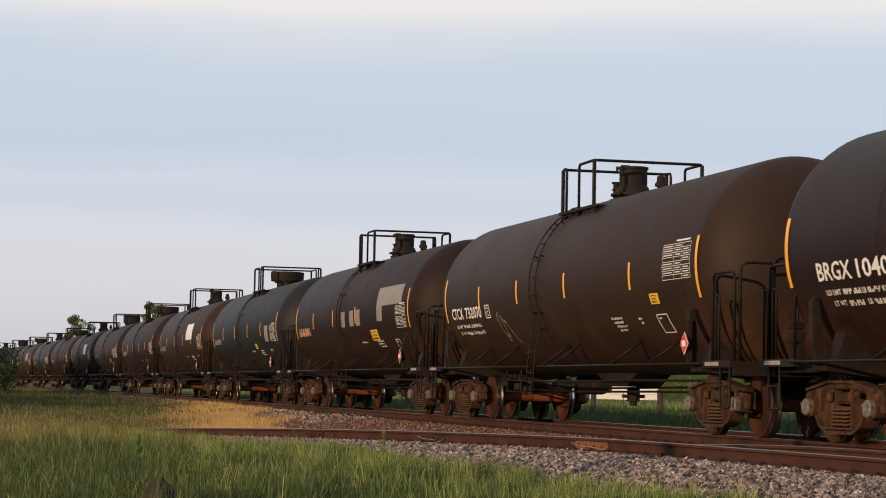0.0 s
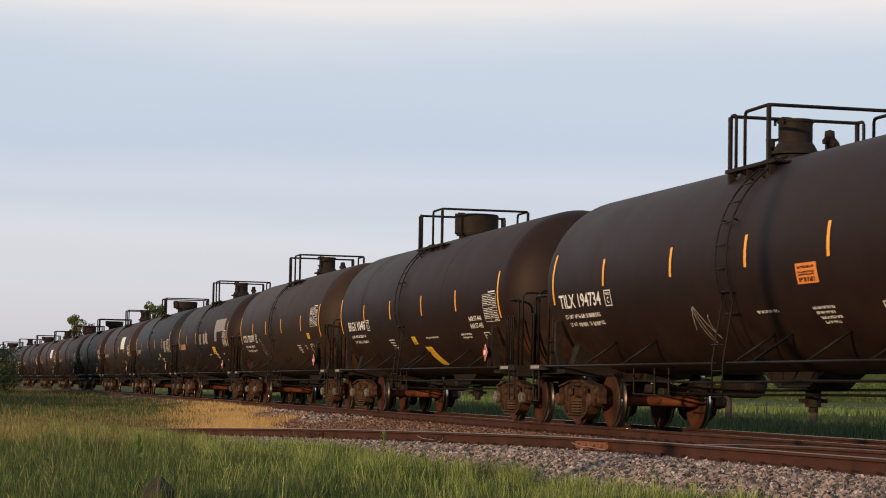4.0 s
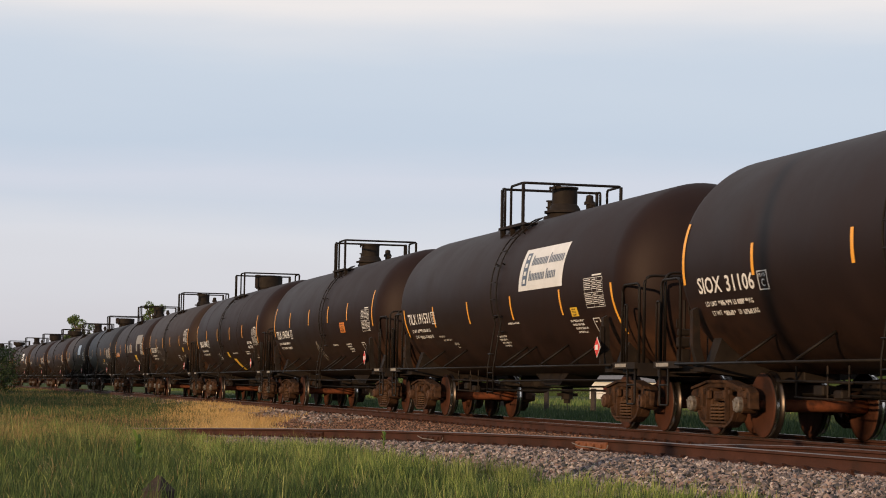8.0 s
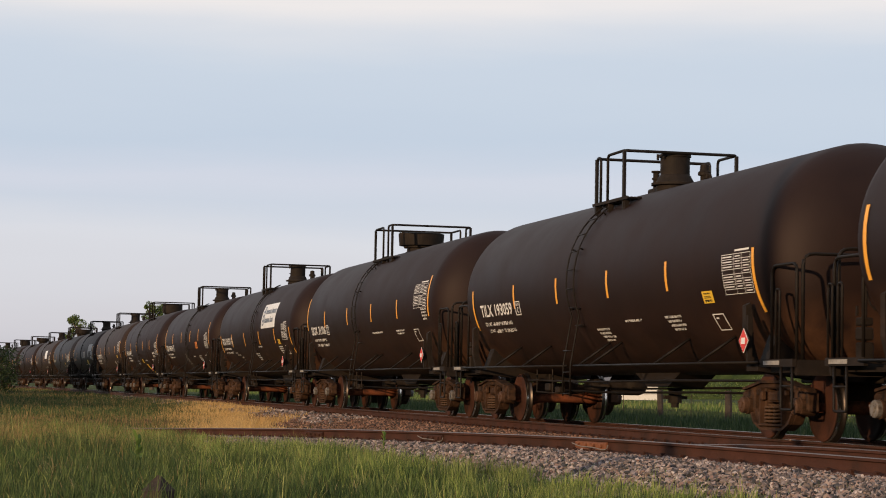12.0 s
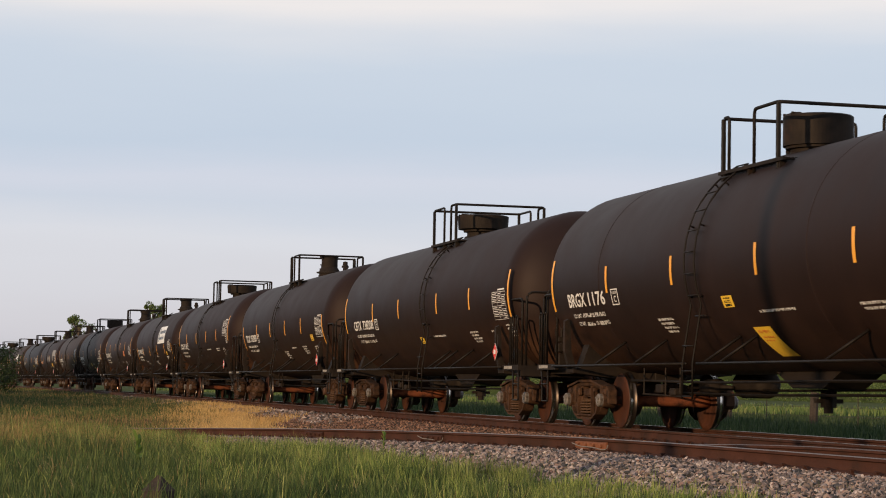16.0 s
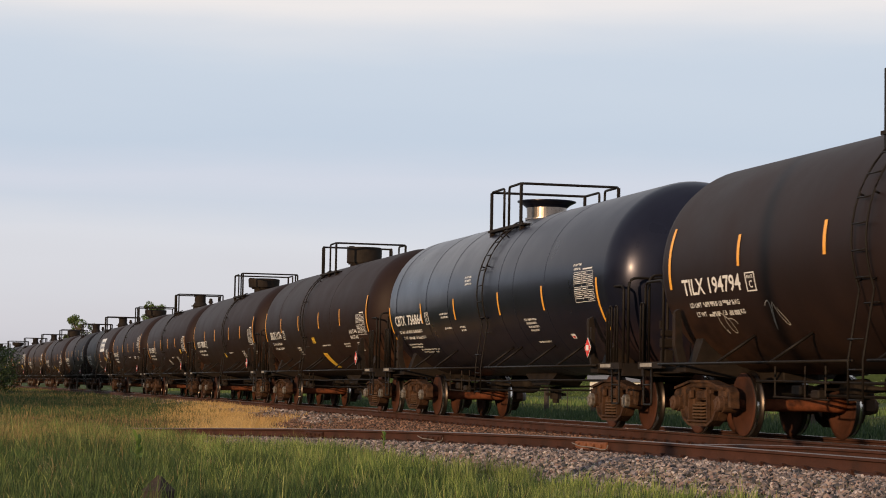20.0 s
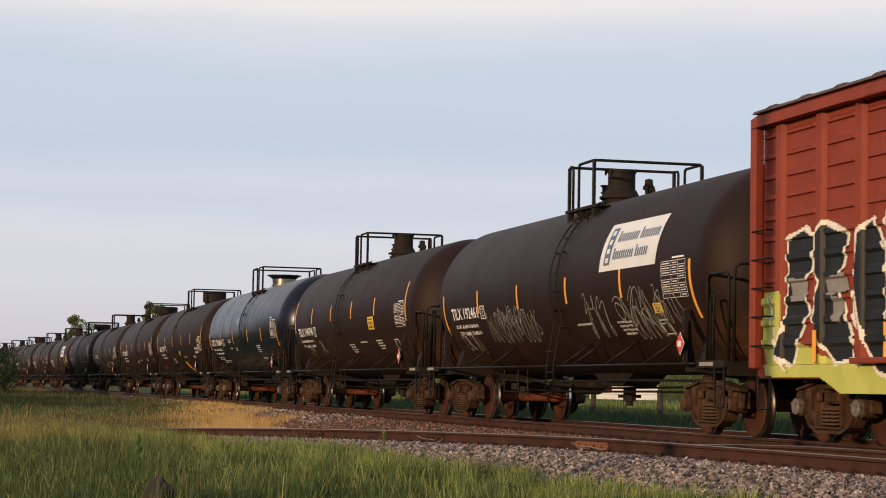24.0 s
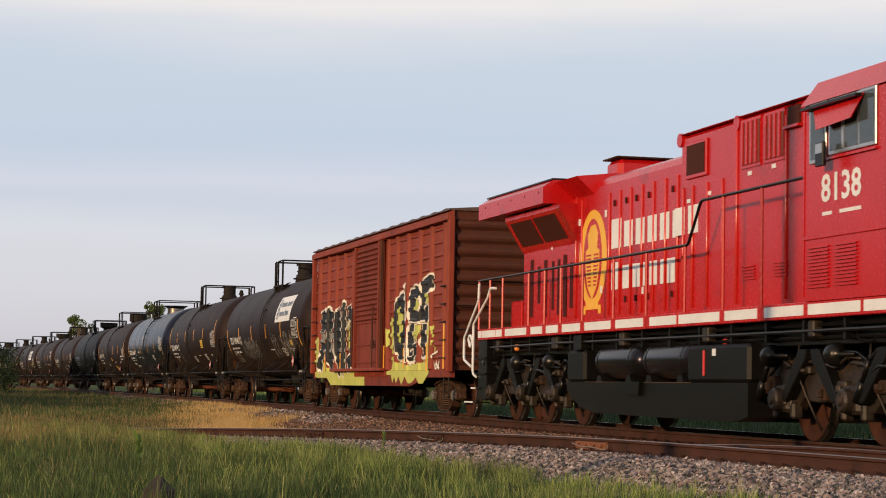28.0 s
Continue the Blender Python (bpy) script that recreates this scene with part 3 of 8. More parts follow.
def make_bolster():
    bm = bmesh.new()
    prism(bm, [(-1.13, 0.51), (-1.13, 0.64), (-0.5, 0.76), (0.5, 0.76), (1.13, 0.64), (1.13, 0.51), (0.5, 0.40), (-0.5, 0.40)], "x", -0.2, 0.2)
    box(bm, -0.13, 0.13, -1.16, -1.12, 0.52, 0.62, 0.02)
    revolve(bm, [(0.74, 0.2), (0.82, 0.2)], "z", 16)
    return mesh_of(bm, "rust", False, "truck_bolster")


def make_brake_beam():
    bm = bmesh.new()
    box(bm, -0.04, 0.04, -0.75, 0.75, 0.30, 0.40, 0.01)
    for sy in (-1, 1):
        box(bm, -0.09, 0.09, sy * 0.755 - 0.05, sy * 0.755 + 0.05, 0.26, 0.56, 0.02)
    pipe(bm, [(0.0, -0.7, 0.35), (0.25, 0, 0.35), (0.0, 0.7, 0.35)], 0.025)
    return mesh_of(bm, "wheel_red", False, "brake_beam")


TRAIN = []              # (thing, place along the line at the clip's zero, half truck spacing)
WHEELSETS = []          # (wheelset, radius, local place) to be turned


def truck(car, x, caps="cap", turning=True):
    """Two-axle truck under a car at local x."""
    for dx in (-0.889, 0.889):
        ax = put("wheelset", shared("axle", make_axle), car, pose(x + dx, 0, 0.457), "rusty axle with two steel wheels")
        for sy, rz in ((-1, 0), (1, 180)):
            put("wheel", shared("wheel", make_wheel), ax, pose(0, sy * 0.765, 0, 0, 0, rz), "rust-brown steel wheel with bright tread")
        if turning:
            WHEELSETS.append((ax, 0.457, Vector((x + dx, 0, 0.457))))
        put("brake_beam", shared("brake_beam", make_brake_beam), car, pose(x + dx * 0.40, 0, 0.06))
    put("truck_bolster", shared("bolster", make_bolster), car, pose(x, 0, 0))
    for sy in (-1, 1):
        fr = put("side_frame", shared("side_frame", make_side_frame), car, pose(x, sy * 1.05, 0, 0, 0, 0 if sy < 0 else 180))
        for sx, yy in ((-0.15, -0.04), (0.0, -0.05), (0.15, -0.04)):
            put("coil_spring", shared("spring", make_spring), fr, pose(sx, yy - 0.03, 0))
        for sx in (-0.889, 0.889):
            put("bearing_cap", shared(("cap", caps), lambda: make_cap(caps)), fr, pose(sx, -0.12, 0.46))


def make_coupler():
    bm = bmesh.new()
    box(bm, 0.0, 0.62, -0.07, 0.07, 0.80, 0.95, 0.015)
    prism(bm, [(0.55, -0.16), (0.82, -0.13), (0.84, -0.02), (0.70, 0.0), (0.72, 0.06), (0.88, 0.09), (0.86, 0.17), (0.58, 0.15)], "z", 0.74, 1.0)
    return mesh_of(bm, "rust", False, "coupler")


def make_hose():
    bm = bmesh.new()
    pipe(bm, rounded([(0.0, 0, 0.78), (0.25, 0, 0.76), (0.5, 0.05, 0.52), (0.78, 0.1, 0.42), (0.9, 0.1, 0.46)], 0.15), 0.022)
    return mesh_of(bm, "pipe", True, "brake_hose")


# ---------------------------------------------------------------- tank car
def tank_xyz(x, arc, lift=0.006):
    """Place on the near side of the tank: arc metres above its widest line."""
    a = arc / TR
    return Vector((x, -(TR + lift) * math.cos(a), TZ + (TR + lift) * math.sin(a)))


def arc_of(z):
    return TR * math.asin(max(-1, min(1, (z - TZ) / TR)))


def make_tank(key, half):
    def go():
        bm = bmesh.new()
        prof = []
        for i in range(9):
            a = math.pi / 2 * i / 8
            prof.append((-half - 0.80 * math.cos(a), max(TR * math.sin(a), 0.02)))
        for i in range(9):
            a = math.pi / 2 * (1 - i / 8)
            prof.append((half + 0.80 * math.cos(a), max(TR * math.sin(a), 0.02)))
        revolve(bm, prof, "x", 64)
        bmesh.ops.translate(bm, verts=bm.verts, vec=(0, 0, TZ))
        return mesh_of(bm, key, True, "tank")
    return shared(("tank", key, half, TR), go)


def strip(x0, x1, a0, a1, lift=0.007, n=None):
    """Thin sheet that follows the tank's near side."""
    bm = bmesh.new()
    n = n or max(2, int(abs(a1 - a0) / 0.12) + 1)
    prev = None
    for i in range(n + 1):
        a = a0 + (a1 - a0) * i / n
        row = [bm.verts.new(tank_xyz(x0, a, lift)), bm.verts.new(tank_xyz(x1, a, lift))]
        if prev:
            bm.faces.new((prev[0], prev[1], row[1], row[0]))
        prev = row
    bmesh.ops.recalc_face_normals(bm, faces=bm.faces)
    return bm


GLYPHS = {}


def text_mesh(body, height, width, material, bold=0.018):
    """Letters of the built-in font, as a flat mesh in x and z that fills width by height."""
    key = (body, round(height, 3), round(width, 3), material, bold)
    if key not in GLYPHS:
        cu = bpy.data.curves.new("lettering", "FONT")
        cu.body = body
        cu.resolution_u = 2
        cu.offset = bold
        ob = bpy.data.objects.new("lettering", cu)
        scene.collection.objects.link(ob)
        dg = bpy.context.evaluated_depsgraph_get()
        me = bpy.data.meshes.new_from_object(ob.evaluated_get(dg))
        bpy.data.objects.remove(ob)
        bpy.data.curves.remove(cu)
        co = np.zeros(len(me.vertices) * 3)
        me.vertices.foreach_get("co", co)
        co = co.reshape(-1, 3)
        lo, hi = co.min(0), co.max(0)
        x = (co[:, 0] - lo[0]) / max(hi[0] - lo[0], 1e-6) * width
        z = (co[:, 1] - lo[1]) / max(hi[1] - lo[1], 1e-6) * height
        out = np.stack([x, 0 * x, z], 1)
        me.vertices.foreach_set("co", out.ravel())
        me.materials.clear()
        me.materials.append(M[material])
        me.update()
        GLYPHS[key] = me
    return GLYPHS[key]


def tank_text(car, name, body, x, z, height, width, material="white", label=""):
    flat = text_mesh(body, height, width, material)
    bm = bmesh.new()
    bm.from_mesh(flat)
    for i in range(1, 4):
        bmesh.ops.bisect_plane(bm, geom=bm.verts[:] + bm.edges[:] + bm.faces[:], plane_co=(0, 0, height * i / 4), plane_no=(0, 0, 1))
    a0 = arc_of(z)
    for v in bm.verts:
        v.co = tank_xyz(x + v.co.x, a0 + v.co.z, 0.008)
    return tagged(part(name, bm, material, car, label), kind="stuff")


def bars(car, name, x, z, rows, material="white", label="", gap=0.0, lift=0.008):
    """Unreadable small print: broken bars on the tank; rows: (dx, width, height, drop)."""
    bm = bmesh.new()
    rnd = random.Random(int((x * 31 + z * 17) * 100))
    a0 = arc_of(z)
    for dx, w, h, drop in rows:
        u = x + dx
        end = u + w
        lo, hi = a0 - drop, a0 - drop + h
        left = rnd.randint(3, 8)
        while u < end - 0.02:
            d = h * rnd.uniform(0.32, 0.5)
            p, q = (lo, hi) if rnd.random() < 0.6 else (lo, lo + h * 0.55) if rnd.random() < 0.5 else (lo + h * 0.45, hi)
            bm.faces.new([bm.verts.new(tank_xyz(a, b, lift)) for a, b in ((u, p), (u + d, p), (u + d, q), (u, q))])
            left -= 1
            u += d + h * 0.16
            if left == 0:
                u += h * 0.45
                left = rnd.randint(3, 8)
    bmesh.ops.recalc_face_normals(bm, faces=bm.faces)
    return tagged(part(name, bm, material, car, label), kind="stuff")


def tank_quads(car, name, quads, material, label="", lift=0.008):
    """Flat marks that follow the tank: (x0, x1, z0, z1), each cut fine enough to bend."""
    bm = bmesh.new()
    for x0, x1, z0, z1 in quads:
        a0, a1 = arc_of(z0), arc_of(z1)
        n = max(1, int(abs(a1 - a0) / 0.08))
        for i in range(n):
            p, q = a0 + (a1 - a0) * i / n, a0 + (a1 - a0) * (i + 1) / n
            bm.faces.new([bm.verts.new(tank_xyz(u, v, lift)) for u, v in ((x0, p), (x1, p), (x1, q), (x0, q))])
    bmesh.ops.remove_doubles(bm, verts=bm.verts, dist=1e-4)
    bmesh.ops.recalc_face_normals(bm, faces=bm.faces)
    return part(name, bm, material, car, label)


def tank_slant(car, name, x, w, shift, z0, z1, material, label):
    """A slanting band: its foot lies shift metres along from its head."""
    bm = bmesh.new()
    n, prev = 8, None
    for i in range(n + 1):
        t = i / n
        a = arc_of(z1) + (arc_of(z0) - arc_of(z1)) * t
        row = [bm.verts.new(tank_xyz(x + shift * t, a, 0.008)), bm.verts.new(tank_xyz(x + w + shift * t, a, 0.008))]
        if prev:
            bm.faces.new((prev[0], prev[1], row[1], row[0]))
        prev = row
    bmesh.ops.recalc_face_normals(bm, faces=bm.faces)
    return part(name, bm, material, car, label)


def scribble(car, x0, x1, z0, z1, n, seed, material="silver", width=0.016):
    """Looping sprayed strokes that cannot be read."""
    rnd = random.Random(seed)
    bm = bmesh.new()
    for k in range(n):
        cx = x0 + (x1 - x0) * (k + 0.5) / n
        w, h = (x1 - x0) / n * rnd.uniform(0.6, 1.1), (arc_of(z1) - arc_of(z0))
        pts = []
        ph, f = rnd.uniform(0, 6), rnd.uniform(1.2, 2.4)
        g, q = rnd.uniform(1.5, 4.0), rnd.uniform(0.15, 0.4)
        for i in range(60):
            t = i / 59
            pts.append((cx + w * (t - 0.5) * rnd.uniform(0.97, 1.03) + q * w * math.sin(f * 6.28 * t + ph) + 0.12 * w * math.sin(g * 9 * t), arc_of(z0) + h * (0.5 + 0.34 * math.sin(f * 7.5 * t + 1.3 * ph) + 0.16 * math.sin(g * 8 * t + ph))))
        for (a, b), (c, d) in zip(pts, pts[1:]):
            nx, ny = -(d - b), (c - a)
            L = math.hypot(nx, ny) or 1
            nx, ny = nx / L * width / 2, ny / L * width / 2
            bm.faces.new([bm.verts.new(tank_xyz(u, v, 0.010)) for u, v in ((a - nx, b - ny), (c - nx, d - ny), (c + nx, d + ny), (a + nx, b + ny))])
    bmesh.ops.recalc_face_normals(bm, faces=bm.faces)
    return tagged(part("sprayed_scribble", bm, material, car, "thin silvery sprayed scribble"), kind="stuff")


def make_side_rail(x0, x1, y):
    def go():
        bm = bmesh.new()
        pipe(bm, [(x0, y, 1.03), (x1, y, 1.03)], 0.020, 8)
        return mesh_of(bm, "pipe", True, "side_rail")
    return shared(("siderail", x0, x1, y), go)


def make_brace(y):
    def go():
        bm = bmesh.new()
        s = -1 if y < 0 else 1
        a = tank_xyz(0, arc_of(1.42), 0.0)
        pipe(bm, [(-0.30, s * abs(y), 1.03), (0.05, s * -a.y, 1.42)], 0.021, 6)
        return mesh_of(bm, "pipe", True, "rail_brace")
    return shared(("brace", y, TR), go)


def make_ladder():
    bm = bmesh.new()
    zs = [0.55, 1.03] + [1.3 + 0.27 * i for i in range(11)]
    for dx in (-0.2, 0.2):
        pts = [(dx, -1.66, 0.52), (dx, -1.66, 1.03)]
        for i in range(13):
            a = arc_of(1.9) + (arc_of(3.86) - arc_of(1.9)) * i / 12
            p = tank_xyz(dx, a, 0.07)
            pts.append((p.x, p.y, p.z))
        pipe(bm, pts, 0.015, 5)
    for i in range(12):
        if i < 3:
            y, z = -1.66, 0.56 + 0.36 * i
        else:
            a = arc_of(1.75) + (arc_of(3.86) - arc_of(1.75)) * (i - 3) / 8
            p = tank_xyz(0, a, 0.07)
            y, z = p.y, p.z
        pipe(bm, [(-0.21, y, z), (0.21, y, z)], 0.012, 5)
    for a in (arc_of(2.0), arc_of(3.0), arc_of(3.6)):
        p, q = tank_xyz(0, a, 0.0), tank_xyz(0, a, 0.08)
        for dx in (-0.2, 0.2):
            pipe(bm, [(dx, p.y, p.z), (dx, q.y, q.z)], 0.014, 4)
    return mesh_of(bm, "pipe", True, "ladder")


RAIL_Y, RAIL_TOP = 1.0, 4.63


def make_crash_box(x, back, kind):
    """Top platform railing: a pipe frame across one end, whose sides turn back along the platform and down."""
    bm = bmesh.new()
    if kind == "frame":
        pipe(bm, rounded([(x + back, -RAIL_Y, 3.72), (x + back, -RAIL_Y, RAIL_TOP), (x, -RAIL_Y, RAIL_TOP), (x, RAIL_Y, RAIL_TOP), (x + back, RAIL_Y, RAIL_TOP), (x + back, RAIL_Y, 3.72)], 0.085), 0.026, 8)
    else:
        s = -1 if kind == "near" else 1
        box(bm, x - 0.032, x + 0.032, s * RAIL_Y - 0.028, s * RAIL_Y + 0.028, 3.60, RAIL_TOP - 0.01, 0.008)
    return bm


def make_top_grating(x0, x1, s):
    """A narrow grating walk on one side of the manway, just over the tank's shoulder, on short brackets."""
    bm = bmesh.new()
    for i in range(5):
        y = s * (0.80 + 0.055 * i)
        box(bm, x0 - 0.06, x1 + 0.30, y - 0.012, y + 0.012, 3.805, 3.835)
    box(bm, x0 - 0.06, x1 + 0.30, s * 1.045 - 0.012, s * 1.045 + 0.012, 3.795, 3.845)
    for i in range(10):
        x = x0 + (x1 + 0.25 - x0) * i / 9
        box(bm, x - 0.01, x + 0.01, min(s * 0.79, s * 1.04), max(s * 0.79, s * 1.04), 3.81, 3.83)
    for x in (x0 + 0.05, (x0 + x1) / 2, x1 + 0.1):
        box(bm, x - 0.02, x + 0.02, s * 0.985 - 0.045, s * 0.985 + 0.045, 3.60, 3.804)
    return mesh_of(bm, "frame_black", False, "top_platform")


def make_dome(kind):
    bm = bmesh.new()
    if kind == "drum":
        revolve(bm, [(3.95, 0.40), (4.10, 0.40), (4.10, 0.46), (4.14, 0.46), (4.14, 0.50), (4.56, 0.50), (4.58, 0.48), (4.58, 0.01)], "z", 56)
    elif kind == "cone":
        revolve(bm, [(3.95, 0.32), (4.10, 0.32), (4.10, 0.40), (4.14, 0.40), (4.15, 0.33), (4.26, 0.27), (4.28, 0.25), (4.58, 0.25), (4.58, 0.27), (4.62, 0.27), (4.62, 0.01)], "z", 40)
    elif kind == "wide":
        revolve(bm, [(3.95, 0.36), (4.14, 0.36), (4.14, 0.44), (4.18, 0.44), (4.20, 0.56), (4.46, 0.58), (4.50, 0.58), (4.52, 0.5), (4.52, 0.01)], "z", 56)
    else:      # flared pan on a bright neck
        revolve(bm, [(3.95, 0.40), (4.05, 0.40), (4.05, 0.44), (4.09, 0.44), (4.09, 0.40), (4.30, 0.41), (4.36, 0.48), (4.42, 0.60), (4.44, 0.60), (4.44, 0.52), (4.42, 0.01)], "z", 56)
    if kind == "pan":
        for f in bm.faces:
            if f.calc_center_median().z < 4.31:
                f.material_index = 1
        return mesh_of(bm, ["tank_gloss", "rail_top"], False, "manway_housing")
    return mesh_of(bm, "frame_black", False, "manway_housing")


def make_lid_hinge():
    bm = bmesh.new()
    box(bm, -0.16, 0.16, -0.50, -0.38, 4.565, 4.61, 0.012)
    for x in (-0.14, 0.14):
        revolve_bolt(bm, x, -0.52, 4.56, 0.022, 0.10)
    return mesh_of(bm, "frame_black", False, "lid_hinge")


def revolve_bolt(bm, x, y, z, r=0.025, h=0.12):
    b2 = bmesh.new()
    revolve(b2, [(-h / 2, r), (h / 2, r)], "z", 8)
    bmesh.ops.translate(b2, verts=b2.verts, vec=(x, y, z))
    me = bpy.data.meshes.new("tmp")
    b2.to_mesh(me)
    b2.free()
    bm.from_mesh(me)
    bpy.data.meshes.remove(me)


def make_valves():
    bm = bmesh.new()
    box(bm, -0.30, 0.30, -0.2, 0.2, 4.0, 4.10, 0.02)
    for x, y, h, r in ((-0.2, -0.08, 0.30, 0.06), (0.05, 0.05, 0.22, 0.08), (0.22, -0.1, 0.26, 0.05), (-0.05, -0.14, 0.16, 0.05)):
        revolve_bolt(bm, x, y, 4.10 + h / 2, r, h)
        revolve_bolt(bm, x, y, 4.10 + h, r * 1.5, 0.03)
    return mesh_of(bm, "frame_black", False, "valve_group")


def make_vent_valve():
    bm = bmesh.new()
    revolve(bm, [(3.98, 0.12), (4.10, 0.12), (4.10, 0.07), (4.28, 0.07), (4.28, 0.11), (4.33, 0.11), (4.36, 0.08), (4.46, 0.07), (4.48, 0.01)], "z", 14)
    box(bm, 0.05, 0.22, -0.05, 0.05, 4.20, 4.30, 0.015)
    pipe(bm, rounded([(0.2, 0, 4.25), (0.28, 0, 4.25), (0.28, 0, 4.02)], 0.05), 0.03, 6)
    return mesh_of(bm, "frame_black", False, "vent_valve")


def make_sill():
    bm = bmesh.new()
    box(bm, 6.0, 8.75, -0.28, 0.28, 0.78, 1.02, 0.015)          # draft sill, +x end
    prism(bm, [(-1.45, 0.92), (-1.45, 1.00), (1.45, 1.00), (1.45, 0.92), (0.4, 0.80), (-0.4, 0.80)], "x", 6.85, 7.25)
    prism(bm, [(-1.30, 1.0), (-1.15, 1.42), (1.15, 1.42), (1.30, 1.0)], "x", 6.9, 7.2)
    for s in (-1, 1):
        prism(bm, [(s * 1.49, 1.0), (s * 1.57, 1.30), (s * 1.57, 1.80), (s * 1.50, 1.84), (s * 1.47, 1.70), (s * 1.45, 1.3), (s * 1.36, 1.0)][::s], "x", 6.98, 7.10)
    return mesh_of(bm, "frame_black", False, "draft_sill")


def make_deck_piece(kind):
    bm = bmesh.new()
    if kind == "plate":
        box(bm, 8.02, 8.55, -1.49, 1.49, 1.00, 1.04)
        return mesh_of(bm, "frame_black", False, "end_platform")
    if kind == "beam":
        box(bm, 8.56, 8.62, -1.50, 1.50, 0.86, 1.06)
        return mesh_of(bm, "frame_black", False, "end_beam")
    if kind == "edge":
        box(bm, 7.55, 8.62, -1.56, -1.505, 0.97, 1.07)
        return mesh_of(bm, "frame_black", False, "platform_edge")
    box(bm, 7.4, 8.55, -0.03, 0.03, 0.90, 0.998)
    return mesh_of(bm, "frame_black", False, "platform_bracket")


def make_end_rail(kind):
    bm = bmesh.new()
    if kind == "hoop":
        for y in (-1.47,):
            pipe(bm, rounded([(7.75, y, 1.04), (7.75, y, 2.30), (8.55, y, 2.30), (8.55, y, 1.04)], 0.14), 0.022)
    elif kind == "across":
        pipe(bm, rounded([(8.58, -1.40, 1.04), (8.58, -1.40, 2.42), (8.58, 1.40, 2.42), (8.58, 1.40, 1.04)], 0.15), 0.024)
    elif kind == "grabs":
        for x in (8.0,):
            pipe(bm, rounded([(x, -1.52, 1.06), (x, -1.52, 1.98), (x + 0.12, -1.52, 1.98), (x + 0.12, -1.52, 1.06)], 0.05), 0.016)
    else:
        pipe(bm, rounded([(8.2, -1.53, 1.0), (8.2, -1.53, 0.42), (8.55, -1.53, 0.42), (8.55, -1.53, 1.0)], 0.03), 0.018)
        pipe(bm, [(8.2, -1.53, 0.72), (8.55, -1.53, 0.72)], 0.016)
    return mesh_of(bm, "pipe", True, "end_handrail" if kind in ("hoop", "across") else "grab_iron" if kind == "grabs" else "stirrup_step")


def make_bottom(kind):
    bm = bmesh.new()
    if kind == "outlet":
        prism(bm, [(-1.15, 0.96), (1.15, 0.96), (0.5, 0.70), (-0.5, 0.70)], "y", -0.32, 0.32)
        revolve_bolt(bm, 0, 0, 0.56, 0.12, 0.24)
        revolve_bolt(bm, 0, 0, 0.46, 0.07, 0.2)
        box(bm, -0.05, 0.05, -0.20, 0.2, 0.50, 0.56)
        return mesh_of(bm, "frame_black", False, "bottom_outlet")
    if kind == "reservoir":
        b2 = revolve(bm, [(-0.55, 0.05), (-0.52, 0.18), (-0.45, 0.22), (0.45, 0.22), (0.52, 0.18), (0.55, 0.05)], "x", 18)
        bmesh.ops.translate(bm, verts=bm.verts, vec=(0, 0.45, 0.76))
        return mesh_of(bm, "frame_black", True, "air_reservoir")
    if kind == "brake_cylinder":
        revolve(bm, [(-0.3, 0.13), (0.2, 0.15), (0.25, 0.15), (0.3, 0.06), (0.85, 0.035)], "x", 16)
        bmesh.ops.translate(bm, verts=bm.verts, vec=(0, 0.2, 0.70))
        return mesh_of(bm, "frame_black", True, "brake_cylinder")
    if kind == "lever_rack":
        for z in (0.50, 0.72):
            pipe(bm, [(-0.95, -0.8, z + 0.08), (0.85, -0.8, z + 0.05)], 0.014, 5)
        for x, z in ((-0.9, 0.58), (0.1, 0.55), (0.75, 0.60)):
            pipe(bm, [(x, -0.8, 1.0), (x, -0.8, z)], 0.016, 5)
        box(bm, -0.25, 0.05, -0.85, -0.72, 0.60, 0.74, 0.02)
        box(bm, 0.35, 0.6, -0.84, -0.70, 0.56, 0.68, 0.02)
        return mesh_of(bm, "frame_black", False, "brake_lever_rack")
    for y, z in ((-0.75, 0.80), (-0.25, 0.62), (0.35, 0.70)):
        pipe(bm, [(-6.1, y, z), (-2.0, y, z - 0.03), (2.0, y, z), (6.1, y, z)], 0.02, 5)
    return mesh_of(bm, "pipe", False, "brake_pipe")


def make_placard_frame():
    bm = bmesh.new()
    box(bm, -0.03, 0.03, -1.62, -1.56, 1.03, 1.66)
    prism(bm, [(0.0, 1.15), (0.165, 1.32), (0.0, 1.49), (-0.165, 1.32)], "y", -1.66, -1.645)
    return mesh_of(bm, "frame_black", False, "placard_holder")


def make_placard(mat, s, y):
    bm = bmesh.new()
    c = 1.32
    prism(bm, [(0, c - 0.168 * s), (0.168 * s, c), (0, c + 0.168 * s), (-0.168 * s, c)], "y", y - 0.004, y)
    return mesh_of(bm, mat, False, "placard")


def make_valve_box():
    bm = bmesh.new()
    box(bm, -0.10, 0.10, -0.08, 0.08, 0.0, 0.22, 0.02)
    box(bm, -0.07, 0.13, -0.10, 0.06, 0.24, 0.40, 0.02)
    box(bm, -0.12, 0.05, -0.07, 0.09, 0.42, 0.52, 0.015)
    pipe(bm, [(0.0, 0.0, 0.2), (0.02, 0.0, 0.95)], 0.022, 6)
    box(bm, -0.02, 0.02, -0.115, -0.09, 0.54, 0.66)
    return mesh_of(bm, "frame_black", False, "valve_box")


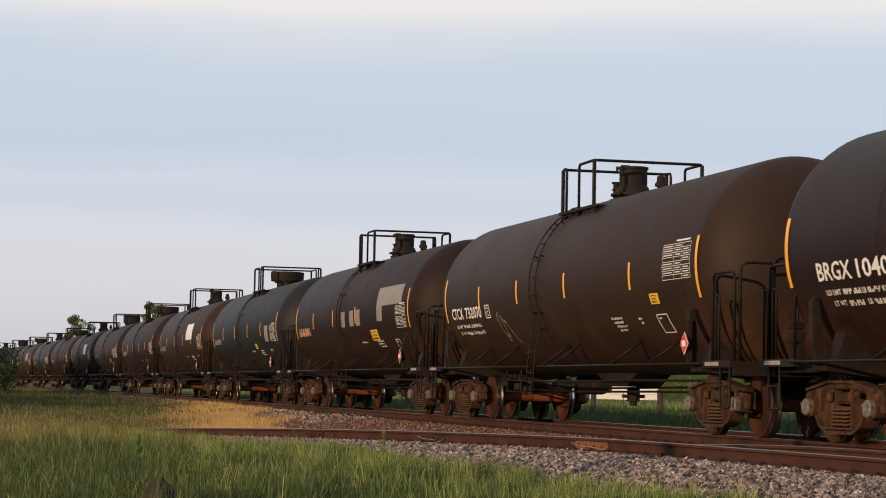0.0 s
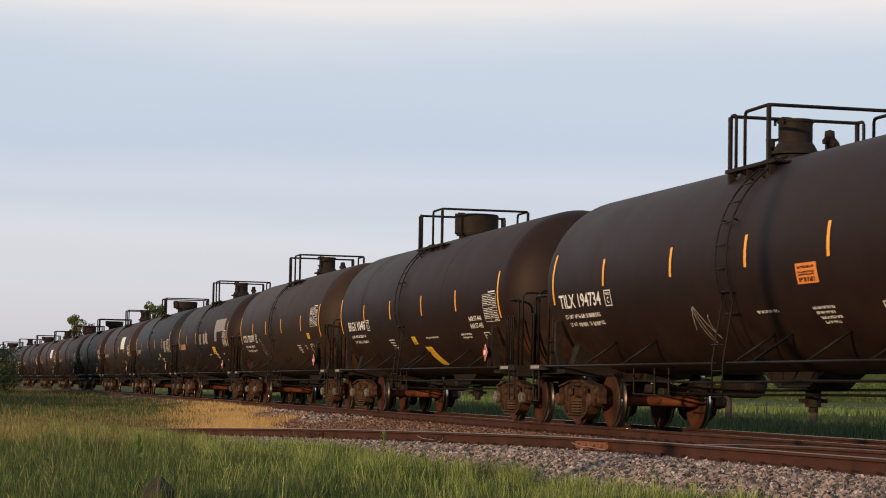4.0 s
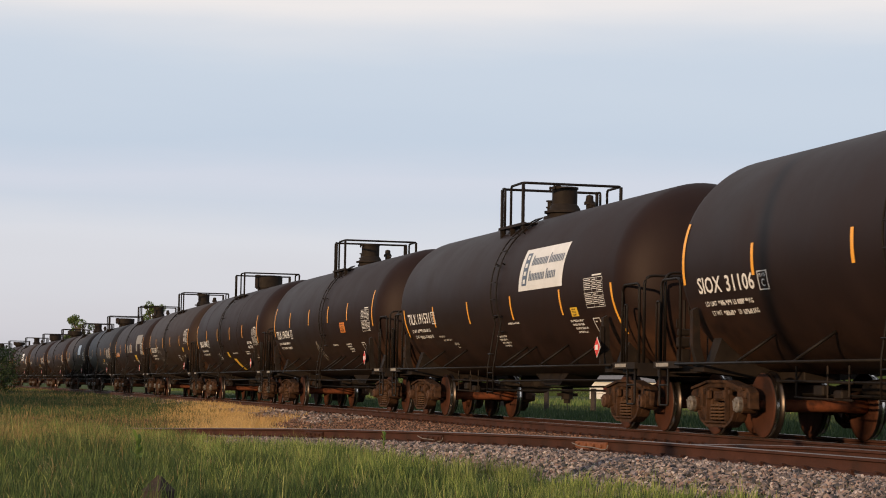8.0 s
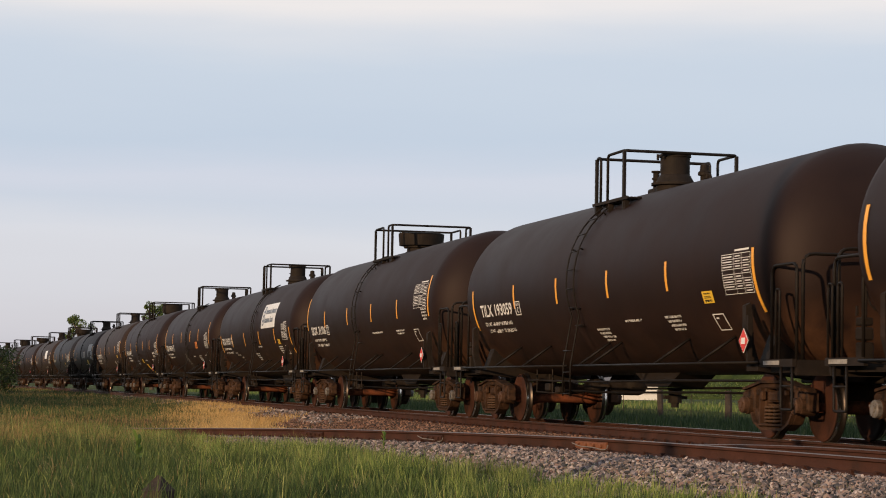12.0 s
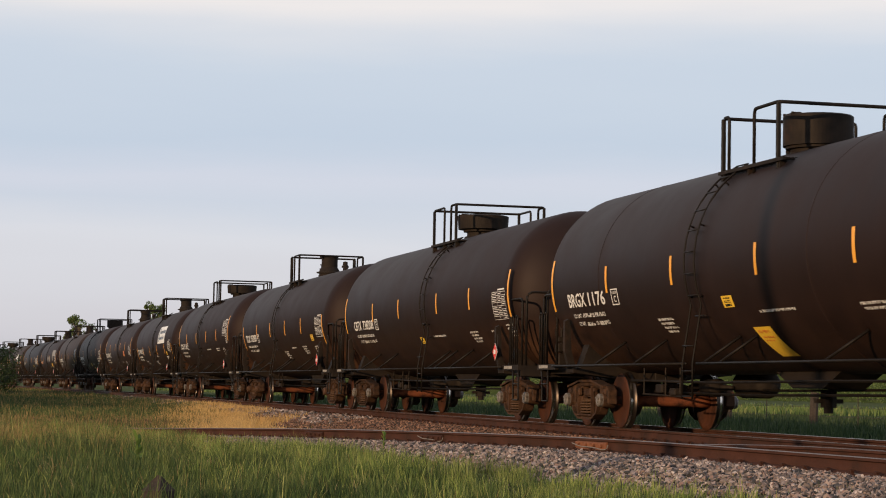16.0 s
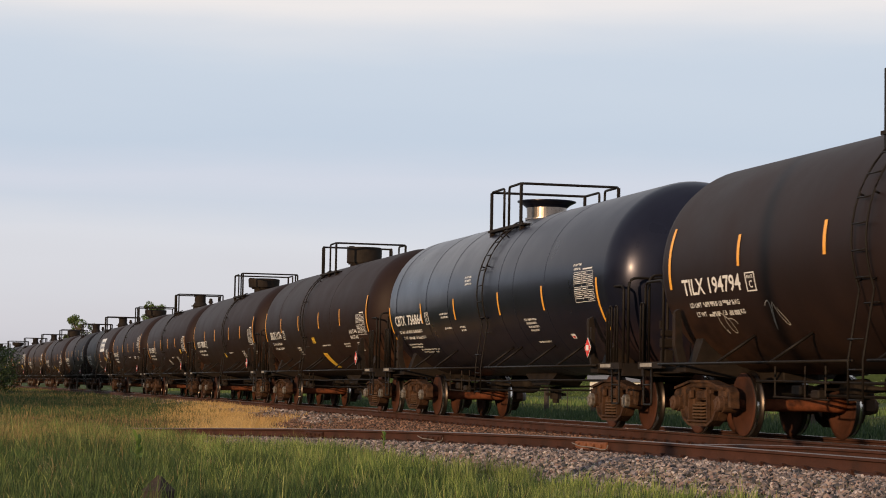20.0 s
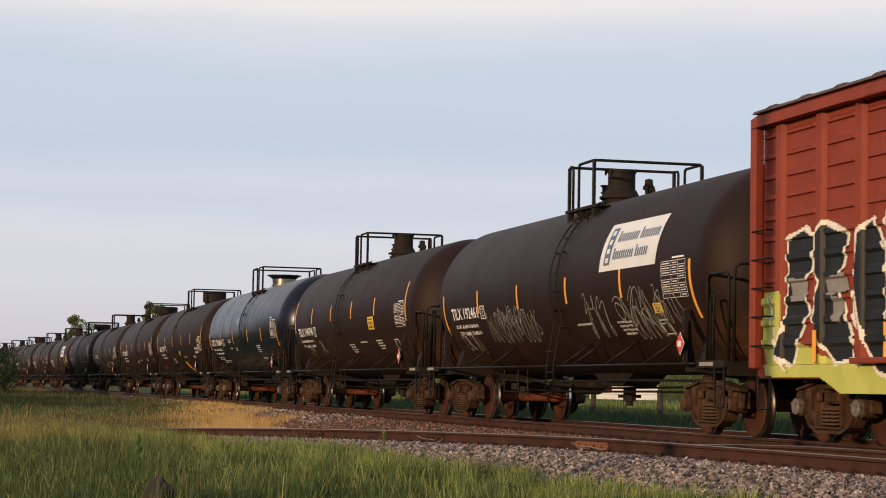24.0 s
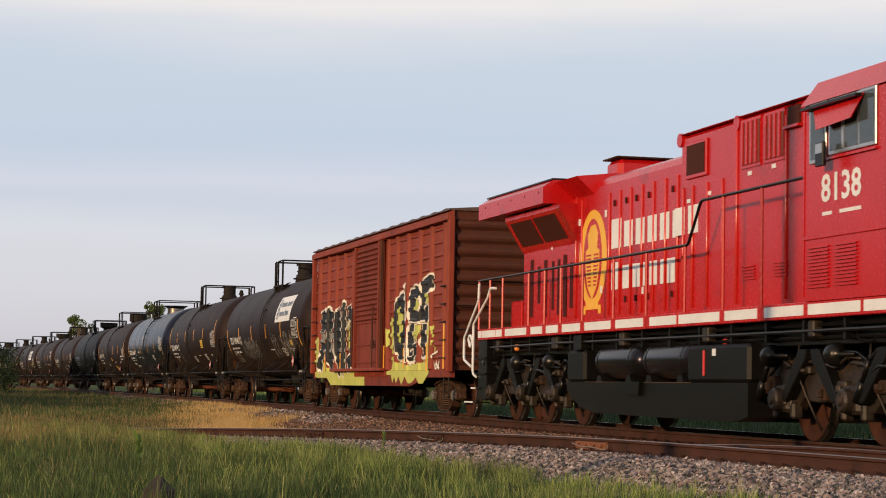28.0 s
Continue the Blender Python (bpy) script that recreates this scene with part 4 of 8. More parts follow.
def make_hand_brake():
    bm = bmesh.new()
    box(bm, -0.06, 0.10, -0.14, 0.14, -0.16, 0.16, 0.02)
    pts = [(-0.09, 0.27 * math.cos(a), 0.27 * math.sin(a)) for a in [2 * math.pi * i / 20 for i in range(21)]]
    pipe(bm, pts, 0.014, 5)
    for a in (0.3, 1.87, 3.44, 5.01):
        pipe(bm, [(-0.09, 0, 0), (-0.09, 0.27 * math.cos(a), 0.27 * math.sin(a))], 0.011, 4)
    pipe(bm, [(0.02, 0.0, -0.16), (0.02, 0.0, -1.0)], 0.012, 4)
    return mesh_of(bm, "frame_black", False, "hand_brake")


def flip(m):
    return Matrix.Rotation(math.pi, 4, "Z") @ m


def table_lines(car, x, z, w, h):
    """White ruled table of test dates: lines and short bars."""
    bm = bmesh.new()
    a0 = arc_of(z)

    def quad(u0, u1, v0, v1):
        n = 1 if v1 - v0 < 0.1 else 6
        for i in range(n):
            p, q = a0 + v0 + (v1 - v0) * i / n, a0 + v0 + (v1 - v0) * (i + 1) / n
            bm.faces.new([bm.verts.new(tank_xyz(x + a, b, 0.008)) for a, b in ((u0, p), (u1, p), (u1, q), (u0, q))])
    rows = 8
    for i in range(rows + 1):
        quad(0, w, h * i / rows - 0.004, h * i / rows + 0.004)
    for u in (0, w * 0.42, w * 0.70, w):
        quad(u - 0.005, u + 0.005, 0, h)
    for i in range(rows):
        for u0, u1 in ((0.03, 0.36), (0.47, 0.65), (0.75, 0.95)):
            if (i * 3 + int(u0 * 10)) % 4:
                quad(w * u0, w * u1, h * (i + 0.38) / rows, h * (i + 0.62) / rows)
    quad(w * 0.45, w * 0.95, h * 1.06, h * 1.11)
    bmesh.ops.recalc_face_normals(bm, faces=bm.faces)
    return tagged(part("test_date_table", bm, "white", car, "white stencilled table of unreadable small print"), kind="stuff")


def decal(mark, plate, table, square, placard, prints, labels=(), first=(1.98, 2.87), mid=(2.20, 2.63), last=None):
    return {"mark": mark, "plate": plate, "table": table, "square": square, "placard": placard, "prints": prints, "labels": labels, "first": first, "mid": mid, "last": last or first}


DECALS = {
    "": decal((-6.8, -4.9), -4.7, (5.95, 6.95, 2.0, 2.5), (5.3, 5.7, 1.5, 1.75), 7.0, [(1.5, 2.2, 1.75, 1), (3.3, 4.0, 1.75, 3)]),
    "CTCX 732070": decal((-6.70, -4.45), -4.15, (5.98, 7.12, 2.28, 2.80), (5.30, 5.78, 1.52, 1.80), 7.15, [(3.2, 3.75, 1.81, 4), (4.46, 4.62, 1.78, 2)], [(5.28, 5.66, 1.95, 2.11, "sign_yellow")]),
    "BRGX 1040": decal((-6.90, -4.92), -4.72, (6.36, 7.34, 1.93, 2.45), (5.85, 6.25, 1.52, 1.74), 6.95, [(-2.75, -2.20, 1.75, 4), (0.95, 2.1, 1.74, 1), (4.05, 4.9, 1.75, 2)], [(-0.43, -0.05, 1.60, 1.77, "sign_yellow")]),
    "TILX 194734": decal((-6.93, -4.72), -4.52, (5.94, 6.88, 2.0, 2.52), (5.26, 5.62, 1.49, 1.74), 6.98, [(1.48, 2.22, 1.74, 1), (3.27, 3.94, 1.74, 4)], [(3.10, 3.74, 2.02, 2.28, "sign_orange")], (2.10, 2.97), (2.32, 2.76)),
    "TILX 191531": decal((-6.92, -4.93), -4.78, (6.02, 6.98, 2.0, 2.48), (6.12, 6.48, 1.57, 1.83), 7.09, [(1.05, 1.82, 1.88, 1), (-0.1, 0.55, 1.66, 4), (4.9, 5.64, 1.83, 4)], [(5.08, 5.46, 1.88, 2.03, "sign_yellow")], (1.75, 2.36), (1.92, 2.36), (1.54, 2.36)),
    "SIOX 31106": decal((-6.85, -4.82), -4.68, (5.78, 6.98, 2.38, 2.90), (5.42, 5.88, 1.66, 1.93), 6.98, [(1.02, 2.17, 1.95, 1), (3.64, 4.52, 1.95, 2), (6.45, 6.95, 2.36, 4)], (), (2.17, 3.06)),
    "TILX 193059": decal((-6.60, -4.40), -4.18, (6.20, 7.22, 1.98, 2.52), (5.42, 5.84, 1.51, 1.74), 7.27, [(0.1, 0.75, 1.66, 4), (1.67, 2.46, 1.76, 1), (3.5, 4.2, 1.77, 4)], [(5.30, 5.70, 1.89, 2.06, "sign_yellow")], (1.77, 2.55), (2.12, 2.56), (1.71, 2.57)),
    "CBTX 738208": decal((-6.50, -4.25), -4.05, (6.76, 7.70, 1.95, 2.47), None, 7.40, [(1.42, 2.53, 1.76, 1), (4.53, 5.18, 1.78, 4), (7.35, 7.85, 1.86, 4), (6.18, 6.38, 1.77, 1)], [(0.10, 0.44, 1.60, 1.74, "sign_yellow")]),
    "BRGX 1176": decal((-6.87, -4.95), -4.62, (6.50, 7.50, 1.92, 2.42), (5.92, 6.36, 1.53, 1.74), 7.05, [(-2.85, -2.20, 1.74, 4), (1.1, 2.27, 1.75, 1), (4.17, 5.0, 1.75, 2)], [(-0.05, 0.33, 1.81, 1.97, "sign_yellow")]),
    "CBTX 736864": decal((-7.40, -4.80), -4.50, (6.32, 7.34, 2.10, 2.60), None, 7.35, [(-3.15, -2.40, 2.20, 2), (-3.0, -2.4, 1.90, 1), (-1.1, -0.55, 2.88, 3), (-1.75, -1.3, 1.90, 2), (3.0, 3.75, 1.92, 4), (3.2, 4.0, 1.52, 1), (6.25, 6.7, 2.75, 2), (-6.9, -5.6, 1.62, 2), (-6.1, -4.4, 1.50, 2)], (), (1.62, 2.47), (2.03, 2.46)),
    "TILX 194794": decal((-6.80, -4.62), -4.44, (5.94, 6.96, 2.02, 2.55), (5.26, 5.70, 1.50, 1.75), 7.00, [(1.42, 2.23, 1.76, 1), (3.28, 3.98, 1.77, 4), (-0.1, 0.6, 1.72, 4)], [(2.90, 3.58, 2.02, 2.33, "sign_yellow")], (2.13, 3.03), (2.35, 2.78)),
    "TILX 192461": decal((-6.60, -4.58), -4.38, (6.06, 7.08, 2.02, 2.56), (5.50, 5.88, 1.50, 1.72), 7.19, [(1.5, 2.3, 1.76, 1), (3.57, 4.3, 1.75, 4)], [(5.48, 5.86, 1.82, 1.97, "sign_yellow")], (1.72, 2.54), (2.10, 2.55), (1.70, 2.55)),
}


def tank_car(s0, mark, paint, half, stripes, plat, dome, dome_x, ladder_x, extra="", lean=False, turning=True, label="", caps="cap"):
    car = new("tank_car")
    tagged(car, label, "tank car", "tank cars of the freight train")
    put("tank", make_tank(paint, half), car, None, "cylindrical steel tank with domed ends")
    d = DECALS.get(mark, DECALS[""])
    for i, x in enumerate(stripes):
        end = i in (0, len(stripes) - 1)
        z0, z1 = d["first"] if i == 0 else d["last"] if end else d["mid"]
        bm = strip(-0.045, 0.045, arc_of(z0), arc_of(z1))
        if end and lean:        # end stripes that curve outwards at the foot
            for v in bm.verts:
                k = max(0.0, 2.3 - v.co.z)
                v.co.x += 0.10 * k * k
        part("reflective_stripe", bm, "stripe", car, "yellow reflective stripe", m=pose(x, 0, 0))
    # top works
    x0, x1 = plat
    for side in (-1, 1):
        put("top_platform", shared(("grate", x0, x1, side), lambda: make_top_grating(x0, x1, side)), car)
    for x, back in ((x0, 0.22 if dome not in ("wide", "pan") else 0.95), (x1, -0.85 if dome != "wide" else -0.45)):
        put("top_handrail", shared(("crash", x, back), lambda: mesh_of(make_crash_box(x, back, "frame"), "pipe", True, "top_handrail")), car, None, "black pipe handrail")
        for kind in ("near", "far"):
            put("handrail_post", shared(("crash", x, kind), lambda: mesh_of(make_crash_box(x, back, kind), "pipe", False, "handrail_post")), car)
    dm = put("manway_housing", shared(("dome", dome), lambda: make_dome(dome)), car, pose(dome_x, 0, 0))
    if dome != "pan":
        put("lid_hinge", shared("hinge", make_lid_hinge), dm, pose(0, {"drum": 0.06, "wide": 0.0, "cone": 0.26}[dome], {"drum": 0.0, "wide": -0.07, "cone": 0.03}[dome]))
    if dome == "cone":
        put("vent_valve", shared("vent_valve", make_vent_valve), car, pose(dome_x + 0.18, 0.46, 0))
    put("valve_group", shared("valves", make_valves), car, pose(dome_x + (-0.62 if dome != "cone" else -0.5), 0, 0))
    put("ladder", shared(("ladder", TR), make_ladder), car, pose(ladder_x, 0, 0), "black steel side ladder")
    # underframe
    for m in (Matrix.Identity(4), flip(Matrix.Identity(4))):
        put("draft_sill", shared("sill", make_sill), car, m)
        put("end_platform", shared("deck", lambda: make_deck_piece("plate")), car, m)
        put("end_beam", shared("deckbeam", lambda: make_deck_piece("beam")), car, m)
        for sy in (1, -1):
            put("platform_edge", shared("deckedge", lambda: make_deck_piece("edge")), car, m @ (pose(0, 0, 0) if sy > 0 else pose(0, 3.065, 0)))
            put("end_handrail", shared(("endrail", "hoop"), lambda: make_end_rail("hoop")), car, m @ pose(0, 0 if sy > 0 else 2.94, 0))
        for y in (-1.3, -0.7, 0.7, 1.3):
            put("platform_bracket", shared("deckbr", lambda: make_deck_piece("bracket")), car, m @ pose(0, y, 0))
        put("coupler", shared("coupler", make_coupler), car, m @ pose(8.3, 0, 0))
        put("brake_hose", shared("hose", make_hose), car, m @ pose(8.3, 0.35, 0))
        for kind in ("across",):
            put("end_handrail", shared(("endrail", kind), lambda: make_end_rail(kind)), car, m)
        for kind, nm, dx in ((("grabs", "grab_iron", 0.28),) if mark[:4] in ("BRGX", "CBTX") else ()) + (("grabs", "grab_iron", 0), ("step", "stirrup_step", 0)):
            put(nm, shared(("endrail", kind), lambda: make_end_rail(kind)), car, m @ pose(dx, 0, 0))
    # the same on the near side of the left end
    for kind, nm, dx in ((("grabs", "grab_iron", 0.28),) if mark[:4] in ("BRGX", "CBTX") else ()) + (("grabs", "grab_iron", 0), ("step", "stirrup_step", 0)):
        put(nm, shared(("endrail", kind), lambda: make_end_rail(kind)), car, pose(-16.62 + dx, 0, 0))
    # reflector tags, valve housings and a hand brake at the platforms
    for x, k in ((-8.25, 0), (7.95, 1)):
        bm = bmesh.new()
        for i in range(9):
            box(bm, x - 0.25 + 0.058 * i, x - 0.205 + 0.058 * i, -1.569, -1.562, 0.995, 1.05)
        tagged(put("sill_stencil", shared(("tag", k), lambda: mesh_of(bm, "worn_white", False, "sill_stencil")), car, None, "worn white stencil on the sill"), kind="stuff")
    put("valve_box", shared("valve_box", make_valve_box), car, pose(-8.1, -1.28, 1.04))
    put("hand_brake", shared("hand_brake", make_hand_brake), car, pose(-8.5, -0.75, 1.9))
    for a, b in ((-7.6, ladder_x - 0.2), (ladder_x + 0.2, 7.6)):
        put("side_rail", make_side_rail(a, b, -1.60), car, None, "thin black walkway pipe along the tank")
    put("side_rail", make_side_rail(-7.6, 7.6, 1.60), car)
    for x in (-5.0, -3.1, ladder_x + 0.75, ladder_x + 1.35, 3.9, 5.7):
        put("rail_brace", make_brace(-1.60), car, pose(x, 0, 0))
    for kind, nm, x in (("outlet", "bottom_outlet", 0.25), ("reservoir", "air_reservoir", -3.4), ("brake_cylinder", "brake_cylinder", -4.6), ("lever_rack", "brake_lever_rack", -4.2), ("pipes", "brake_pipe", 0)):
        put(nm, shared(("bottom", kind), lambda: make_bottom(kind)), car, pose(x, 0, 0))
    for x in (-7.05, 7.05):
        truck(car, x, caps=caps, turning=turning)
    # placard on its holder, near the right end
    px = d["placard"]
    put("placard_holder", shared("plholder", make_placard_frame), car, pose(px, 0, 0.0))
    pl = put("placard", shared("plwhite", lambda: make_placard("sign_white", 1.0, -1.667)), car, pose(px, 0, 0.0), "red and white diamond placard")
    put("placard_face", shared("plred", lambda: make_placard("sign_red", 0.9, -1.672)), pl)
    bm = bmesh.new()
    box(bm, -0.065, 0.065, -1.682, -1.677, 1.275, 1.36)
    put("placard_number", shared("plnum", lambda: mesh_of(bm, "sign_white", False, "placard_number")), pl)
    # lettering
    mx, m1 = d["mark"]
    if mark:
        pre, num = mark.split(" ")
        w = m1 - mx
        w1 = w * 0.92 * len(pre) / (len(pre) + 0.92 * len(num))
        tank_text(car, "reporting_mark", pre, mx, 2.02, 0.235, w1)
        tank_text(car, "reporting_mark", num, mx + w1 + 0.08 * w, 2.02, 0.235, w * 0.92 - w1)
        k = w / 2.1
        bars(car, "weight_stencil", mx, 1.845, [((0.62) * k, 0.50 * k, 0.072, 0), (1.33 * k, 0.38 * k, 0.072, 0), (0.68 * k, 0.44 * k, 0.072, 0.155), (1.40 * k, 0.38 * k, 0.072, 0.155)], label="two lines of unreadable stencilled weights")
        for word, wx, wz, ww in (("LD LMT", 0.12, 1.845, 0.43), ("LB", 1.17, 1.845, 0.11), ("KG", 1.74, 1.845, 0.15), ("LT WT", 0.24, 1.715, 0.36), ("LB", 1.22, 1.715, 0.11), ("KG", 1.81, 1.715, 0.15)):
            tank_text(car, "weight_word", word, mx + wx * k, wz, 0.072, ww * k)
        bx = d["plate"]
        tank_quads(car, "plate_mark", [(bx, bx + 0.33, 1.995, 2.012), (bx, bx + 0.33, 2.235, 2.252), (bx, bx + 0.03, 2.013, 2.234), (bx + 0.30, bx + 0.33, 2.013, 2.234)], "white", "small white framed stencil")
        tank_text(car, "plate_word", "PLATE", bx + 0.06, 2.17, 0.045, 0.21)
        tank_text(car, "plate_letter", "C", bx + 0.11, 2.04, 0.105, 0.11)
    else:
        bars(car, "reporting_mark", mx, 2.05, [(0, 1.7, 0.2, 0)], "worn_white", label="worn white stencilled marks")
    x0, x1, z0, z1 = d["table"]
    table_lines(car, x0, z0, x1 - x0, arc_of(z1) - arc_of(z0))
    if d["square"]:
        fx, gx, z0, z1 = d["square"]
        tank_quads(car, "frame_mark", [(fx, gx, z0, z0 + 0.014), (fx, gx, z1 - 0.014, z1), (fx, fx + 0.028, z0 + 0.015, z1 - 0.015), (gx - 0.028, gx, z0 + 0.015, z1 - 0.015), (fx + 0.08, fx + 0.18, z1 - 0.07, z1 - 0.05)], "white", "white outlined square stencil")
    for x0, x1, top, rows in d["prints"]:
        bars(car, "small_print", x0, top - 0.04, [(0.05 * i, (x1 - x0) * (1, 0.85, 0.95, 0.7)[i % 4], 0.04, 0.072 * i) for i in range(rows)])
    for x0, x1, z0, z1, mat in d["labels"]:
        yellow_label(car, x0, z0, x1 - x0, z1 - z0, mat)
    return car


def make_seam():
    bm = bmesh.new()
    revolve(bm, [(-0.012, TR - 0.01), (-0.008, TR + 0.004), (0.008, TR + 0.004), (0.012, TR - 0.01)], "x", 64, cap=False)
    bmesh.ops.translate(bm, verts=bm.verts, vec=(0, 0, TZ))
    return bm


def seams(car, xs, mat):
    for x in xs:
        put("weld_seam", shared(("seam", mat, TR), lambda: mesh_of(make_seam(), mat, True, "weld_seam")), car, pose(x, 0, 0))


def company_sign(car, x0, x1, z0, z1):
    """White sheet with blue bars that stand for a painted trade sign."""
    tank_quads(car, "painted_sign", [(x0, x1, z0, z1)], "sign_white", "white painted sign with blue-grey bars", 0.007)
    h = z1 - z0
    tank_quads(car, "sign_column", [(x0 + 0.20, x0 + 0.50, z0 + h * 0.12, z0 + h * 0.90)], "sign_blue", lift=0.011)
    for i in range(4):
        tank_quads(car, "sign_square", [(x0 + 0.28, x0 + 0.42, z0 + h * (0.17 + 0.19 * i), z0 + h * (0.27 + 0.19 * i))], "sign_white", lift=0.014)
    for x, w, z in ((0.66, 0.98, 0.58), (1.72, 0.86, 0.58), (0.62, 0.98, 0.22), (1.68, 0.62, 0.22)):
        u = x0 + x
        while u < x0 + x + w - 0.05:
            tall = 0.24 if u == x0 + x else 0.17
            tank_quads(car, "sign_bar", [(u, u + 0.065, z0 + h * z, z0 + h * (z + tall))], "sign_blue", lift=0.011)
            u += 0.098


def yellow_label(car, x, z, w=0.55, h=0.2, mat="sign_yellow"):
    tank_quads(car, "warning_label", [(x, x + w, z, z + h)], mat, "yellow warning label", 0.008)
    for k, (z0, hh) in enumerate(((0.74, 0.13), (0.52, 0.09), (0.40, 0.09), (0.10, 0.22))):
        bars(car, "label_print", x + 0.07, z + h * z0, [(0, w - 0.14, h * hh, 0)], "spray_black", lift=0.012)


# ---------------------------------------------------------------- stones, ties, grass
rng = np.random.default_rng(7)


def table_of(fn, x0=-245.0, x1=0.0):
    """A line y(x) as a quick table."""
    xs = np.linspace(x0, x1, 981)
    ys = np.array([fn(x) for x in xs])
    return lambda x: np.interp(x, xs, ys)


def wavy(x, y, sc, seed):
    """Smooth random field between about -1 and 1."""
    r = np.random.default_rng(int(seed * 10) + 3)
    out = 0.0
    for k in range(7):
        a, f, p = r.uniform(0, 6.28), sc * r.uniform(3.0, 9.0), r.uniform(0, 6.28)
        out = out + np.sin((x * np.cos(a) + y * np.sin(a)) * f + p)
    return out / 3.2


def toe_y(s):
    """Where the gravel shoulder ends and the grass begins, on the near side."""
    return lerp_list([(10, -3.8), (18, -3.8), (21, -3.85), (26, -4.0), (30, -4.25), (34, -4.6), (38, -5.0), (42, -5.5), (48, -6.1)], s)


def stone_shape(seed):
    r = np.random.default_rng(seed)
    bm = bmesh.new()
    for _ in range(9):     # sharp corners of a broken lump
        d = Vector(r.normal(size=3)).normalized()
        bm.verts.new(d * r.uniform(0.8, 1.15))
    got = bmesh.ops.convex_hull(bm, input=bm.verts[:])
    bmesh.ops.delete(bm, geom=[e for e in got["geom_interior"] if isinstance(e, bmesh.types.BMVert)], context="VERTS")
    return bm


def stones(name, pts, size, label, mat="stones"):
    """Many crushed stones as one mesh."""
    shapes = []
    for k in range(8):
        bm = stone_shape(k)
        bm.verts.index_update()
        shapes.append((np.array([v.co[:] for v in bm.verts]), np.array([[v.index for v in f.verts] for f in bm.faces])))
        bm.free()
    V, F, base = [], [], 0
    for k, (v, f) in enumerate(shapes):
        q = pts[k::8]
        n = len(q)
        u = rng.normal(size=(n, 4))
        u /= np.linalg.norm(u, axis=1)[:, None]
        w, x, y, z = u.T
        R = np.stack([1 - 2 * (y * y + z * z), 2 * (x * y - z * w), 2 * (x * z + y * w), 2 * (x * y + z * w), 1 - 2 * (x * x + z * z), 2 * (y * z - x * w),
                      2 * (x * z - y * w), 2 * (y * z + x * w), 1 - 2 * (x * x + y * y)], 1).reshape(n, 3, 3)
        s = (size * (0.55 + 1.25 * rng.random(n) ** 2.2))[:, None] * np.array([1.15, 0.95, 0.75])
        co = np.einsum("nij,nvj->nvi", R, v[None] * s[:, None]) + q[:, None]
        V.append(co.reshape(-1, 3))
        F.append((f[None] + (base + np.arange(n) * len(v))[:, None, None]).reshape(-1, 3))
        base += n * len(v)
    me = bpy.data.meshes.new(name)
    V, F = np.concatenate(V), np.concatenate(F)
    me.from_pydata(V.tolist(), [], F.tolist())
    me.materials.append(M[mat])
    ob = new(name, me)
    return ob


def scatter(x0, x1, ylo, yhi, density):
    """Random places between two lines y(x) in a span of x, as an array of (x, y)."""
    n = int((x1 - x0) * 12 * density)
    xs, us = rng.uniform(x0, x1, n), rng.uniform(0, 1, n)
    a, b = table_of(ylo, x0, x1)(xs), table_of(yhi, x0, x1)(xs)
    ok = rng.uniform(0, 12, n) < b - a
    return np.stack([xs[ok], (a + (b - a) * us)[ok]], 1)


def on_ground(pts, lift=0.0):
    return np.concatenate([pts, (ground_many(pts[:, 0], pts[:, 1]) + lift)[:, None]], 1)


toe_line = table_of(lambda x: toe_y(-x))
side_line, main_line = table_of(lambda x: side_y(-x)), table_of(lambda x: line_y(-x))


def some(pts, share):
    return pts[rng.random(len(pts)) < share]


def off_rail(pts):
    d = pts[:, 1] - side_line(pts[:, 0])
    return pts[(abs(d) > 0.09) & (abs(d - 1.47) > 0.09)]


fine_bed = tagged(stones("ballast", on_ground(off_rail(scatter(-26, -14.5, lambda x: toe_y(-x) - 0.5, lambda x: side_y(-x) + 0.3, 820)), 0.004), 0.0290, ""), "grey crushed stone ballast on the shoulder of the siding", "ballast", kind="stuff")
near_bed = tagged(stones("ballast", on_ground(off_rail(scatter(-48, -26, lambda x: toe_y(-x) - 0.5, lambda x: side_y(-x) + 0.3, 560)), 0.004), 0.0310, ""), "grey-brown crushed stone ballast beside the siding rail", "ballast", kind="stuff")
mid_bed = tagged(stones("ballast", on_ground(off_rail(scatter(-62, -14.5, lambda x: side_y(-x) + 0.3, lambda x: line_y(-x) - 0.95, 480)), 0.004), 0.0255, "", "stones_rusty"), "rust-brown crushed stone ballast between the tracks", "ballast", kind="stuff")
far_bed = tagged(stones("ballast", on_ground(scatter(-120, -50, lambda x: line_y(-x) - 2.6, lambda x: line_y(-x) - 0.9, 55), 0.0), 0.055, ""), "crushed stone ballast along the main track", "ballast", kind="stuff")

# ties with plates and spikes under the rails
track_bed = tagged(new("track_ties"), "weathered wooden railway ties in ballast", "track", kind="structure")


def make_tie():
    bm = bmesh.new()
    box(bm, -0.115, 0.115, -1.28, 1.28, -0.36, -0.188, 0.012)
    return mesh_of(bm, "tie", False, "tie")


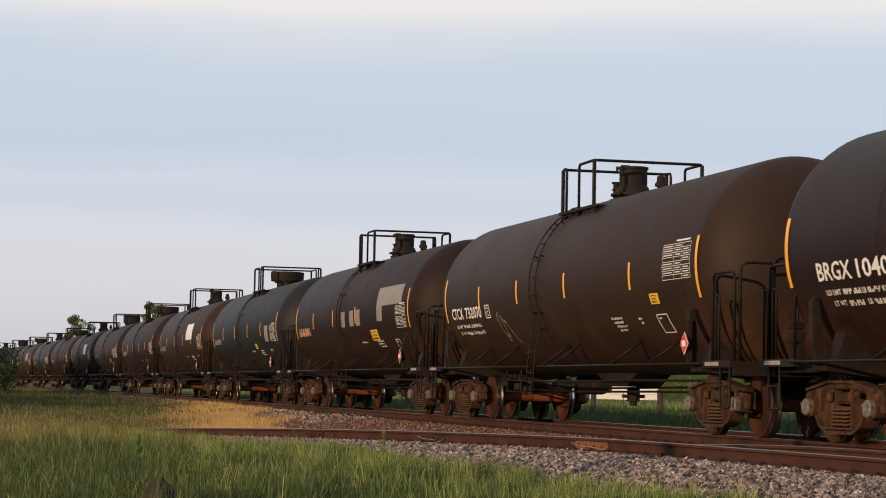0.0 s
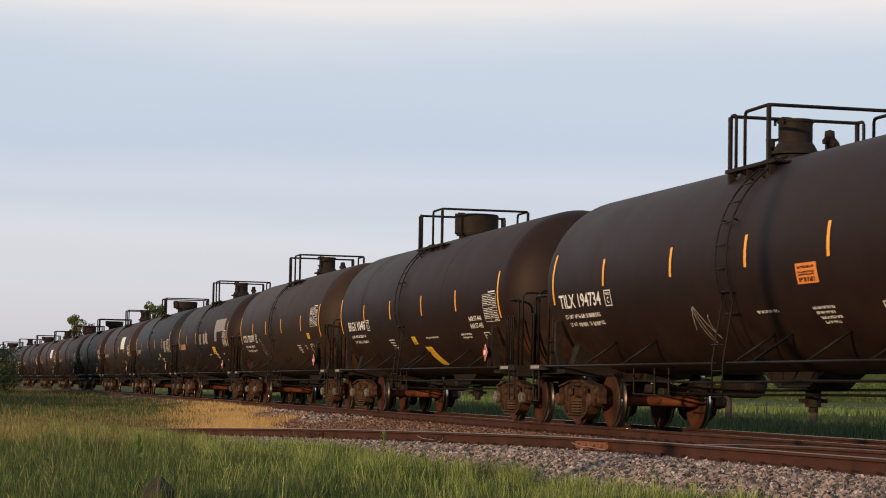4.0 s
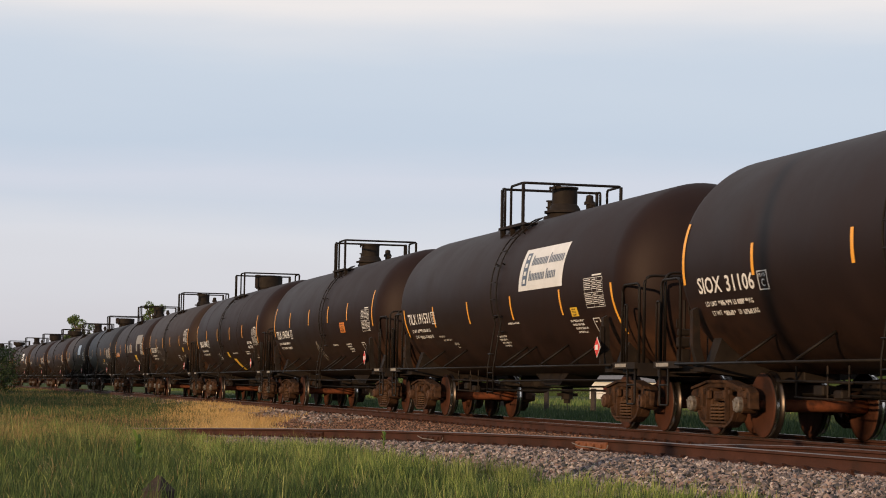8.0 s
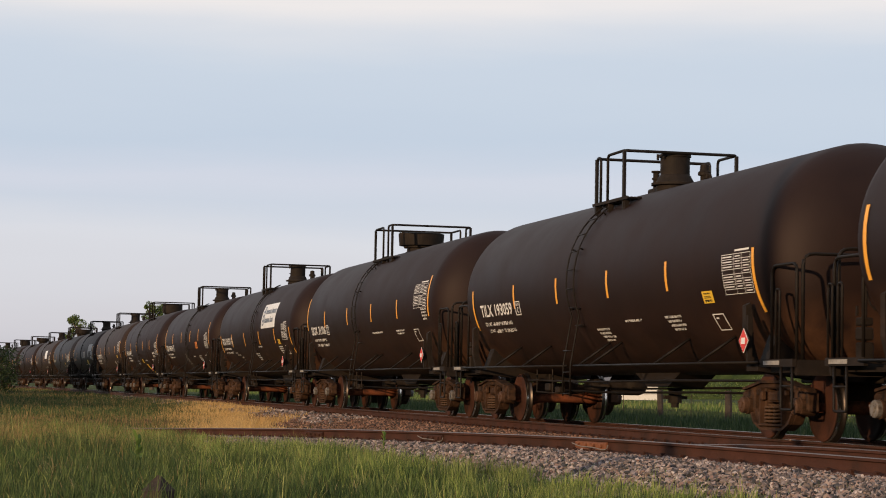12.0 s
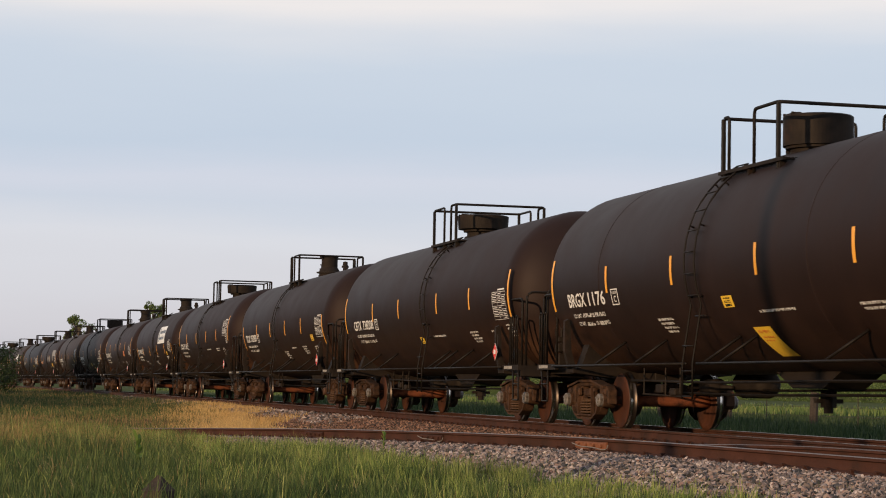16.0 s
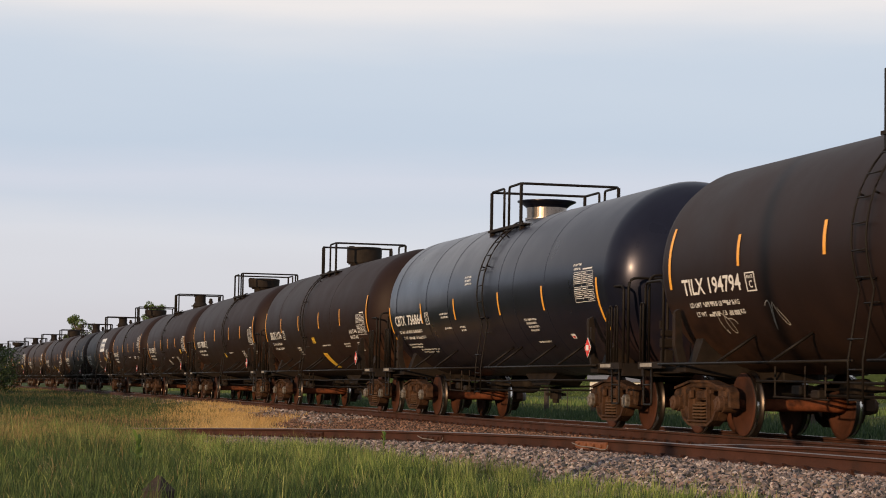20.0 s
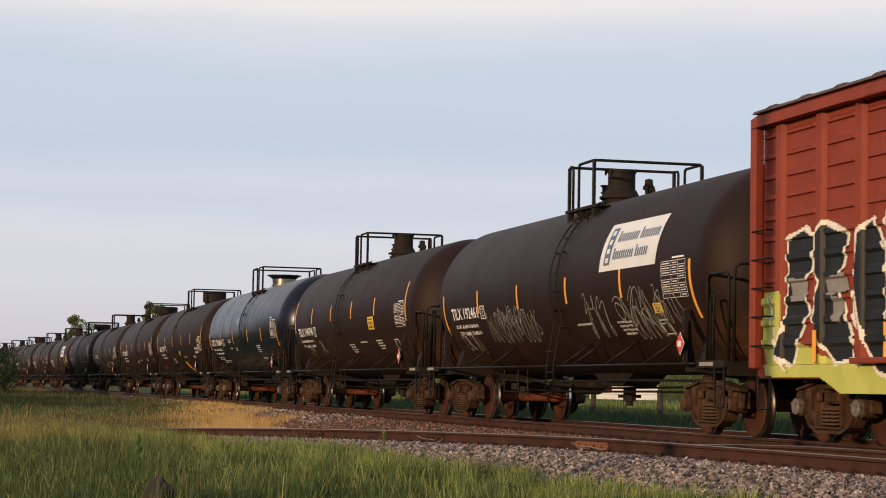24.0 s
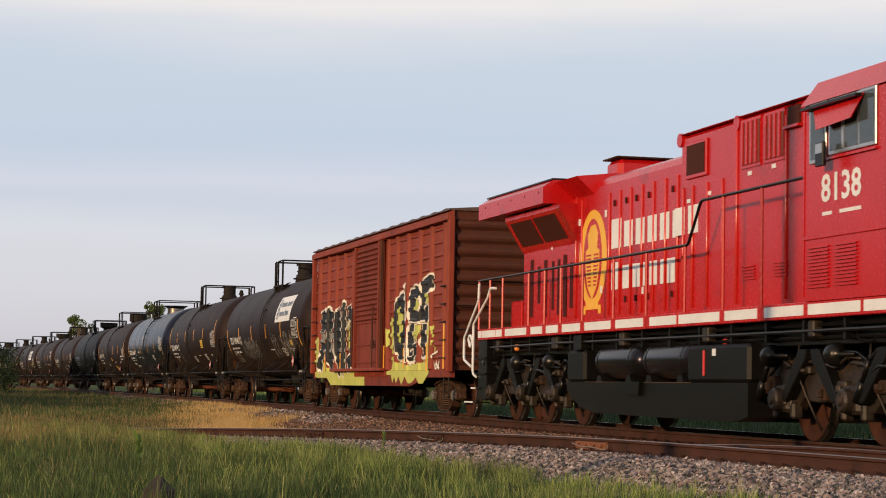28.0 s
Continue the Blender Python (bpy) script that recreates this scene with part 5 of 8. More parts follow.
def make_plate():
    bm = bmesh.new()
    box(bm, -0.10, 0.10, -0.18, 0.18, -0.187, -0.172, 0.004)
    for x, y in ((-0.06, -0.085), (0.06, 0.085), (0.05, -0.13)):
        box(bm, x - 0.012, x + 0.012, y - 0.012, y + 0.012, -0.178, -0.13)
        box(bm, x - 0.022, x + 0.022, y - 0.022, y + 0.022, -0.142, -0.128)
    return mesh_of(bm, "rail_side", False, "tie_plate")


def heading(p, q):
    return Matrix.Rotation(math.atan2(p.y - q.y, p.x - q.x), 4, "Z")


for i in range(128):
    s = 14 + 0.54 * i
    p = line_at(s)
    h = heading(line_at(s - 0.5), line_at(s + 0.5))
    put("tie", shared("tie", make_tie), track_bed, Matrix.Translation(p) @ h)
    put("tie_plate", shared("plate", make_plate), track_bed, Matrix.Translation(line_at(s, -0.755)) @ h)
for i in range(64):
    s = 14 + 0.52 * i
    h = heading(side_at(s - 0.5), side_at(s + 0.5))
    put("tie", shared("tie", make_tie), track_bed, Matrix.Translation(side_at(s, 0.73)) @ h)
    put("tie_plate", shared("plate", make_plate), track_bed, Matrix.Translation(side_at(s)) @ h)


def joint_bar(s, length, mat, bond):
    """Bolted joint on the siding rail, with its bond wire."""
    ob = tagged(new("rail_joint"), "rusty bolted rail joint with a thin bond wire", "rail joint", "rail joints")
    h = heading(side_at(s - 0.5), side_at(s + 0.5))
    ob.matrix_basis = Matrix.Translation(side_at(s)) @ h
    bm = bmesh.new()
    prism(bm, [(-0.020, -0.045), (-0.055, -0.062), (-0.05, -0.135), (-0.075, -0.152), (-0.02, -0.150)], "x", -length / 2, length / 2)
    part("joint_bar", bm, mat, ob)
    for i in range(4):
        bm = bmesh.new()
        x = -length / 2 + length * (i + 0.5) / 4
        box(bm, x - 0.02, x + 0.02, -0.085, -0.05, -0.115, -0.075, 0.006)
        part("bolt", bm, mat, ob)
    if bond:
        bm = bmesh.new()
        pipe(bm, rounded([(-length / 2 - 0.05, -0.075, -0.08), (-length / 4, -0.10, -0.115), (length / 4, -0.10, -0.12), (length / 2, -0.10, -0.145), (length / 2 + 0.1, -0.085, -0.13), (length / 2 + 0.1, -0.07, -0.08)], 0.1), 0.007, 5)
        part("bond_wire", bm, "wire", ob)
    return ob


joint_bar(26.1, 0.92, "rust_orange", True)
joint_bar(31.45, 0.8, "rail_side", True)
joint_bar(36.4, 0.8, "rail_side", False)

# 300 loose stones of the shoulder, one by one
stone_meshes = [mesh_of(stone_shape(20 + k), "stones", False, "stone") for k in range(8)]
for i, (x, y) in enumerate(scatter(-20.2, -16.0, lambda x: -4.4, lambda x: -1.75, 60)[:300]):
    k = 0.024 * rng.uniform(0.7, 1.5)
    put("stone", stone_meshes[i % 8], fine_bed, Matrix.Translation((x, y, ground_z(x, y) + 0.016)) @ Euler(rng.uniform(0, 6, 3)).to_matrix().to_4x4() @ Matrix.Diagonal((k * 1.2, k, k * 0.8, 1)))


def tufts(x0, x1, ylo, yhi, density, each, spread):
    """Places of blades that stand in tufts: (x, y), the way out from the tuft's middle, and the tuft's vigour."""
    c = scatter(x0, x1, ylo, yhi, density)
    n = len(c)
    k = rng.integers(each // 2, each * 2, n)
    own = np.repeat(np.arange(n), k)
    vig = rng.uniform(0.55, 1.3, n)[own]
    d = rng.normal(size=(len(own), 2)) * (spread * vig)[:, None]
    return c[own] + d, np.arctan2(d[:, 1], d[:, 0]), vig


def grass(name, pts, hmin, hmax, width, mats, label, lean=0.35, seg=2, out=None, vigour=1.0):
    """Bent tapering blades, one mesh; pts: (x, y)."""
    n = len(pts)
    P0 = on_ground(pts, -0.02)
    h = rng.uniform(hmin, hmax, n) * rng.uniform(0.75, 1.15, n)
    h *= 0.85 + 0.25 * wavy(P0[:, 0], P0[:, 1], 0.22, 8) + 0.22 * wavy(P0[:, 0], P0[:, 1], 1.1, 5)
    h = np.maximum(h, 0.05) * vigour
    edge = np.interp(-P0[:, 0], [15, 48, 49], [1, 1, 0])
    h *= 1 - edge + edge * np.clip(0.72 + 0.30 * (toe_line(P0[:, 0]) - P0[:, 1]), 0.5, 1.0)
    az = rng.uniform(0, 2 * np.pi, n)
    b = rng.uniform(0.05, lean, n) * h
    wv = np.stack([np.cos(az), np.sin(az), 0 * az], 1) * (width * rng.uniform(0.6, 1.4, n))[:, None]
    bd = rng.uniform(0, 2 * np.pi, n) if out is None else out + rng.normal(size=n) * 0.5
    bend = np.stack([np.cos(bd), np.sin(bd), 0 * bd], 1)
    rows = []
    for i in range(seg):
        t = i / seg
        c = P0 + bend * (b * t * t)[:, None] + np.array([0, 0, 1]) * (h * t)[:, None]
        w = wv * (1 - 0.55 * t)
        rows += [c - w / 2, c + w / 2]
    rows.append(P0 + bend * b[:, None] + np.array([0, 0, 1]) * (h * (1 - 0.12 * b / h))[:, None])
    k = 2 * seg + 1
    V = np.stack(rows, 1).reshape(-1, 3)
    i0 = (np.arange(n) * k)[:, None]
    F = []
    for i in range(seg - 1):
        F.append(i0 + np.array([2 * i, 2 * i + 1, 2 * i + 3, 2 * i + 2]))
    quads = np.concatenate(F) if F else np.zeros((0, 4), int)
    tris = i0 + np.array([2 * seg - 2, 2 * seg - 1, 2 * seg])
    me = bpy.data.meshes.new(name)
    me.from_pydata(V.tolist(), [], quads.tolist() + tris.tolist())
    me.materials.append(M[mats])
    ob = new(name, me)
    return tagged(ob, label, "grass", kind="stuff")


def view_edge(x):
    """The near line of what is worth planting, a little outside the picture's left side."""
    return -11.64 - 0.075 * x - 0.9


def patch(x, y, sc, seed):
    return noise.noise(Vector((x * sc, y * sc, seed)))


def where(pts, sc, seed, least):
    return pts[wavy(pts[:, 0], pts[:, 1], sc, seed) > least]


def fringe(x):
    return toe_y(-x) + 0.35 * patch(x, 0, 0.7, 5) + 0.25


# near meadow, from the camera's foot to the siding
A = scatter(-48, -15, view_edge, fringe, 980)
# green thins out away from the gravel, so the darker mix stands for shade
Ag = where(A, 0.5, 1, -0.4)
grass("grass", Ag[rng.random(len(Ag)) < 0.44 * (1 - 0.65 * np.clip((toe_line(Ag[:, 0]) - Ag[:, 1] - 1.2) / 3.0, 0, 1))], 0.10, 0.26, 0.008, "grass_green", "fresh green meadow grass beside the siding", seg=3)
grass("grass", some(where(A, 0.6, 2, -0.7), 0.6), 0.08, 0.24, 0.010, "grass_deep", "deep green undergrowth of the meadow", seg=3)
Ad = where(A, 0.8, 3, -0.5)
grass("grass", Ad[rng.random(len(Ad)) < 0.010 + 0.62 * np.clip((-32 - Ad[:, 0]) / 12, 0, 1)], 0.20, 0.38, 0.0045, "grass_dry", "thin dry seed stalks above the green grass", lean=0.5, seg=3)
for dens, each, mat, h0, h1, text in ((5.0, 34, "grass_green", 0.20, 0.40, "green tussocks of the meadow"), (2.6, 30, "grass_lime_lit", 0.20, 0.42, "yellow-green tussocks with sunlight put into their colour"), (3.6, 34, "grass_deep", 0.18, 0.36, "dark green tussocks of the meadow")):
    T, way, vig = tufts(-48, -15.5, view_edge, fringe, dens, each, 0.075)
    depth = toe_line(T[:, 0]) - T[:, 1]
    # light tussocks near the gravel, dark ones further off: light and shade by mix
    share = np.clip(1.25 - depth / 3.2, 0.12, 1) if mat == "grass_lime_lit" else np.clip(0.35 + depth / 3.0, 0, 1) if mat == "grass_deep" else np.clip(1.1 - depth / 5.0, 0.3, 1)
    keep = (depth > -0.5) & (rng.random(len(T)) < share)
    grass("grass", T[keep], h0, h1, 0.0075, mat, text, lean=0.5, seg=3, out=way[keep], vigour=vig[keep])
T, way, vig = tufts(-48, -20, view_edge, fringe, 0.8, 7, 0.10)
grass("grass", T, 0.24, 0.36, 0.004, "grass_pale", "pale nodding seed heads above the meadow", lean=0.7, seg=3, out=way, vigour=vig)
# loose blades that creep into the gravel
B = scatter(-46, -15, lambda x: toe_y(-x) + 0.1, lambda x: toe_y(-x) + 1.1, 22)
grass("grass", B, 0.08, 0.22, 0.010, "grass_green", "sparse grass tufts in the gravel edge")
B2 = scatter(-44, -16, lambda x: toe_y(-x) - 1.5, lambda x: toe_y(-x) + 0.35, 420)
grass("grass", where(B2, 1.2, 11, -0.1), 0.18, 0.38, 0.008, "grass_lime_lit", "bright grass fringe along the gravel")
# beyond the siding's end: tall mixed grass up to the main track
C = scatter(-120, -46, view_edge, lambda x: line_y(-x) - 1.9 - 0.5 * patch(x, 0, 0.3, 9), 150)


# straw patch bounded by bearing from the camera, along the sunlit stretch
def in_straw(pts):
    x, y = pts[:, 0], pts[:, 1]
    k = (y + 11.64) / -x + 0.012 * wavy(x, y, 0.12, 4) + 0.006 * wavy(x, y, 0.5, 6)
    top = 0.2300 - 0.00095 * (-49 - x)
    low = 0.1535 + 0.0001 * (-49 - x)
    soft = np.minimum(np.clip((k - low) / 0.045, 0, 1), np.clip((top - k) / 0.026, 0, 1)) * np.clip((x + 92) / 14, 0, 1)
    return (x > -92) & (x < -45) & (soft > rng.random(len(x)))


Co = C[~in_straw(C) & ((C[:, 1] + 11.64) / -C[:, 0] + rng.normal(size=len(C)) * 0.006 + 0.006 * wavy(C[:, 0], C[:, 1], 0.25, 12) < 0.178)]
# dry and green blades drop off past 60 m; the dark mix stands for shade
grass("grass", some(Co, 0.7), 0.10, 0.24, 0.018, "grass_deep", "tall dark green grass by the main track")
grass("grass", Co[rng.random(len(Co)) < np.where(Co[:, 0] > -60, 0.55, 0.14)], 0.12, 0.30, 0.010, "grass_dry", "dry tawny grass by the main track", lean=0.5)
grass("grass", some(Co[Co[:, 0] > -66], 0.25), 0.12, 0.26, 0.012, "grass_green", "green grass by the main track")
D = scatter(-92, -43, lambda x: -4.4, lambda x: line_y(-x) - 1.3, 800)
grass("grass", D[in_straw(D)], 0.06, 0.22, 0.011, "grass_gold", "straw-yellow dead grass between the tracks, its colour brightened for sunlight", lean=1.3, seg=3)
E2 = scatter(-235, -118, view_edge, lambda x: line_y(-x) - 1.8, 26)
grass("grass", some(E2, 0.7), 0.12, 0.28, 0.05, "grass_deep", "dark green verge far down the line")
grass("grass", some(E2, 0.35), 0.12, 0.30, 0.035, "grass_dry", "tawny verge far down the line")
# far side of the main track; the train's shade is partly in the blade colour
G1 = scatter(-110, -18, lambda x: line_y(-x) + 2.6, lambda x: line_y(-x) + 9.0, 120)
grass("grass", some(G1, 0.85), 0.10, 0.30, 0.016, "grass_far_shaded", "green grass beyond the main track, its colour darkened for the train's shadow")
grass("grass", some(G1, 0.05), 0.2, 0.4, 0.010, "grass_dry", "dry stalks beyond the main track")
G2 = scatter(-190, -40, lambda x: line_y(-x) + 9.0, lambda x: line_y(-x) + 20.9, 26)
G2 = np.concatenate([G2, scatter(-190, -60, lambda x: 27, lambda x: 38.9, 9)])
grass("grass", G2, 0.18, 0.42, 0.05, "grass_far_shaded", "green pasture grass behind the fence, its colour darkened for shade")
G3 = scatter(-330, -110, lambda x: 39, lambda x: 50.9, 5)
grass("grass", np.concatenate([G3, scatter(-330, -110, lambda x: 51, lambda x: 62.9, 3)]), 0.3, 0.6, 0.13, "grass_green", "sunlit pasture beyond the fence")


# ---------------------------------------------------------------- plants, fence and distance
def leaf_cloud(centres, radius, n, size, mat):
    """Many small leaves in clumps round the given centres."""
    V, F = [], []
    for c, r, k in centres:
        for _ in range(int(n * k)):
            d = Vector(rng.normal(size=3)).normalized() * r * rng.uniform(0.35, 1.0) ** 0.6
            p = Vector(c) + Vector((d.x, d.y, d.z * 0.8))
            u = Vector(rng.normal(size=3)).normalized() * size * rng.uniform(0.6, 1.4)
            v = u.cross(Vector(rng.normal(size=3))).normalized() * size * 0.6
            b = len(V)
            V += [p - u * 0.5, p + v * 0.5, p + u * 0.5, p - v * 0.5]
            F.append((b, b + 1, b + 2, b + 3))
    me = bpy.data.meshes.new("leaves")
    me.from_pydata([tuple(v) for v in V], [], F)
    me.materials.append(M[mat])
    return me


def tree(x, y, height, spread, label, seed, leaf=0.38, n=420):
    z0 = ground_z(x, y)
    ob = tagged(new("tree"), label, "tree", "trees beyond the train")
    ob.matrix_basis = pose(x, y, z0)
    r = random.Random(seed)
    bm = bmesh.new()
    trunk = [(0, 0, 0), (0.15, 0.1, height * 0.3), (0.1, -0.1, height * 0.55), (0.25, 0.0, height * 0.85)]
    for i, (a, b) in enumerate(zip(trunk, trunk[1:])):
        pipe(bm, [a, b], height * (0.028 - 0.007 * i), 8)
    part("trunk", bm, "bark", ob)
    clumps = []
    for i in range(30):
        a = r.uniform(0, 6.28)
        h = r.uniform(0.42, 0.96) * height
        k = spread * (1.0 - abs(h / height - 0.6) * 1.1) * r.uniform(0.45, 1.0)
        tip = Vector((k * math.cos(a), k * math.sin(a), h))
        bm = bmesh.new()
        st = Vector((0.1, 0, h * r.uniform(0.55, 0.8)))
        pipe(bm, [st, (st + tip) / 2 + Vector((0, 0, 0.2)), tip], height * 0.007, 5)
        part("limb", bm, "bark", ob)
        clumps.append((tip, spread * r.uniform(0.16, 0.34), r.uniform(0.25, 0.6)))
    put("crown", leaf_cloud(clumps, 1, n, leaf, "leaf"), ob, None, "uneven leafy green crown")
    return ob


tree(-350, 29.3, 12.3, 3.1, "broad green tree standing far behind the train", 3, 0.27, 620)
tree(-350, 41.6, 14.8, 2.5, "slender green tree far behind the train", 5, 0.25, 420)


def shrub(x, y, clumps, n, leaf, label):
    ob = tagged(new("shrub"), label, "shrub")
    ob.matrix_basis = pose(x, y, ground_z(x, y))
    bm = bmesh.new()
    for c, r, k in clumps[:6]:
        pipe(bm, [(c[0] * 0.1, c[1] * 0.1, 0), (c[0] * 0.6, c[1] * 0.6, c[2] * 0.6), c], 0.025, 5)
    part("stem", bm, "bark", ob)
    put("foliage", leaf_cloud(clumps, 1, n, leaf, "leaf_dark"), ob, None, "dense dark green leaves")
    return ob


rs = random.Random(4)
shrub(-112, -3.35, [((rs.uniform(-1.6, 1.6), rs.uniform(-2.4, 1.35), rs.uniform(0.4, 2.7)), rs.uniform(0.45, 0.75), 1.0) for _ in range(40)], 230, 0.12, "dark leafy shrub at the edge of the verge")


def weed(x, y, height, label):
    """Broad-leaved milkweed with upright paired leaves."""
    ob = tagged(new("weed"), label, "weed", "broad-leaved weeds")
    ob.matrix_basis = pose(x, y, ground_z(x, y))
    bm = bmesh.new()
    pipe(bm, [(0, 0, 0), (0.01, 0, height * 0.9)], 0.008, 5)
    part("stem", bm, "weed_leaf", ob)
    r = random.Random(int(x * 7))
    for i in range(9):
        z = height * (0.25 + 0.08 * i)
        a = i * 2.2 + r.uniform(-0.3, 0.3)
        L = height * r.uniform(0.26, 0.38)
        up = 0.5 + 0.06 * i
        d = Vector((math.cos(a), math.sin(a), 0))
        sd = Vector((-d.y, d.x, 0))
        bm = bmesh.new()
        prev = None
        for k in range(6):
            t = k / 5
            c = Vector((0, 0, z)) + d * L * t * (1 - up * 0.5) + Vector((0, 0, L * up * t))
            w = 0.036 * height / 0.45 * math.sin(math.pi * min(0.98, t * 0.86 + 0.10))
            row = [bm.verts.new(c - sd * w), bm.verts.new(c + Vector((0, 0, -0.01))), bm.verts.new(c + sd * w)]
            if prev:
                bm.faces.new((prev[0], prev[1], row[1], row[0]))
                bm.faces.new((prev[1], prev[2], row[2], row[1]))
            prev = row
        part("leaf", bm, "weed_leaf", ob)
    return ob


weed(-28.0, -7.55, 0.46, "tall broad-leaved green weed in the meadow")
weed(-29.83, -3.67, 0.24, "broad-leaved pale green weed by the gravel")

# old post end in the grass
old = tagged(new("old_post"), "weathered dark wooden post stub with a pointed top", "post")
old.matrix_basis = pose(-17.6, -8.88, ground_z(-17.6, -8.88) - 0.045, 0, 0, 38)
bm = bmesh.new()
prism(bm, [(-0.10, -0.10), (0.10, -0.10), (0.10, 0.10), (-0.10, 0.10)], "z", -0.1, 0.30)
bmesh.ops.bevel(bm, geom=[e for e in bm.edges if abs(e.verts[0].co.z - e.verts[1].co.z) > 0.2], offset=0.015, segments=1, affect="EDGES")
part("post", bm, "old_wood", old)
bm = bmesh.new()
lo = [bm.verts.new(p) for p in ((-0.10, -0.10, 0.30), (0.10, -0.10, 0.30), (0.10, 0.10, 0.30), (-0.10, 0.10, 0.30))]
tip = [bm.verts.new((-0.015, 0.0, 0.43)), bm.verts.new((0.02, 0.01, 0.42))]
for f in ((0, 1, 5, 4), (2, 3, 4, 5)):
    bm.faces.new([(lo + tip)[i] for i in f])
for f in ((1, 2, 5), (3, 0, 4)):
    bm.faces.new([(lo + tip)[i] for i in f])
bm.faces.new(lo[::-1])
bmesh.ops.recalc_face_normals(bm, faces=bm.faces)
part("pointed_top", bm, "old_wood", old)

# tall line pole behind the camera's left shoulder, whose shadow lies across the tracks and the passing cars
line_pole = tagged(new("utility_pole"), "tall weathered wooden line pole with one crossarm", "utility pole")
PX, PY = -25.27 + 22 * math.sin(SUN_AZ), 0.26 + 22 * math.cos(SUN_AZ)
line_pole.matrix_basis = pose(PX, PY, ground_z(PX, PY), 0, 0, 90 - math.degrees(SUN_AZ))
bm = bmesh.new()
revolve(bm, [(-0.3, 0.16), (3.0, 0.15), (11.0, 0.115), (11.04, 0.09)], "z", 16)
part("pole", bm, "old_wood", line_pole)
bm = bmesh.new()
box(bm, 0.12, 0.22, -1.2, 1.2, 10.3, 10.42, 0.01)
arm = part("crossarm", bm, "old_wood", line_pole)
for y in (-1.1, -0.4, 0.4, 1.1):
    bm = bmesh.new()
    revolve(bm, [(10.42, 0.015), (10.50, 0.015), (10.50, 0.05), (10.56, 0.05), (10.60, 0.03)], "z", 10)
    part("insulator", bm, "alu", arm, m=pose(0.17, y, 0))

# pasture fence
fence = tagged(new("fence"), "old wooden post and wire pasture fence beyond the track", "fence")
fr = random.Random(2)
fence_x = [-163, -148, -135, -124, -114.5, -107, -99.9, -91.0, -83.4, -75.3, -67.5, -59, -50, -41]
for x in fence_x:
    y, z = 26.0, ground_z(x, 26.0)
    bm = bmesh.new()
    rr = fr.uniform(0.14, 0.18)
    pipe(bm, [(0, 0, -0.2), (fr.uniform(-0.04, 0.04), 0, 0.6), (fr.uniform(-0.10, 0.10), fr.uniform(-0.05, 0.05), 1.32)], rr, 8)
    part("fence_post", bm, "old_wood", fence, m=pose(x, y, z))
for h in (0.4, 0.75, 1.1):
    for a, b in zip(fence_x, fence_x[1:]):
        bm = bmesh.new()
        pipe(bm, [(a, 25.88, ground_z(a, 26) + h), ((a + b) / 2, 25.88, ground_z((a + b) / 2, 26) + h - 0.04), (b, 25.88, ground_z(b, 26) + h)], 0.006, 4)
        part("fence_wire", bm, "old_wood", fence)
for a, b in zip(fence_x, fence_x[1:]):
    bm = bmesh.new()
    m = (a + b) / 2
    pipe(bm, [(m, 25.9, ground_z(m, 26) - 0.1), (m, 25.9, ground_z(m, 26) + 1.2)], 0.018, 5)
    part("fence_stake", bm, "old_wood", fence)

# far hedge line and farm buildings
cl = []
for i in range(420):
    t = i / 420
    x, y = -520 + 430 * t, 60 + 190 * t ** 1.2
    cl.append(((x + rng.uniform(-4, 4), y + rng.uniform(-4, 4), rng.uniform(0.2, 2.2) + (2.5 if rng.random() < 0.08 else 0)), rng.uniform(1.0, 2.2), 1.0))
hedge = new("far_hedge", leaf_cloud(cl, 1, 150, 0.30, "leaf"))
tagged(hedge, "low dark hedgerow and bushes beyond the pasture", "hedge", kind="stuff")


def farm_shed(x, y, rz, w, d, h):
    ob = tagged(new("farm_building"), "long white farm building with a low grey roof", "building", "farm buildings")
    ob.matrix_basis = pose(x, y, -0.6, 0, 0, rz)
    bm = bmesh.new()
    box(bm, -w / 2, w / 2, -d / 2, d / 2, 0, h)
    wall = part("wall", bm, "farm_white", ob)
    bm = bmesh.new()
    prism(bm, [(-d / 2 - 0.4, h), (d / 2 + 0.4, h), (0, h + 1.4)], "x", -w / 2 - 0.4, w / 2 + 0.4)
    part("roof", bm, "farm_roof", ob)
    for i in range(int(w / 5)):
        bm = bmesh.new()
        u = -w / 2 + 2.5 + 5 * i
        box(bm, u - 0.6, u + 0.6, -d / 2 - 0.05, -d / 2 - 0.004, h * 0.4, h * 0.75)
        part("window", bm, "slot", ob)
    return ob


farm_shed(-470, 152, 20, 22, 9, 2.2)
farm_shed(-279.2, 98.2, 68, 9.6, 6, 2.5)

# unseen woods added behind the camera to close the place and hide the lowest sky
def wood_belt(name, path, depth, label):
    """Uneven belt of bushes along a path of (x, y, height)."""
    V, F = [], []
    for x, y, h in path:
        V += [(x, y, -1.2), (x, y + depth * 0.2, h * 0.6), (x, y + depth * 0.4, h), (x, y + depth, h * 0.9), (x, y + depth * 1.2, -1.2)]
    for i in range(len(path) - 1):
        for k in range(4):
            F.append((5 * i + k, 5 * i + k + 1, 5 * i + k + 6, 5 * i + k + 5))
    me = bpy.data.meshes.new(name)
    me.from_pydata(V, [], F)
    me.materials.append(M["woods"])
    return tagged(new(name, me), label, "woods", kind="structure")


belt = []
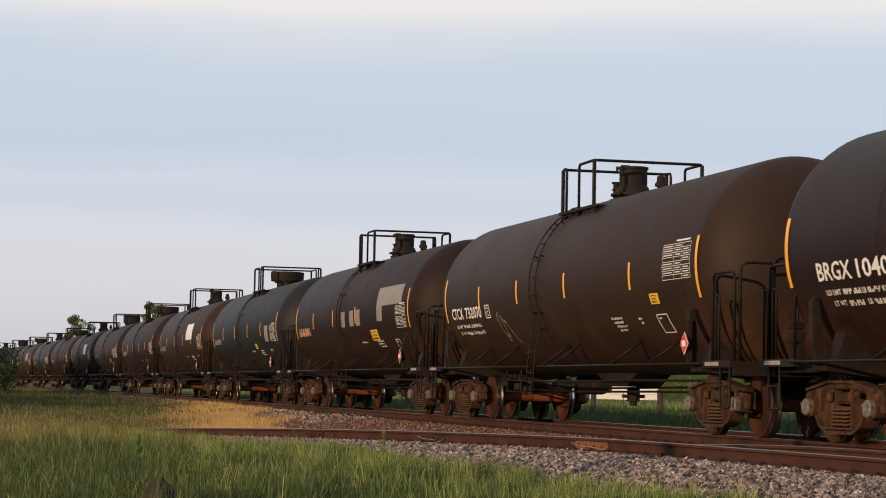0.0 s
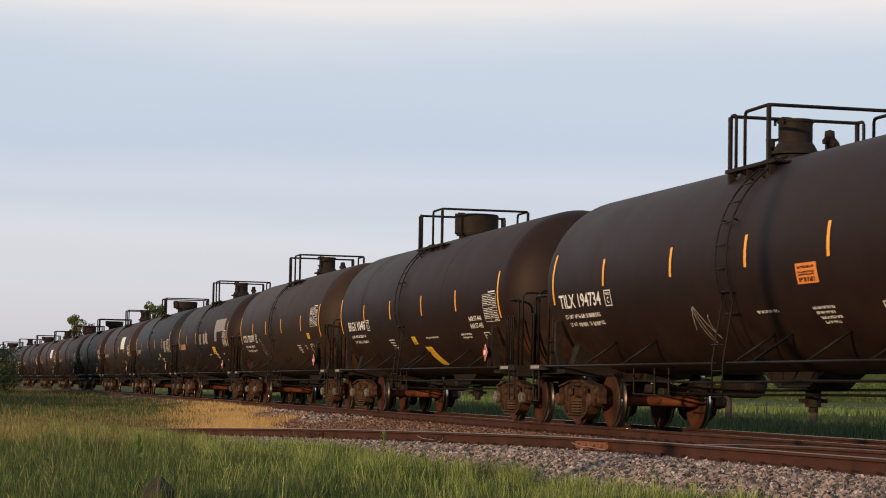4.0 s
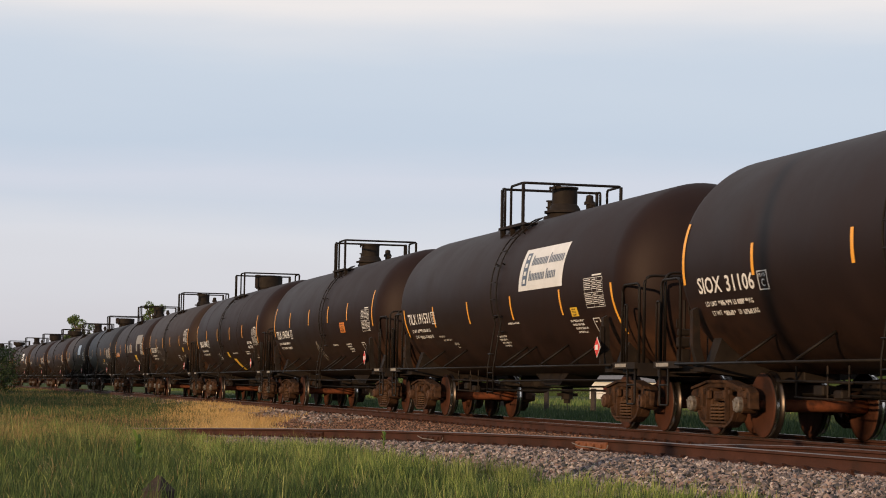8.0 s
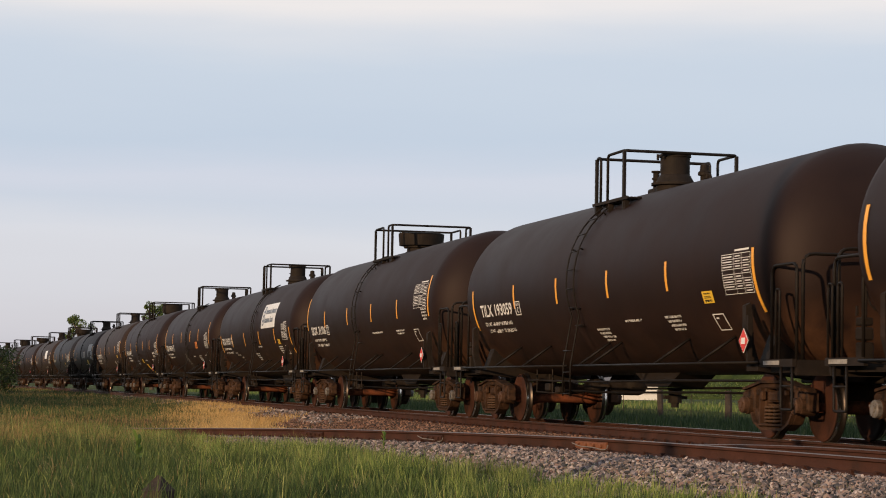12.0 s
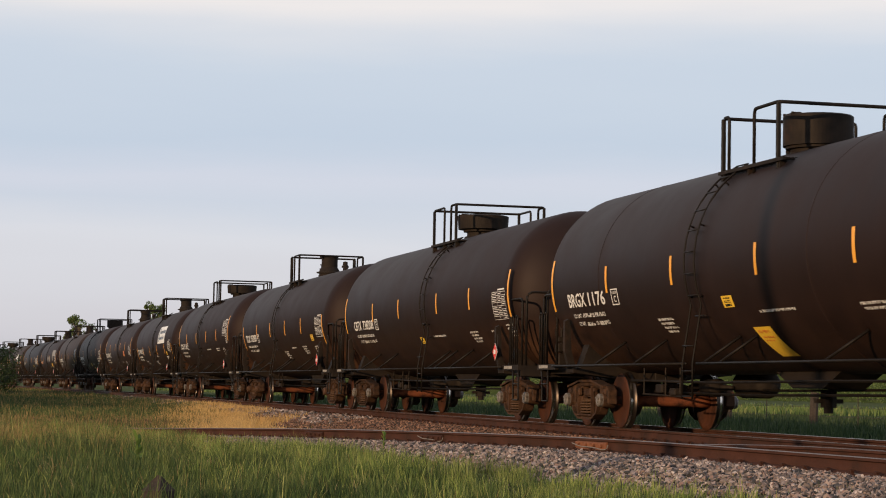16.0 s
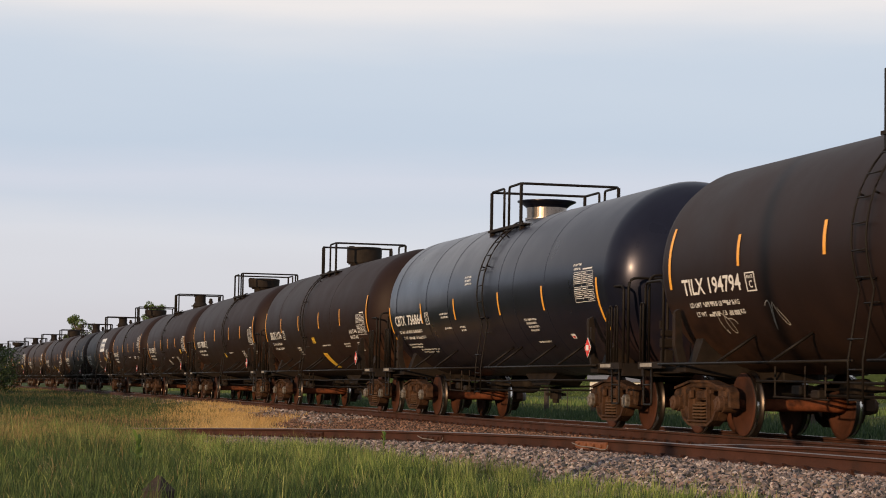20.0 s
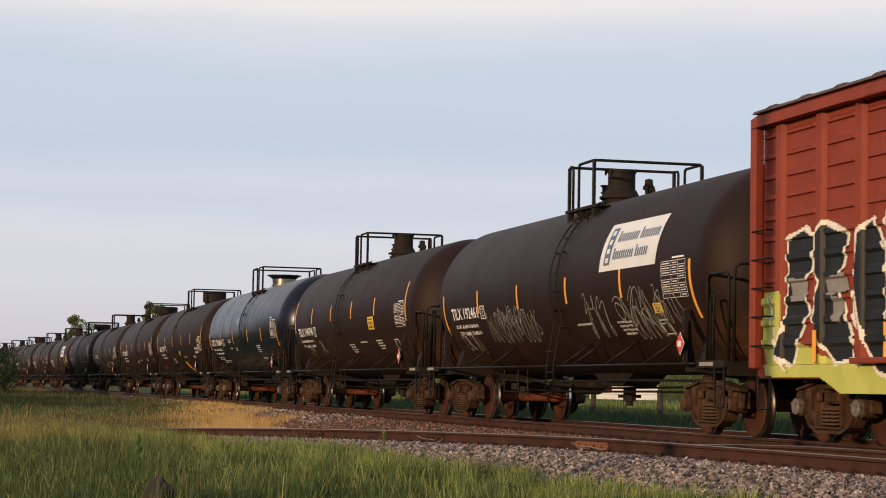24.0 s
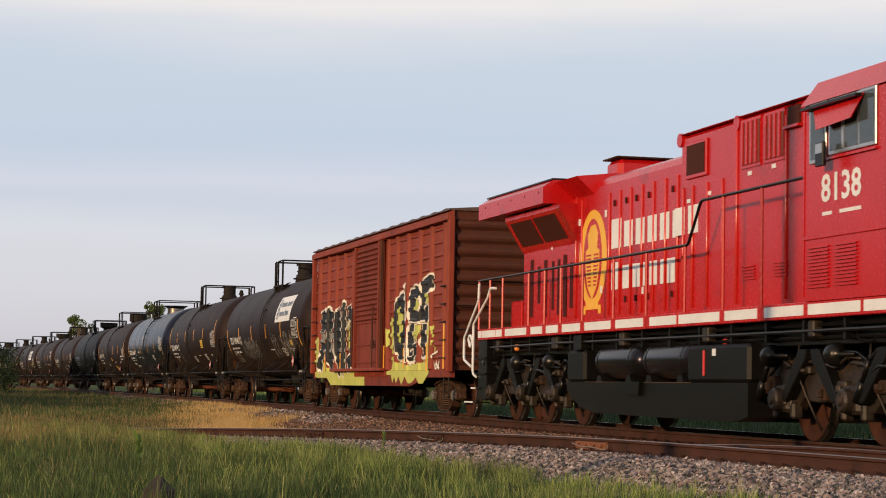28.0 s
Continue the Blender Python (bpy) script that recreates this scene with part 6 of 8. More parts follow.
for i in range(400):
    t = i / 399
    x, y = -560 + 520 * t, 75 + 225 * t ** 1.2
    belt.append((x, y, 3.6 + 2.2 * t + 1.4 * noise.noise(Vector((x * 0.08, y * 0.08, 2))) + 1.1 * noise.noise(Vector((x * 0.4, y * 0.4, 7)))))
wood_belt("backdrop", belt, 6.0, "low dark green belt of bushes on the horizon")


def far_woods():
    V, F = [], []
    xs = spaced(-220, 260, 120)
    # raised between x -66 and -8 to throw shade on the far verge
    tops = [8.6 + 6.8 * smooth01(-66, -54, x) * smooth01(-8, -20, x) + 1.6 * noise.noise(Vector((x * 0.06, 1, 0))) + 1.0 * noise.noise(Vector((x * 0.31, 5, 0))) for x in xs]
    for x, h in zip(xs, tops):
        y = -78 + 4 * noise.noise(Vector((x * 0.05, 9, 0)))
        V += [(x, y, -1.2), (x, y + 1.5, h * 0.6), (x, y - 0.5, h), (x, y - 6, h * 0.9), (x, y - 8, -1.2)]
    for i in range(len(xs) - 1):
        for k in range(4):
            F.append((5 * i + k, 5 * i + k + 1, 5 * i + k + 6, 5 * i + k + 5))
    me = bpy.data.meshes.new("backdrop")
    me.from_pydata(V, [], F)
    me.materials.append(M["woods"])
    tagged(new("backdrop", me), "unseen dark green belt of woods added behind the camera", "woods", kind="structure")


far_woods()


def unseen_grove():
    """Unseen belt of bushes and low trees across the verge, left of the view, added to darken reflections."""
    V, F = [], []
    ys = spaced(-6, -76, 70)
    for y in ys:
        h = (9.5 + 2.0 * noise.noise(Vector((3, y * 0.09, 0))) + 1.3 * noise.noise(Vector((5, y * 0.5, 0)))) * smooth01(-5, -14, y) + 0.2
        x = -118 + 2.5 * noise.noise(Vector((7, y * 0.1, 0)))
        V += [(x, y, -1.2), (x - 1.5, y, h * 0.6), (x - 3, y, h), (x - 8, y, h * 0.9), (x - 10, y, -1.2)]
    for i in range(len(ys) - 1):
        for k in range(4):
            F.append((5 * i + k, 5 * i + k + 1, 5 * i + k + 6, 5 * i + k + 5))
    me = bpy.data.meshes.new("backdrop")
    me.from_pydata(V, [], F)
    me.materials.append(M["woods"])
    tagged(new("backdrop", me), "unseen dark green belt of trees added left of the view", "woods", kind="structure")


unseen_grove()


# ---------------------------------------------------------------- boxcar (local x from its middle, 15.6 m long)
BX = 7.8
BOX_RIBS = [x - BX for x in (0.67, 1.91, 3.04, 4.11, 5.27, 9.35, 10.33, 11.47, 12.64, 13.71, 14.93)]
B_LO, B_HI = 1.0, 4.22


def rib_depth(x):
    """How far the side stands out at x: hat-shaped posts on the sheets."""
    for r in BOX_RIBS:
        d = abs(x - r)
        if d < 0.13:
            return 0.060 * min(1.0, (0.13 - d) / 0.05)
    return 0.0


def side_depth(x, z):
    """Relief of the near side: sill, posts and the pressed beads of the sheets."""
    if z < B_LO + 0.01:
        return 0.042
    r = rib_depth(x)
    if r == 0.0 and min(abs(x - q) for q in BOX_RIBS) > 0.14 and z > B_LO + 0.2:
        dz = (z - B_LO - 0.28 + 0.1375) % 0.275 - 0.1375
        r = 0.039 * min(1.0, max(0.0, (0.056 - abs(dz)) / 0.016))
    return r


def make_post():
    bm = bmesh.new()
    prism(bm, [(-0.13, 0.0), (-0.08, -0.060), (0.08, -0.060), (0.13, 0.0)], "z", B_LO + 0.02, B_HI - 0.04)
    return mesh_of(bm, "box_red", False, "side_post")


def make_emboss(w):
    bm = bmesh.new()
    prism(bm, [(-w / 2, -0.035), (-w / 2 + 0.05, 0.045), (w / 2 - 0.05, 0.045), (w / 2, -0.035)], "y", -0.038, 0.0)
    for v in bm.verts:
        if v.co.y < -0.03:
            v.co.z = v.co.z * 0.4 - 0.012
            v.co.x *= 0.94
    return mesh_of(bm, "box_red", False, "panel_bead")


def make_end_bead():
    bm = bmesh.new()
    prism(bm, [(0.0, -0.13), (0.07, -0.05), (0.085, 0.0), (0.07, 0.05), (0.0, 0.13)], "y", -1.38, 1.38)
    return mesh_of(bm, "box_end", False, "end_corrugation")


def inside(poly, X, Z):
    ok = np.zeros(X.shape, bool)
    n = len(poly)
    for i in range(n):
        (x1, z1), (x2, z2) = poly[i], poly[(i + 1) % n]
        c = ((z1 > Z) != (z2 > Z)) & (X < (x2 - x1) * (Z - z1) / (z2 - z1 + 1e-12) + x1)
        ok ^= c
    return ok


def paint_on_side(car, name, polys, material, lift, label, y_side, depth, cell=0.022, grow=0.0):
    """Sprayed shapes that follow the posts and sheets of a side."""
    index = {}
    for poly in polys:
        verts, faces = [], []
        xs, zs = [p[0] for p in poly], [p[1] for p in poly]
        gx = np.arange(min(xs) - grow - cell, max(xs) + grow + cell, cell)
        gz = np.arange(min(zs) - grow - cell, max(zs) + grow + cell, cell)
        X, Z = np.meshgrid(gx, gz, indexing="ij")
        ok = inside(poly, X, Z)
        if grow:
            k = int(round(grow / cell))
            big = ok.copy()
            for dx in range(-k, k + 1):
                for dz in range(-k, k + 1):
                    if dx * dx + dz * dz <= k * k:
                        big |= np.roll(np.roll(ok, dx, 0), dz, 1)
            ok = big
        for i, j in zip(*np.nonzero(ok)):
            key = (round(X[i, j] / cell), round(Z[i, j] / cell))
            if key in index:
                continue
            index[key] = True
            q = []
            for a, b in ((0, 0), (1, 0), (1, 1), (0, 1)):
                x, z = (key[0] + a) * cell, (key[1] + b) * cell
                q.append(len(verts))
                verts.append((x, -(y_side + depth(x, z) + lift), z))
            faces.append(q)
        if faces:
            me = bpy.data.meshes.new(name)
            me.from_pydata(verts, [], faces)
            me.materials.append(M[material])
            put(name, me, car, None, label)


# sprayed shapes on the near side: (x, z) outlines
GRAF_BLACK = [
    [(-6.9, 2.58), (-6.35, 2.7), (-6.13, 2.6), (-6.18, 2.2), (-6.43, 2.03), (-6.26, 1.66), (-6.52, 1.4), (-6.75, 1.0), (-7.23, 1.14), (-7.0, 1.45), (-6.89, 1.86), (-6.86, 2.22)],
    [(-5.78, 2.72), (-5.14, 2.56), (-5.24, 2.26), (-5.42, 2.0), (-5.18, 1.56), (-4.89, 1.08), (-5.43, 1.01), (-5.85, 1.26), (-6.13, 1.62), (-5.82, 2.01), (-6.06, 2.19), (-6.03, 2.59)],
    [(-4.78, 2.55), (-4.41, 2.67), (-4.15, 2.31), (-4.13, 1.59), (-3.96, 0.86), (-4.22, 0.9), (-4.57, 1.16), (-4.74, 1.55), (-4.89, 1.99)],
    [(-4.08, 2.78), (-3.6, 2.8), (-3.43, 2.12), (-3.51, 1.28), (-3.58, 0.84), (-3.81, 1.16), (-4.01, 1.97)],
    [(-3.36, 2.12), (-3.2, 2.62), (-2.85, 2.71), (-2.48, 2.55), (-2.27, 2.09), (-2.23, 1.6), (-2.33, 1.23), (-2.66, 1.02), (-3.07, 0.98), (-3.33, 1.32), (-3.15, 1.38), (-2.8, 1.42), (-2.77, 1.94), (-2.91, 2.36), (-3.19, 2.29)],
    [(2.53, 2.55), (2.8, 2.75), (3.15, 2.79), (3.38, 2.63), (3.48, 2.26), (3.53, 1.79), (3.49, 1.27), (2.98, 1.24), (2.6, 1.44), (2.47, 1.82), (2.44, 2.26)],
    [(3.86, 2.81), (4.32, 2.83), (4.41, 2.89), (4.88, 2.85), (4.96, 2.67), (4.81, 2.6), (4.43, 2.62), (4.34, 2.34), (4.91, 2.3), (4.96, 2.49), (5.33, 2.48), (5.34, 2.29), (5.58, 2.4), (5.79, 2.42), (5.89, 2.11), (5.51, 2.02), (5.45, 2.09), (4.33, 2.08), (3.91, 2.11), (3.8, 2.22)],
    [(4.94, 2.86), (5.06, 2.98), (5.6, 3.07), (6.05, 3.05), (6.13, 2.8), (5.8, 2.73), (5.46, 2.71), (5.33, 2.48), (4.96, 2.49)],
    [(3.82, 2.0), (4.29, 2.06), (4.22, 1.78), (4.33, 1.53), (4.76, 1.69), (4.55, 1.31), (4.38, 1.21), (3.83, 1.18), (3.76, 1.64)],
    [(5.12, 2.0), (5.48, 2.01), (5.54, 1.3), (5.25, 1.27), (5.2, 1.48), (4.95, 1.62), (5.06, 1.83)],
]
GRAF_YELLOW = [
    [(-7.69, 1.96), (-7.06, 1.94), (-7.04, 1.56), (-6.6, 1.3), (-5.6, 1.05), (-3.6, 0.95), (-2.2, 1.1), (-1.96, 1.5), (-1.7, 1.55), (-1.72, 1.2), (-2.1, 1.02), (-1.49, 0.95), (-0.9, 0.86), (-0.86, 0.64), (-5.29, 0.64), (-5.84, 0.82), (-7.54, 0.84), (-7.74, 1.36)],
    [(2.22, 1.4), (2.0, 1.03), (1.6, 0.97), (1.6, 0.90), (2.12, 0.9), (2.3, 0.70), (2.47, 0.86), (2.68, 0.70), (2.9, 0.86), (3.24, 0.67), (3.55, 0.86), (3.9, 0.70), (4.27, 0.72), (4.66, 0.84), (4.95, 0.70), (5.33, 0.70), (5.87, 0.93), (5.9, 2.06), (5.58, 2.04), (5.5, 1.19), (3.85, 1.12), (2.56, 1.2)],
    [(1.9, 2.25), (2.15, 2.2), (2.3, 1.89), (2.3, 1.31), (2.05, 1.4), (1.98, 1.74)],
    [(1.5, 2.0), (1.75, 1.98), (1.8, 1.6), (1.6, 1.55)],
    [(5.96, 1.95), (6.15, 1.98), (6.2, 1.74), (6.02, 1.70)],
    [(5.98, 1.64), (6.1, 1.63), (6.07, 1.52), (5.99, 1.53)],
    [(6.21, 1.54), (6.33, 1.5), (6.3, 1.37), (6.23, 1.39)],
]
GRAF_INNER = [
    [(2.68, 2.44), (2.89, 2.48), (2.99, 2.32), (3.2, 2.27), (3.19, 1.94), (3.02, 1.8), (2.94, 1.6), (2.73, 1.66), (2.79, 1.96), (2.63, 2.18)],
    [(4.43, 2.6), (4.81, 2.59), (4.93, 2.48), (4.85, 2.34), (4.37, 2.36)],
    [(4.36, 2.02), (4.99, 2.0), (4.9, 1.76), (4.7, 1.66), (4.48, 1.66), (4.31, 1.77)],
    [(5.38, 2.67), (5.71, 2.67), (5.79, 2.49), (5.46, 2.44)],
    [(-3.12, 2.2), (-2.98, 2.28), (-2.9, 1.57), (-3.08, 1.53)],
]
GRAF_GREY = [
    [(-6.85, 2.1), (-6.29, 2.07), (-6.31, 1.8), (-6.72, 1.78)],
    [(-5.76, 2.05), (-5.17, 2.11), (-5.07, 1.88), (-5.66, 1.83)],
    [(-5.54, 1.83), (-5.2, 1.78), (-5.27, 1.47), (-5.52, 1.52)],
]
GRAF_WHITE = [
    [(3.25, 3.0), (3.55, 2.99), (3.72, 2.13), (3.6, 2.11), (3.48, 2.37), (3.39, 2.59)],
    [(-4.96, 1.9), (-4.86, 1.81), (-4.74, 1.38), (-4.97, 1.56)],
    [(3.53, 1.65), (3.64, 1.61), (3.76, 1.14), (3.55, 1.16)],
    [(6.05, 1.34), (6.59, 1.42), (6.55, 1.37), (6.21, 1.31), (6.25, 1.26), (6.11, 1.26)],
    [(6.21, 1.21), (6.36, 1.09), (6.47, 1.2), (6.6, 1.1), (6.75, 1.25), (6.7, 1.09), (6.56, 1.04), (6.42, 1.1), (6.34, 1.02)],
    [(6.3, 1.02), (6.76, 1.06), (6.73, 0.98), (6.61, 1.02), (6.36, 0.98)],
    [(3.91, 1.43), (4.29, 1.49), (4.3, 1.28), (3.92, 1.27), (3.94, 1.3), (4.22, 1.31), (4.22, 1.45), (3.96, 1.39)],
    [(-7.5, 1.9), (-7.46, 1.9), (-7.2, 1.1), (-6.85, 0.9), (-6.88, 0.87), (-7.26, 1.08)],
    [(-5.0, 1.35), (-4.95, 1.35), (-4.75, 0.95), (-4.8, 0.92)],
]


def boxcar(s0):
    car = new("boxcar")
    tagged(car, "red-brown ribbed steel boxcar with sprayed graffiti and yellow stripes", "boxcar")
    Y = 1.44
    bm = bmesh.new()
    prism(bm, [(-Y, B_LO), (Y, B_LO), (Y, B_HI), (0.0, B_HI + 0.12), (-Y, B_HI)], "x", -BX + 0.06, BX - 0.06)
    part("body", bm, "box_red", car, "red-brown sheet steel body")
    for r in BOX_RIBS:
        put("side_post", shared("box_post", make_post), car, pose(r, -Y, 0))
        put("side_post", shared("box_post", make_post), car, pose(r, Y, 0, 0, 0, 180))
    spans = list(zip(BOX_RIBS, BOX_RIBS[1:])) + [(-BX - 0.05, BOX_RIBS[0]), (BOX_RIBS[-1], BX + 0.05)]
    for a, b in spans:
        if b - a > 3:
            continue
        w = round(b - a - 0.34, 2)
        for i in range(11):
            put("panel_bead", shared(("emb", w), lambda: make_emboss(w)), car, pose((a + b) / 2, -Y, B_LO + 0.28 + 0.275 * i))
    # corner posts, eave and sill
    for sx in (-1, 1):
        for sy in (-1, 1):
            bm = bmesh.new()
            box(bm, sx * BX - 0.09, sx * BX + 0.09, sy * 1.50 - 0.08, sy * 1.50 + 0.05, B_LO - 0.05, B_HI, 0.015)
            part("corner_post", bm, "box_red", car)
        for i in range(11):
            put("end_corrugation", shared("end_bead", make_end_bead), car, pose(sx * (BX - 0.06), 0, B_LO + 0.22 + 0.285 * i, 0, 0, 0 if sx > 0 else 180))
    for sy in (-1, 1):
        bm = bmesh.new()
        prism(bm, [(sy * 1.46, B_HI - 0.06), (sy * 1.60, B_HI - 0.06), (sy * 1.60, B_HI + 0.06), (sy * 1.50, B_HI + 0.13), (sy * 1.46, B_HI + 0.13)], "x", -BX - 0.03, BX + 0.06)
        part("eave", bm, "box_red", car)
        bm = bmesh.new()
        y0, y1 = sorted((sy * 1.38, sy * 1.48))
        prism(bm, [(-BX, 0.82), (-5.75, 0.82), (-5.3, 0.64), (4.1, 0.64), (5.7, 0.84), (BX, 0.84), (BX, B_LO - 0.002), (-BX, B_LO - 0.002)], "y", y0, y1)
        part("side_sill", bm, "box_door", car)
    for sx in (-1, 1):      # gable plates under the roof
        bm = bmesh.new()
        a0, a1 = sorted((sx * (BX - 0.055), sx * (BX + 0.0)))
        prism(bm, [(-1.44, B_HI - 0.06), (1.44, B_HI - 0.06), (1.44, B_HI + 0.128), (0, B_HI + 0.128), (-1.44, B_HI + 0.128)], "x", a0, a1)
        part("gable_plate", bm, "box_end", car)
        bm = bmesh.new()
        a0, a1 = sorted((sx * (BX - 0.059), sx * (BX - 0.052)))
        box(bm, a0, a1, -1.435, 1.435, B_LO, B_HI - 0.061)
        part("end_sheet", bm, "box_end", car, "dark brown corrugated end wall")
    # roof with raised cross seams
    bm = bmesh.new()
    prism(bm, [(-1.585, B_HI + 0.131), (1.585, B_HI + 0.131), (1.56, B_HI + 0.17), (0, B_HI + 0.29), (-1.56, B_HI + 0.17)], "x", -BX - 0.02, BX + 0.05)
    part("roof", bm, "box_roof", car, "dark weathered ribbed roof")
    for i in range(15):
        x = -BX + 0.5 + i * 1.04
        bm = bmesh.new()
        for sy in (-1, 1):
            prism(bm, [(sy * 1.57, B_HI + 0.165), (0, B_HI + 0.285), (0, B_HI + 0.325), (sy * 1.52, B_HI + 0.205)], "x", x - 0.10, x + 0.10)
        part("roof_seam", bm, "box_roof", car)
    # sliding door, its rails and locking gear
    d0, d1 = 6.0 - BX, 8.95 - BX
    bm = bmesh.new()
    box(bm, d0, d1, -1.545, -1.46, 1.06, 4.14, 0.01)
    door = part("door", bm, "box_door", car, "ribbed red-brown sliding door")
    for i in range(15):
        z = 2.28 + 0.122 * i
        bm = bmesh.new()
        prism(bm, [(-1.545, z - 0.045), (-1.60, z - 0.012), (-1.60, z + 0.012), (-1.545, z + 0.045)], "x", d0 + 0.14, d1 - 0.14)
        part("door_bead", bm, "box_door", door)
    for x in (d0 + 0.06, d1 - 0.06, d1 + 0.2):
        bm = bmesh.new()
        box(bm, x - 0.05, x + 0.05, -1.62, -1.54, 1.05, 4.16, 0.012)
        part("door_edge", bm, "box_end" if x > d1 else "box_door", door)
    for z in (1.22, 1.65, 2.2, 3.05):
        bm = bmesh.new()
        box(bm, d0 + 0.12, d1 - 0.12, -1.575, -1.545, z - 0.02, z + 0.02)
        part("door_seam", bm, "box_door", door)
    for x, nm in ((d0 + 0.02, "lock_bar"), (d1 - 0.5, "lock_bar")):
        bm = bmesh.new()
        pipe(bm, [(x, -1.64, 1.1), (x, -1.64, 2.6)], 0.02)
        box(bm, x - 0.06, x + 0.06, -1.67, -1.60, 1.55, 1.75, 0.01)
        part(nm, bm, "box_end", door)
    for z, nm in ((1.03, "lower_track"), (4.17, "upper_track")):
        bm = bmesh.new()
        box(bm, d0 - 2.9, d1 + 0.4, -1.64, -1.49, z - 0.035, z + 0.035, 0.01)
        part("door_track", bm, "box_red", car)
    for i in range(14):
        bm = bmesh.new()
        x = d0 - 0.1 + 0.27 * i
        box(bm, x - 0.03, x + 0.03, -1.53, -1.481, 0.86, 0.99)
        part("track_bracket", bm, "box_red", car)
    # grab irons and end ladder
    for x in (-BX + 0.28, BX - 0.30):
        for i in range(5):
            bm = bmesh.new()
            z = 1.25 + 0.38 * i
            pipe(bm, [(x - 0.24, -1.50, z), (x - 0.24, -1.60, z), (x + 0.24, -1.60, z), (x + 0.24, -1.50, z)], 0.013, 5)
            part("grab_iron", bm, "pipe", car)
    for z in (1.30, 1.85, 2.35, 2.85):
        bm = bmesh.new()
        pipe(bm, [(BX + 0.04, -1.40, z), (BX + 0.14, -1.40, z), (BX + 0.14, -0.75, z), (BX + 0.04, -0.75, z)], 0.013, 5)
        part("grab_iron", bm, "pipe", car)
    # yellow stripes
    for lx, z0, z1, dx in ((0.02, 1.02, 1.66, 0), (1.91, 1.02, 1.42, 0), (3.75, 1.05, 1.48, 0), (9.25, 1.05, 1.60, 0), (11.2, 1.05, 1.62, 0), (13.45, 0.98, 1.60, 0), (15.32, 1.02, 1.98, 0)):
        x = lx - BX
        y = 1.56 if lx < 0.5 or lx > 15 else 1.475 + rib_depth(x)
        bm = bmesh.new()
        box(bm, x - 0.05, x + 0.05, -y - 0.012, -y - 0.004, z0, z1)
        part("reflective_stripe", bm, "stripe", car, "yellow reflective stripe")
    # graffiti, one layer of paint over another
    for polys, mat, lift, grow, text in ((GRAF_YELLOW, "spray_yellow", 0.004, 0.0, "pale yellow sprayed background"), (GRAF_BLACK, "spray_white", 0.007, 0.075, "white sprayed letter outline"),
                                         (GRAF_BLACK, "spray_black", 0.012, 0.0, "black sprayed block letter"), (GRAF_GREY, "patch_grey", 0.016, 0.0, "blurred grey sprayed patch"), (GRAF_WHITE, "spray_white", 0.020, 0.0, "white sprayed stroke"), (GRAF_INNER, "spray_yellow", 0.016, 0.0, "pale yellow sprayed gap")):
        paint_on_side(car, "sprayed_mark", polys, mat, lift, text, Y, side_depth, grow=grow)
    # underframe
    bm = bmesh.new()
    box(bm, -7.3, 7.3, -0.28, 0.28, 0.72, 0.98, 0.01)
    part("centre_sill", bm, "frame_black", car)
    for x in (-4.2, -2, 0, 2, 4.2):
        bm = bmesh.new()
        prism(bm, [(-1.40, 0.85), (-0.3, 0.62), (0.3, 0.62), (1.40, 0.85), (1.40, 0.95), (-1.40, 0.95)], "x", x - 0.05, x + 0.05)
        part("cross_bearer", bm, "frame_black", car)
    for kind, nm, x in (("reservoir", "air_reservoir", 1.2), ("brake_cylinder", "brake_cylinder", -1.2), ("lever_rack", "brake_lever_rack", 2.8)):
        put(nm, shared(("bottom", kind), lambda: make_bottom(kind)), car, pose(x, -0.3, -0.12))
    for m in (Matrix.Identity(4), flip(Matrix.Identity(4))):
        put("coupler", shared("coupler", make_coupler), car, m @ pose(7.5, 0, 0))
        put("brake_hose", shared("hose", make_hose), car, m @ pose(7.5, 0.35, 0))
    for sx in (-1, 1):
        bm = bmesh.new()
        x = sx * (BX - 0.25)
        pipe(bm, rounded([(x - 0.2, -1.50, 0.85), (x - 0.2, -1.50, 0.42), (x + 0.2, -1.50, 0.42), (x + 0.2, -1.50, 0.85)], 0.03), 0.016)
        part("stirrup_step", bm, "pipe", car)
    truck(car, 1.55 - BX)
    truck(car, 13.95 - BX)
    TRAIN.append((car, s0, 6.2))
    return car


# ---------------------------------------------------------------- locomotive (local x from 9.8 m ahead of its rear deck end)
LX = 9.8


def make_loco_wheel():
    bm = bmesh.new()
    revolve(bm, [(-0.065, 0.14), (-0.065, 0.42), (-0.08, 0.45), (-0.08, 0.52), (-0.07, 0.531), (-0.045, 0.532), (-0.010, 0.5335), (0.040, 0.535), (0.048, 0.56), (0.066, 0.56), (0.07, 0.47), (0.03, 0.43), (0.02, 0.14)], "y", 44)
    for f in bm.faces:
        c = f.calc_center_median()
        if math.hypot(c.x, c.z) > 0.528:
            f.material_index = 2 if -0.045 < c.y < -0.01 else 1
    return mesh_of(bm, ["wheel", "tread", "flange"], True, "wheel")


def make_shock():
    bm = bmesh.new()
    pipe(bm, [(-0.16, 0, 0.62), (0.0, 0, 0.86)], 0.055, 10)
    pipe(bm, [(0.0, 0, 0.86), (0.17, 0, 1.12)], 0.035, 8)
    return mesh_of(bm, "loco_black", True, "damper")


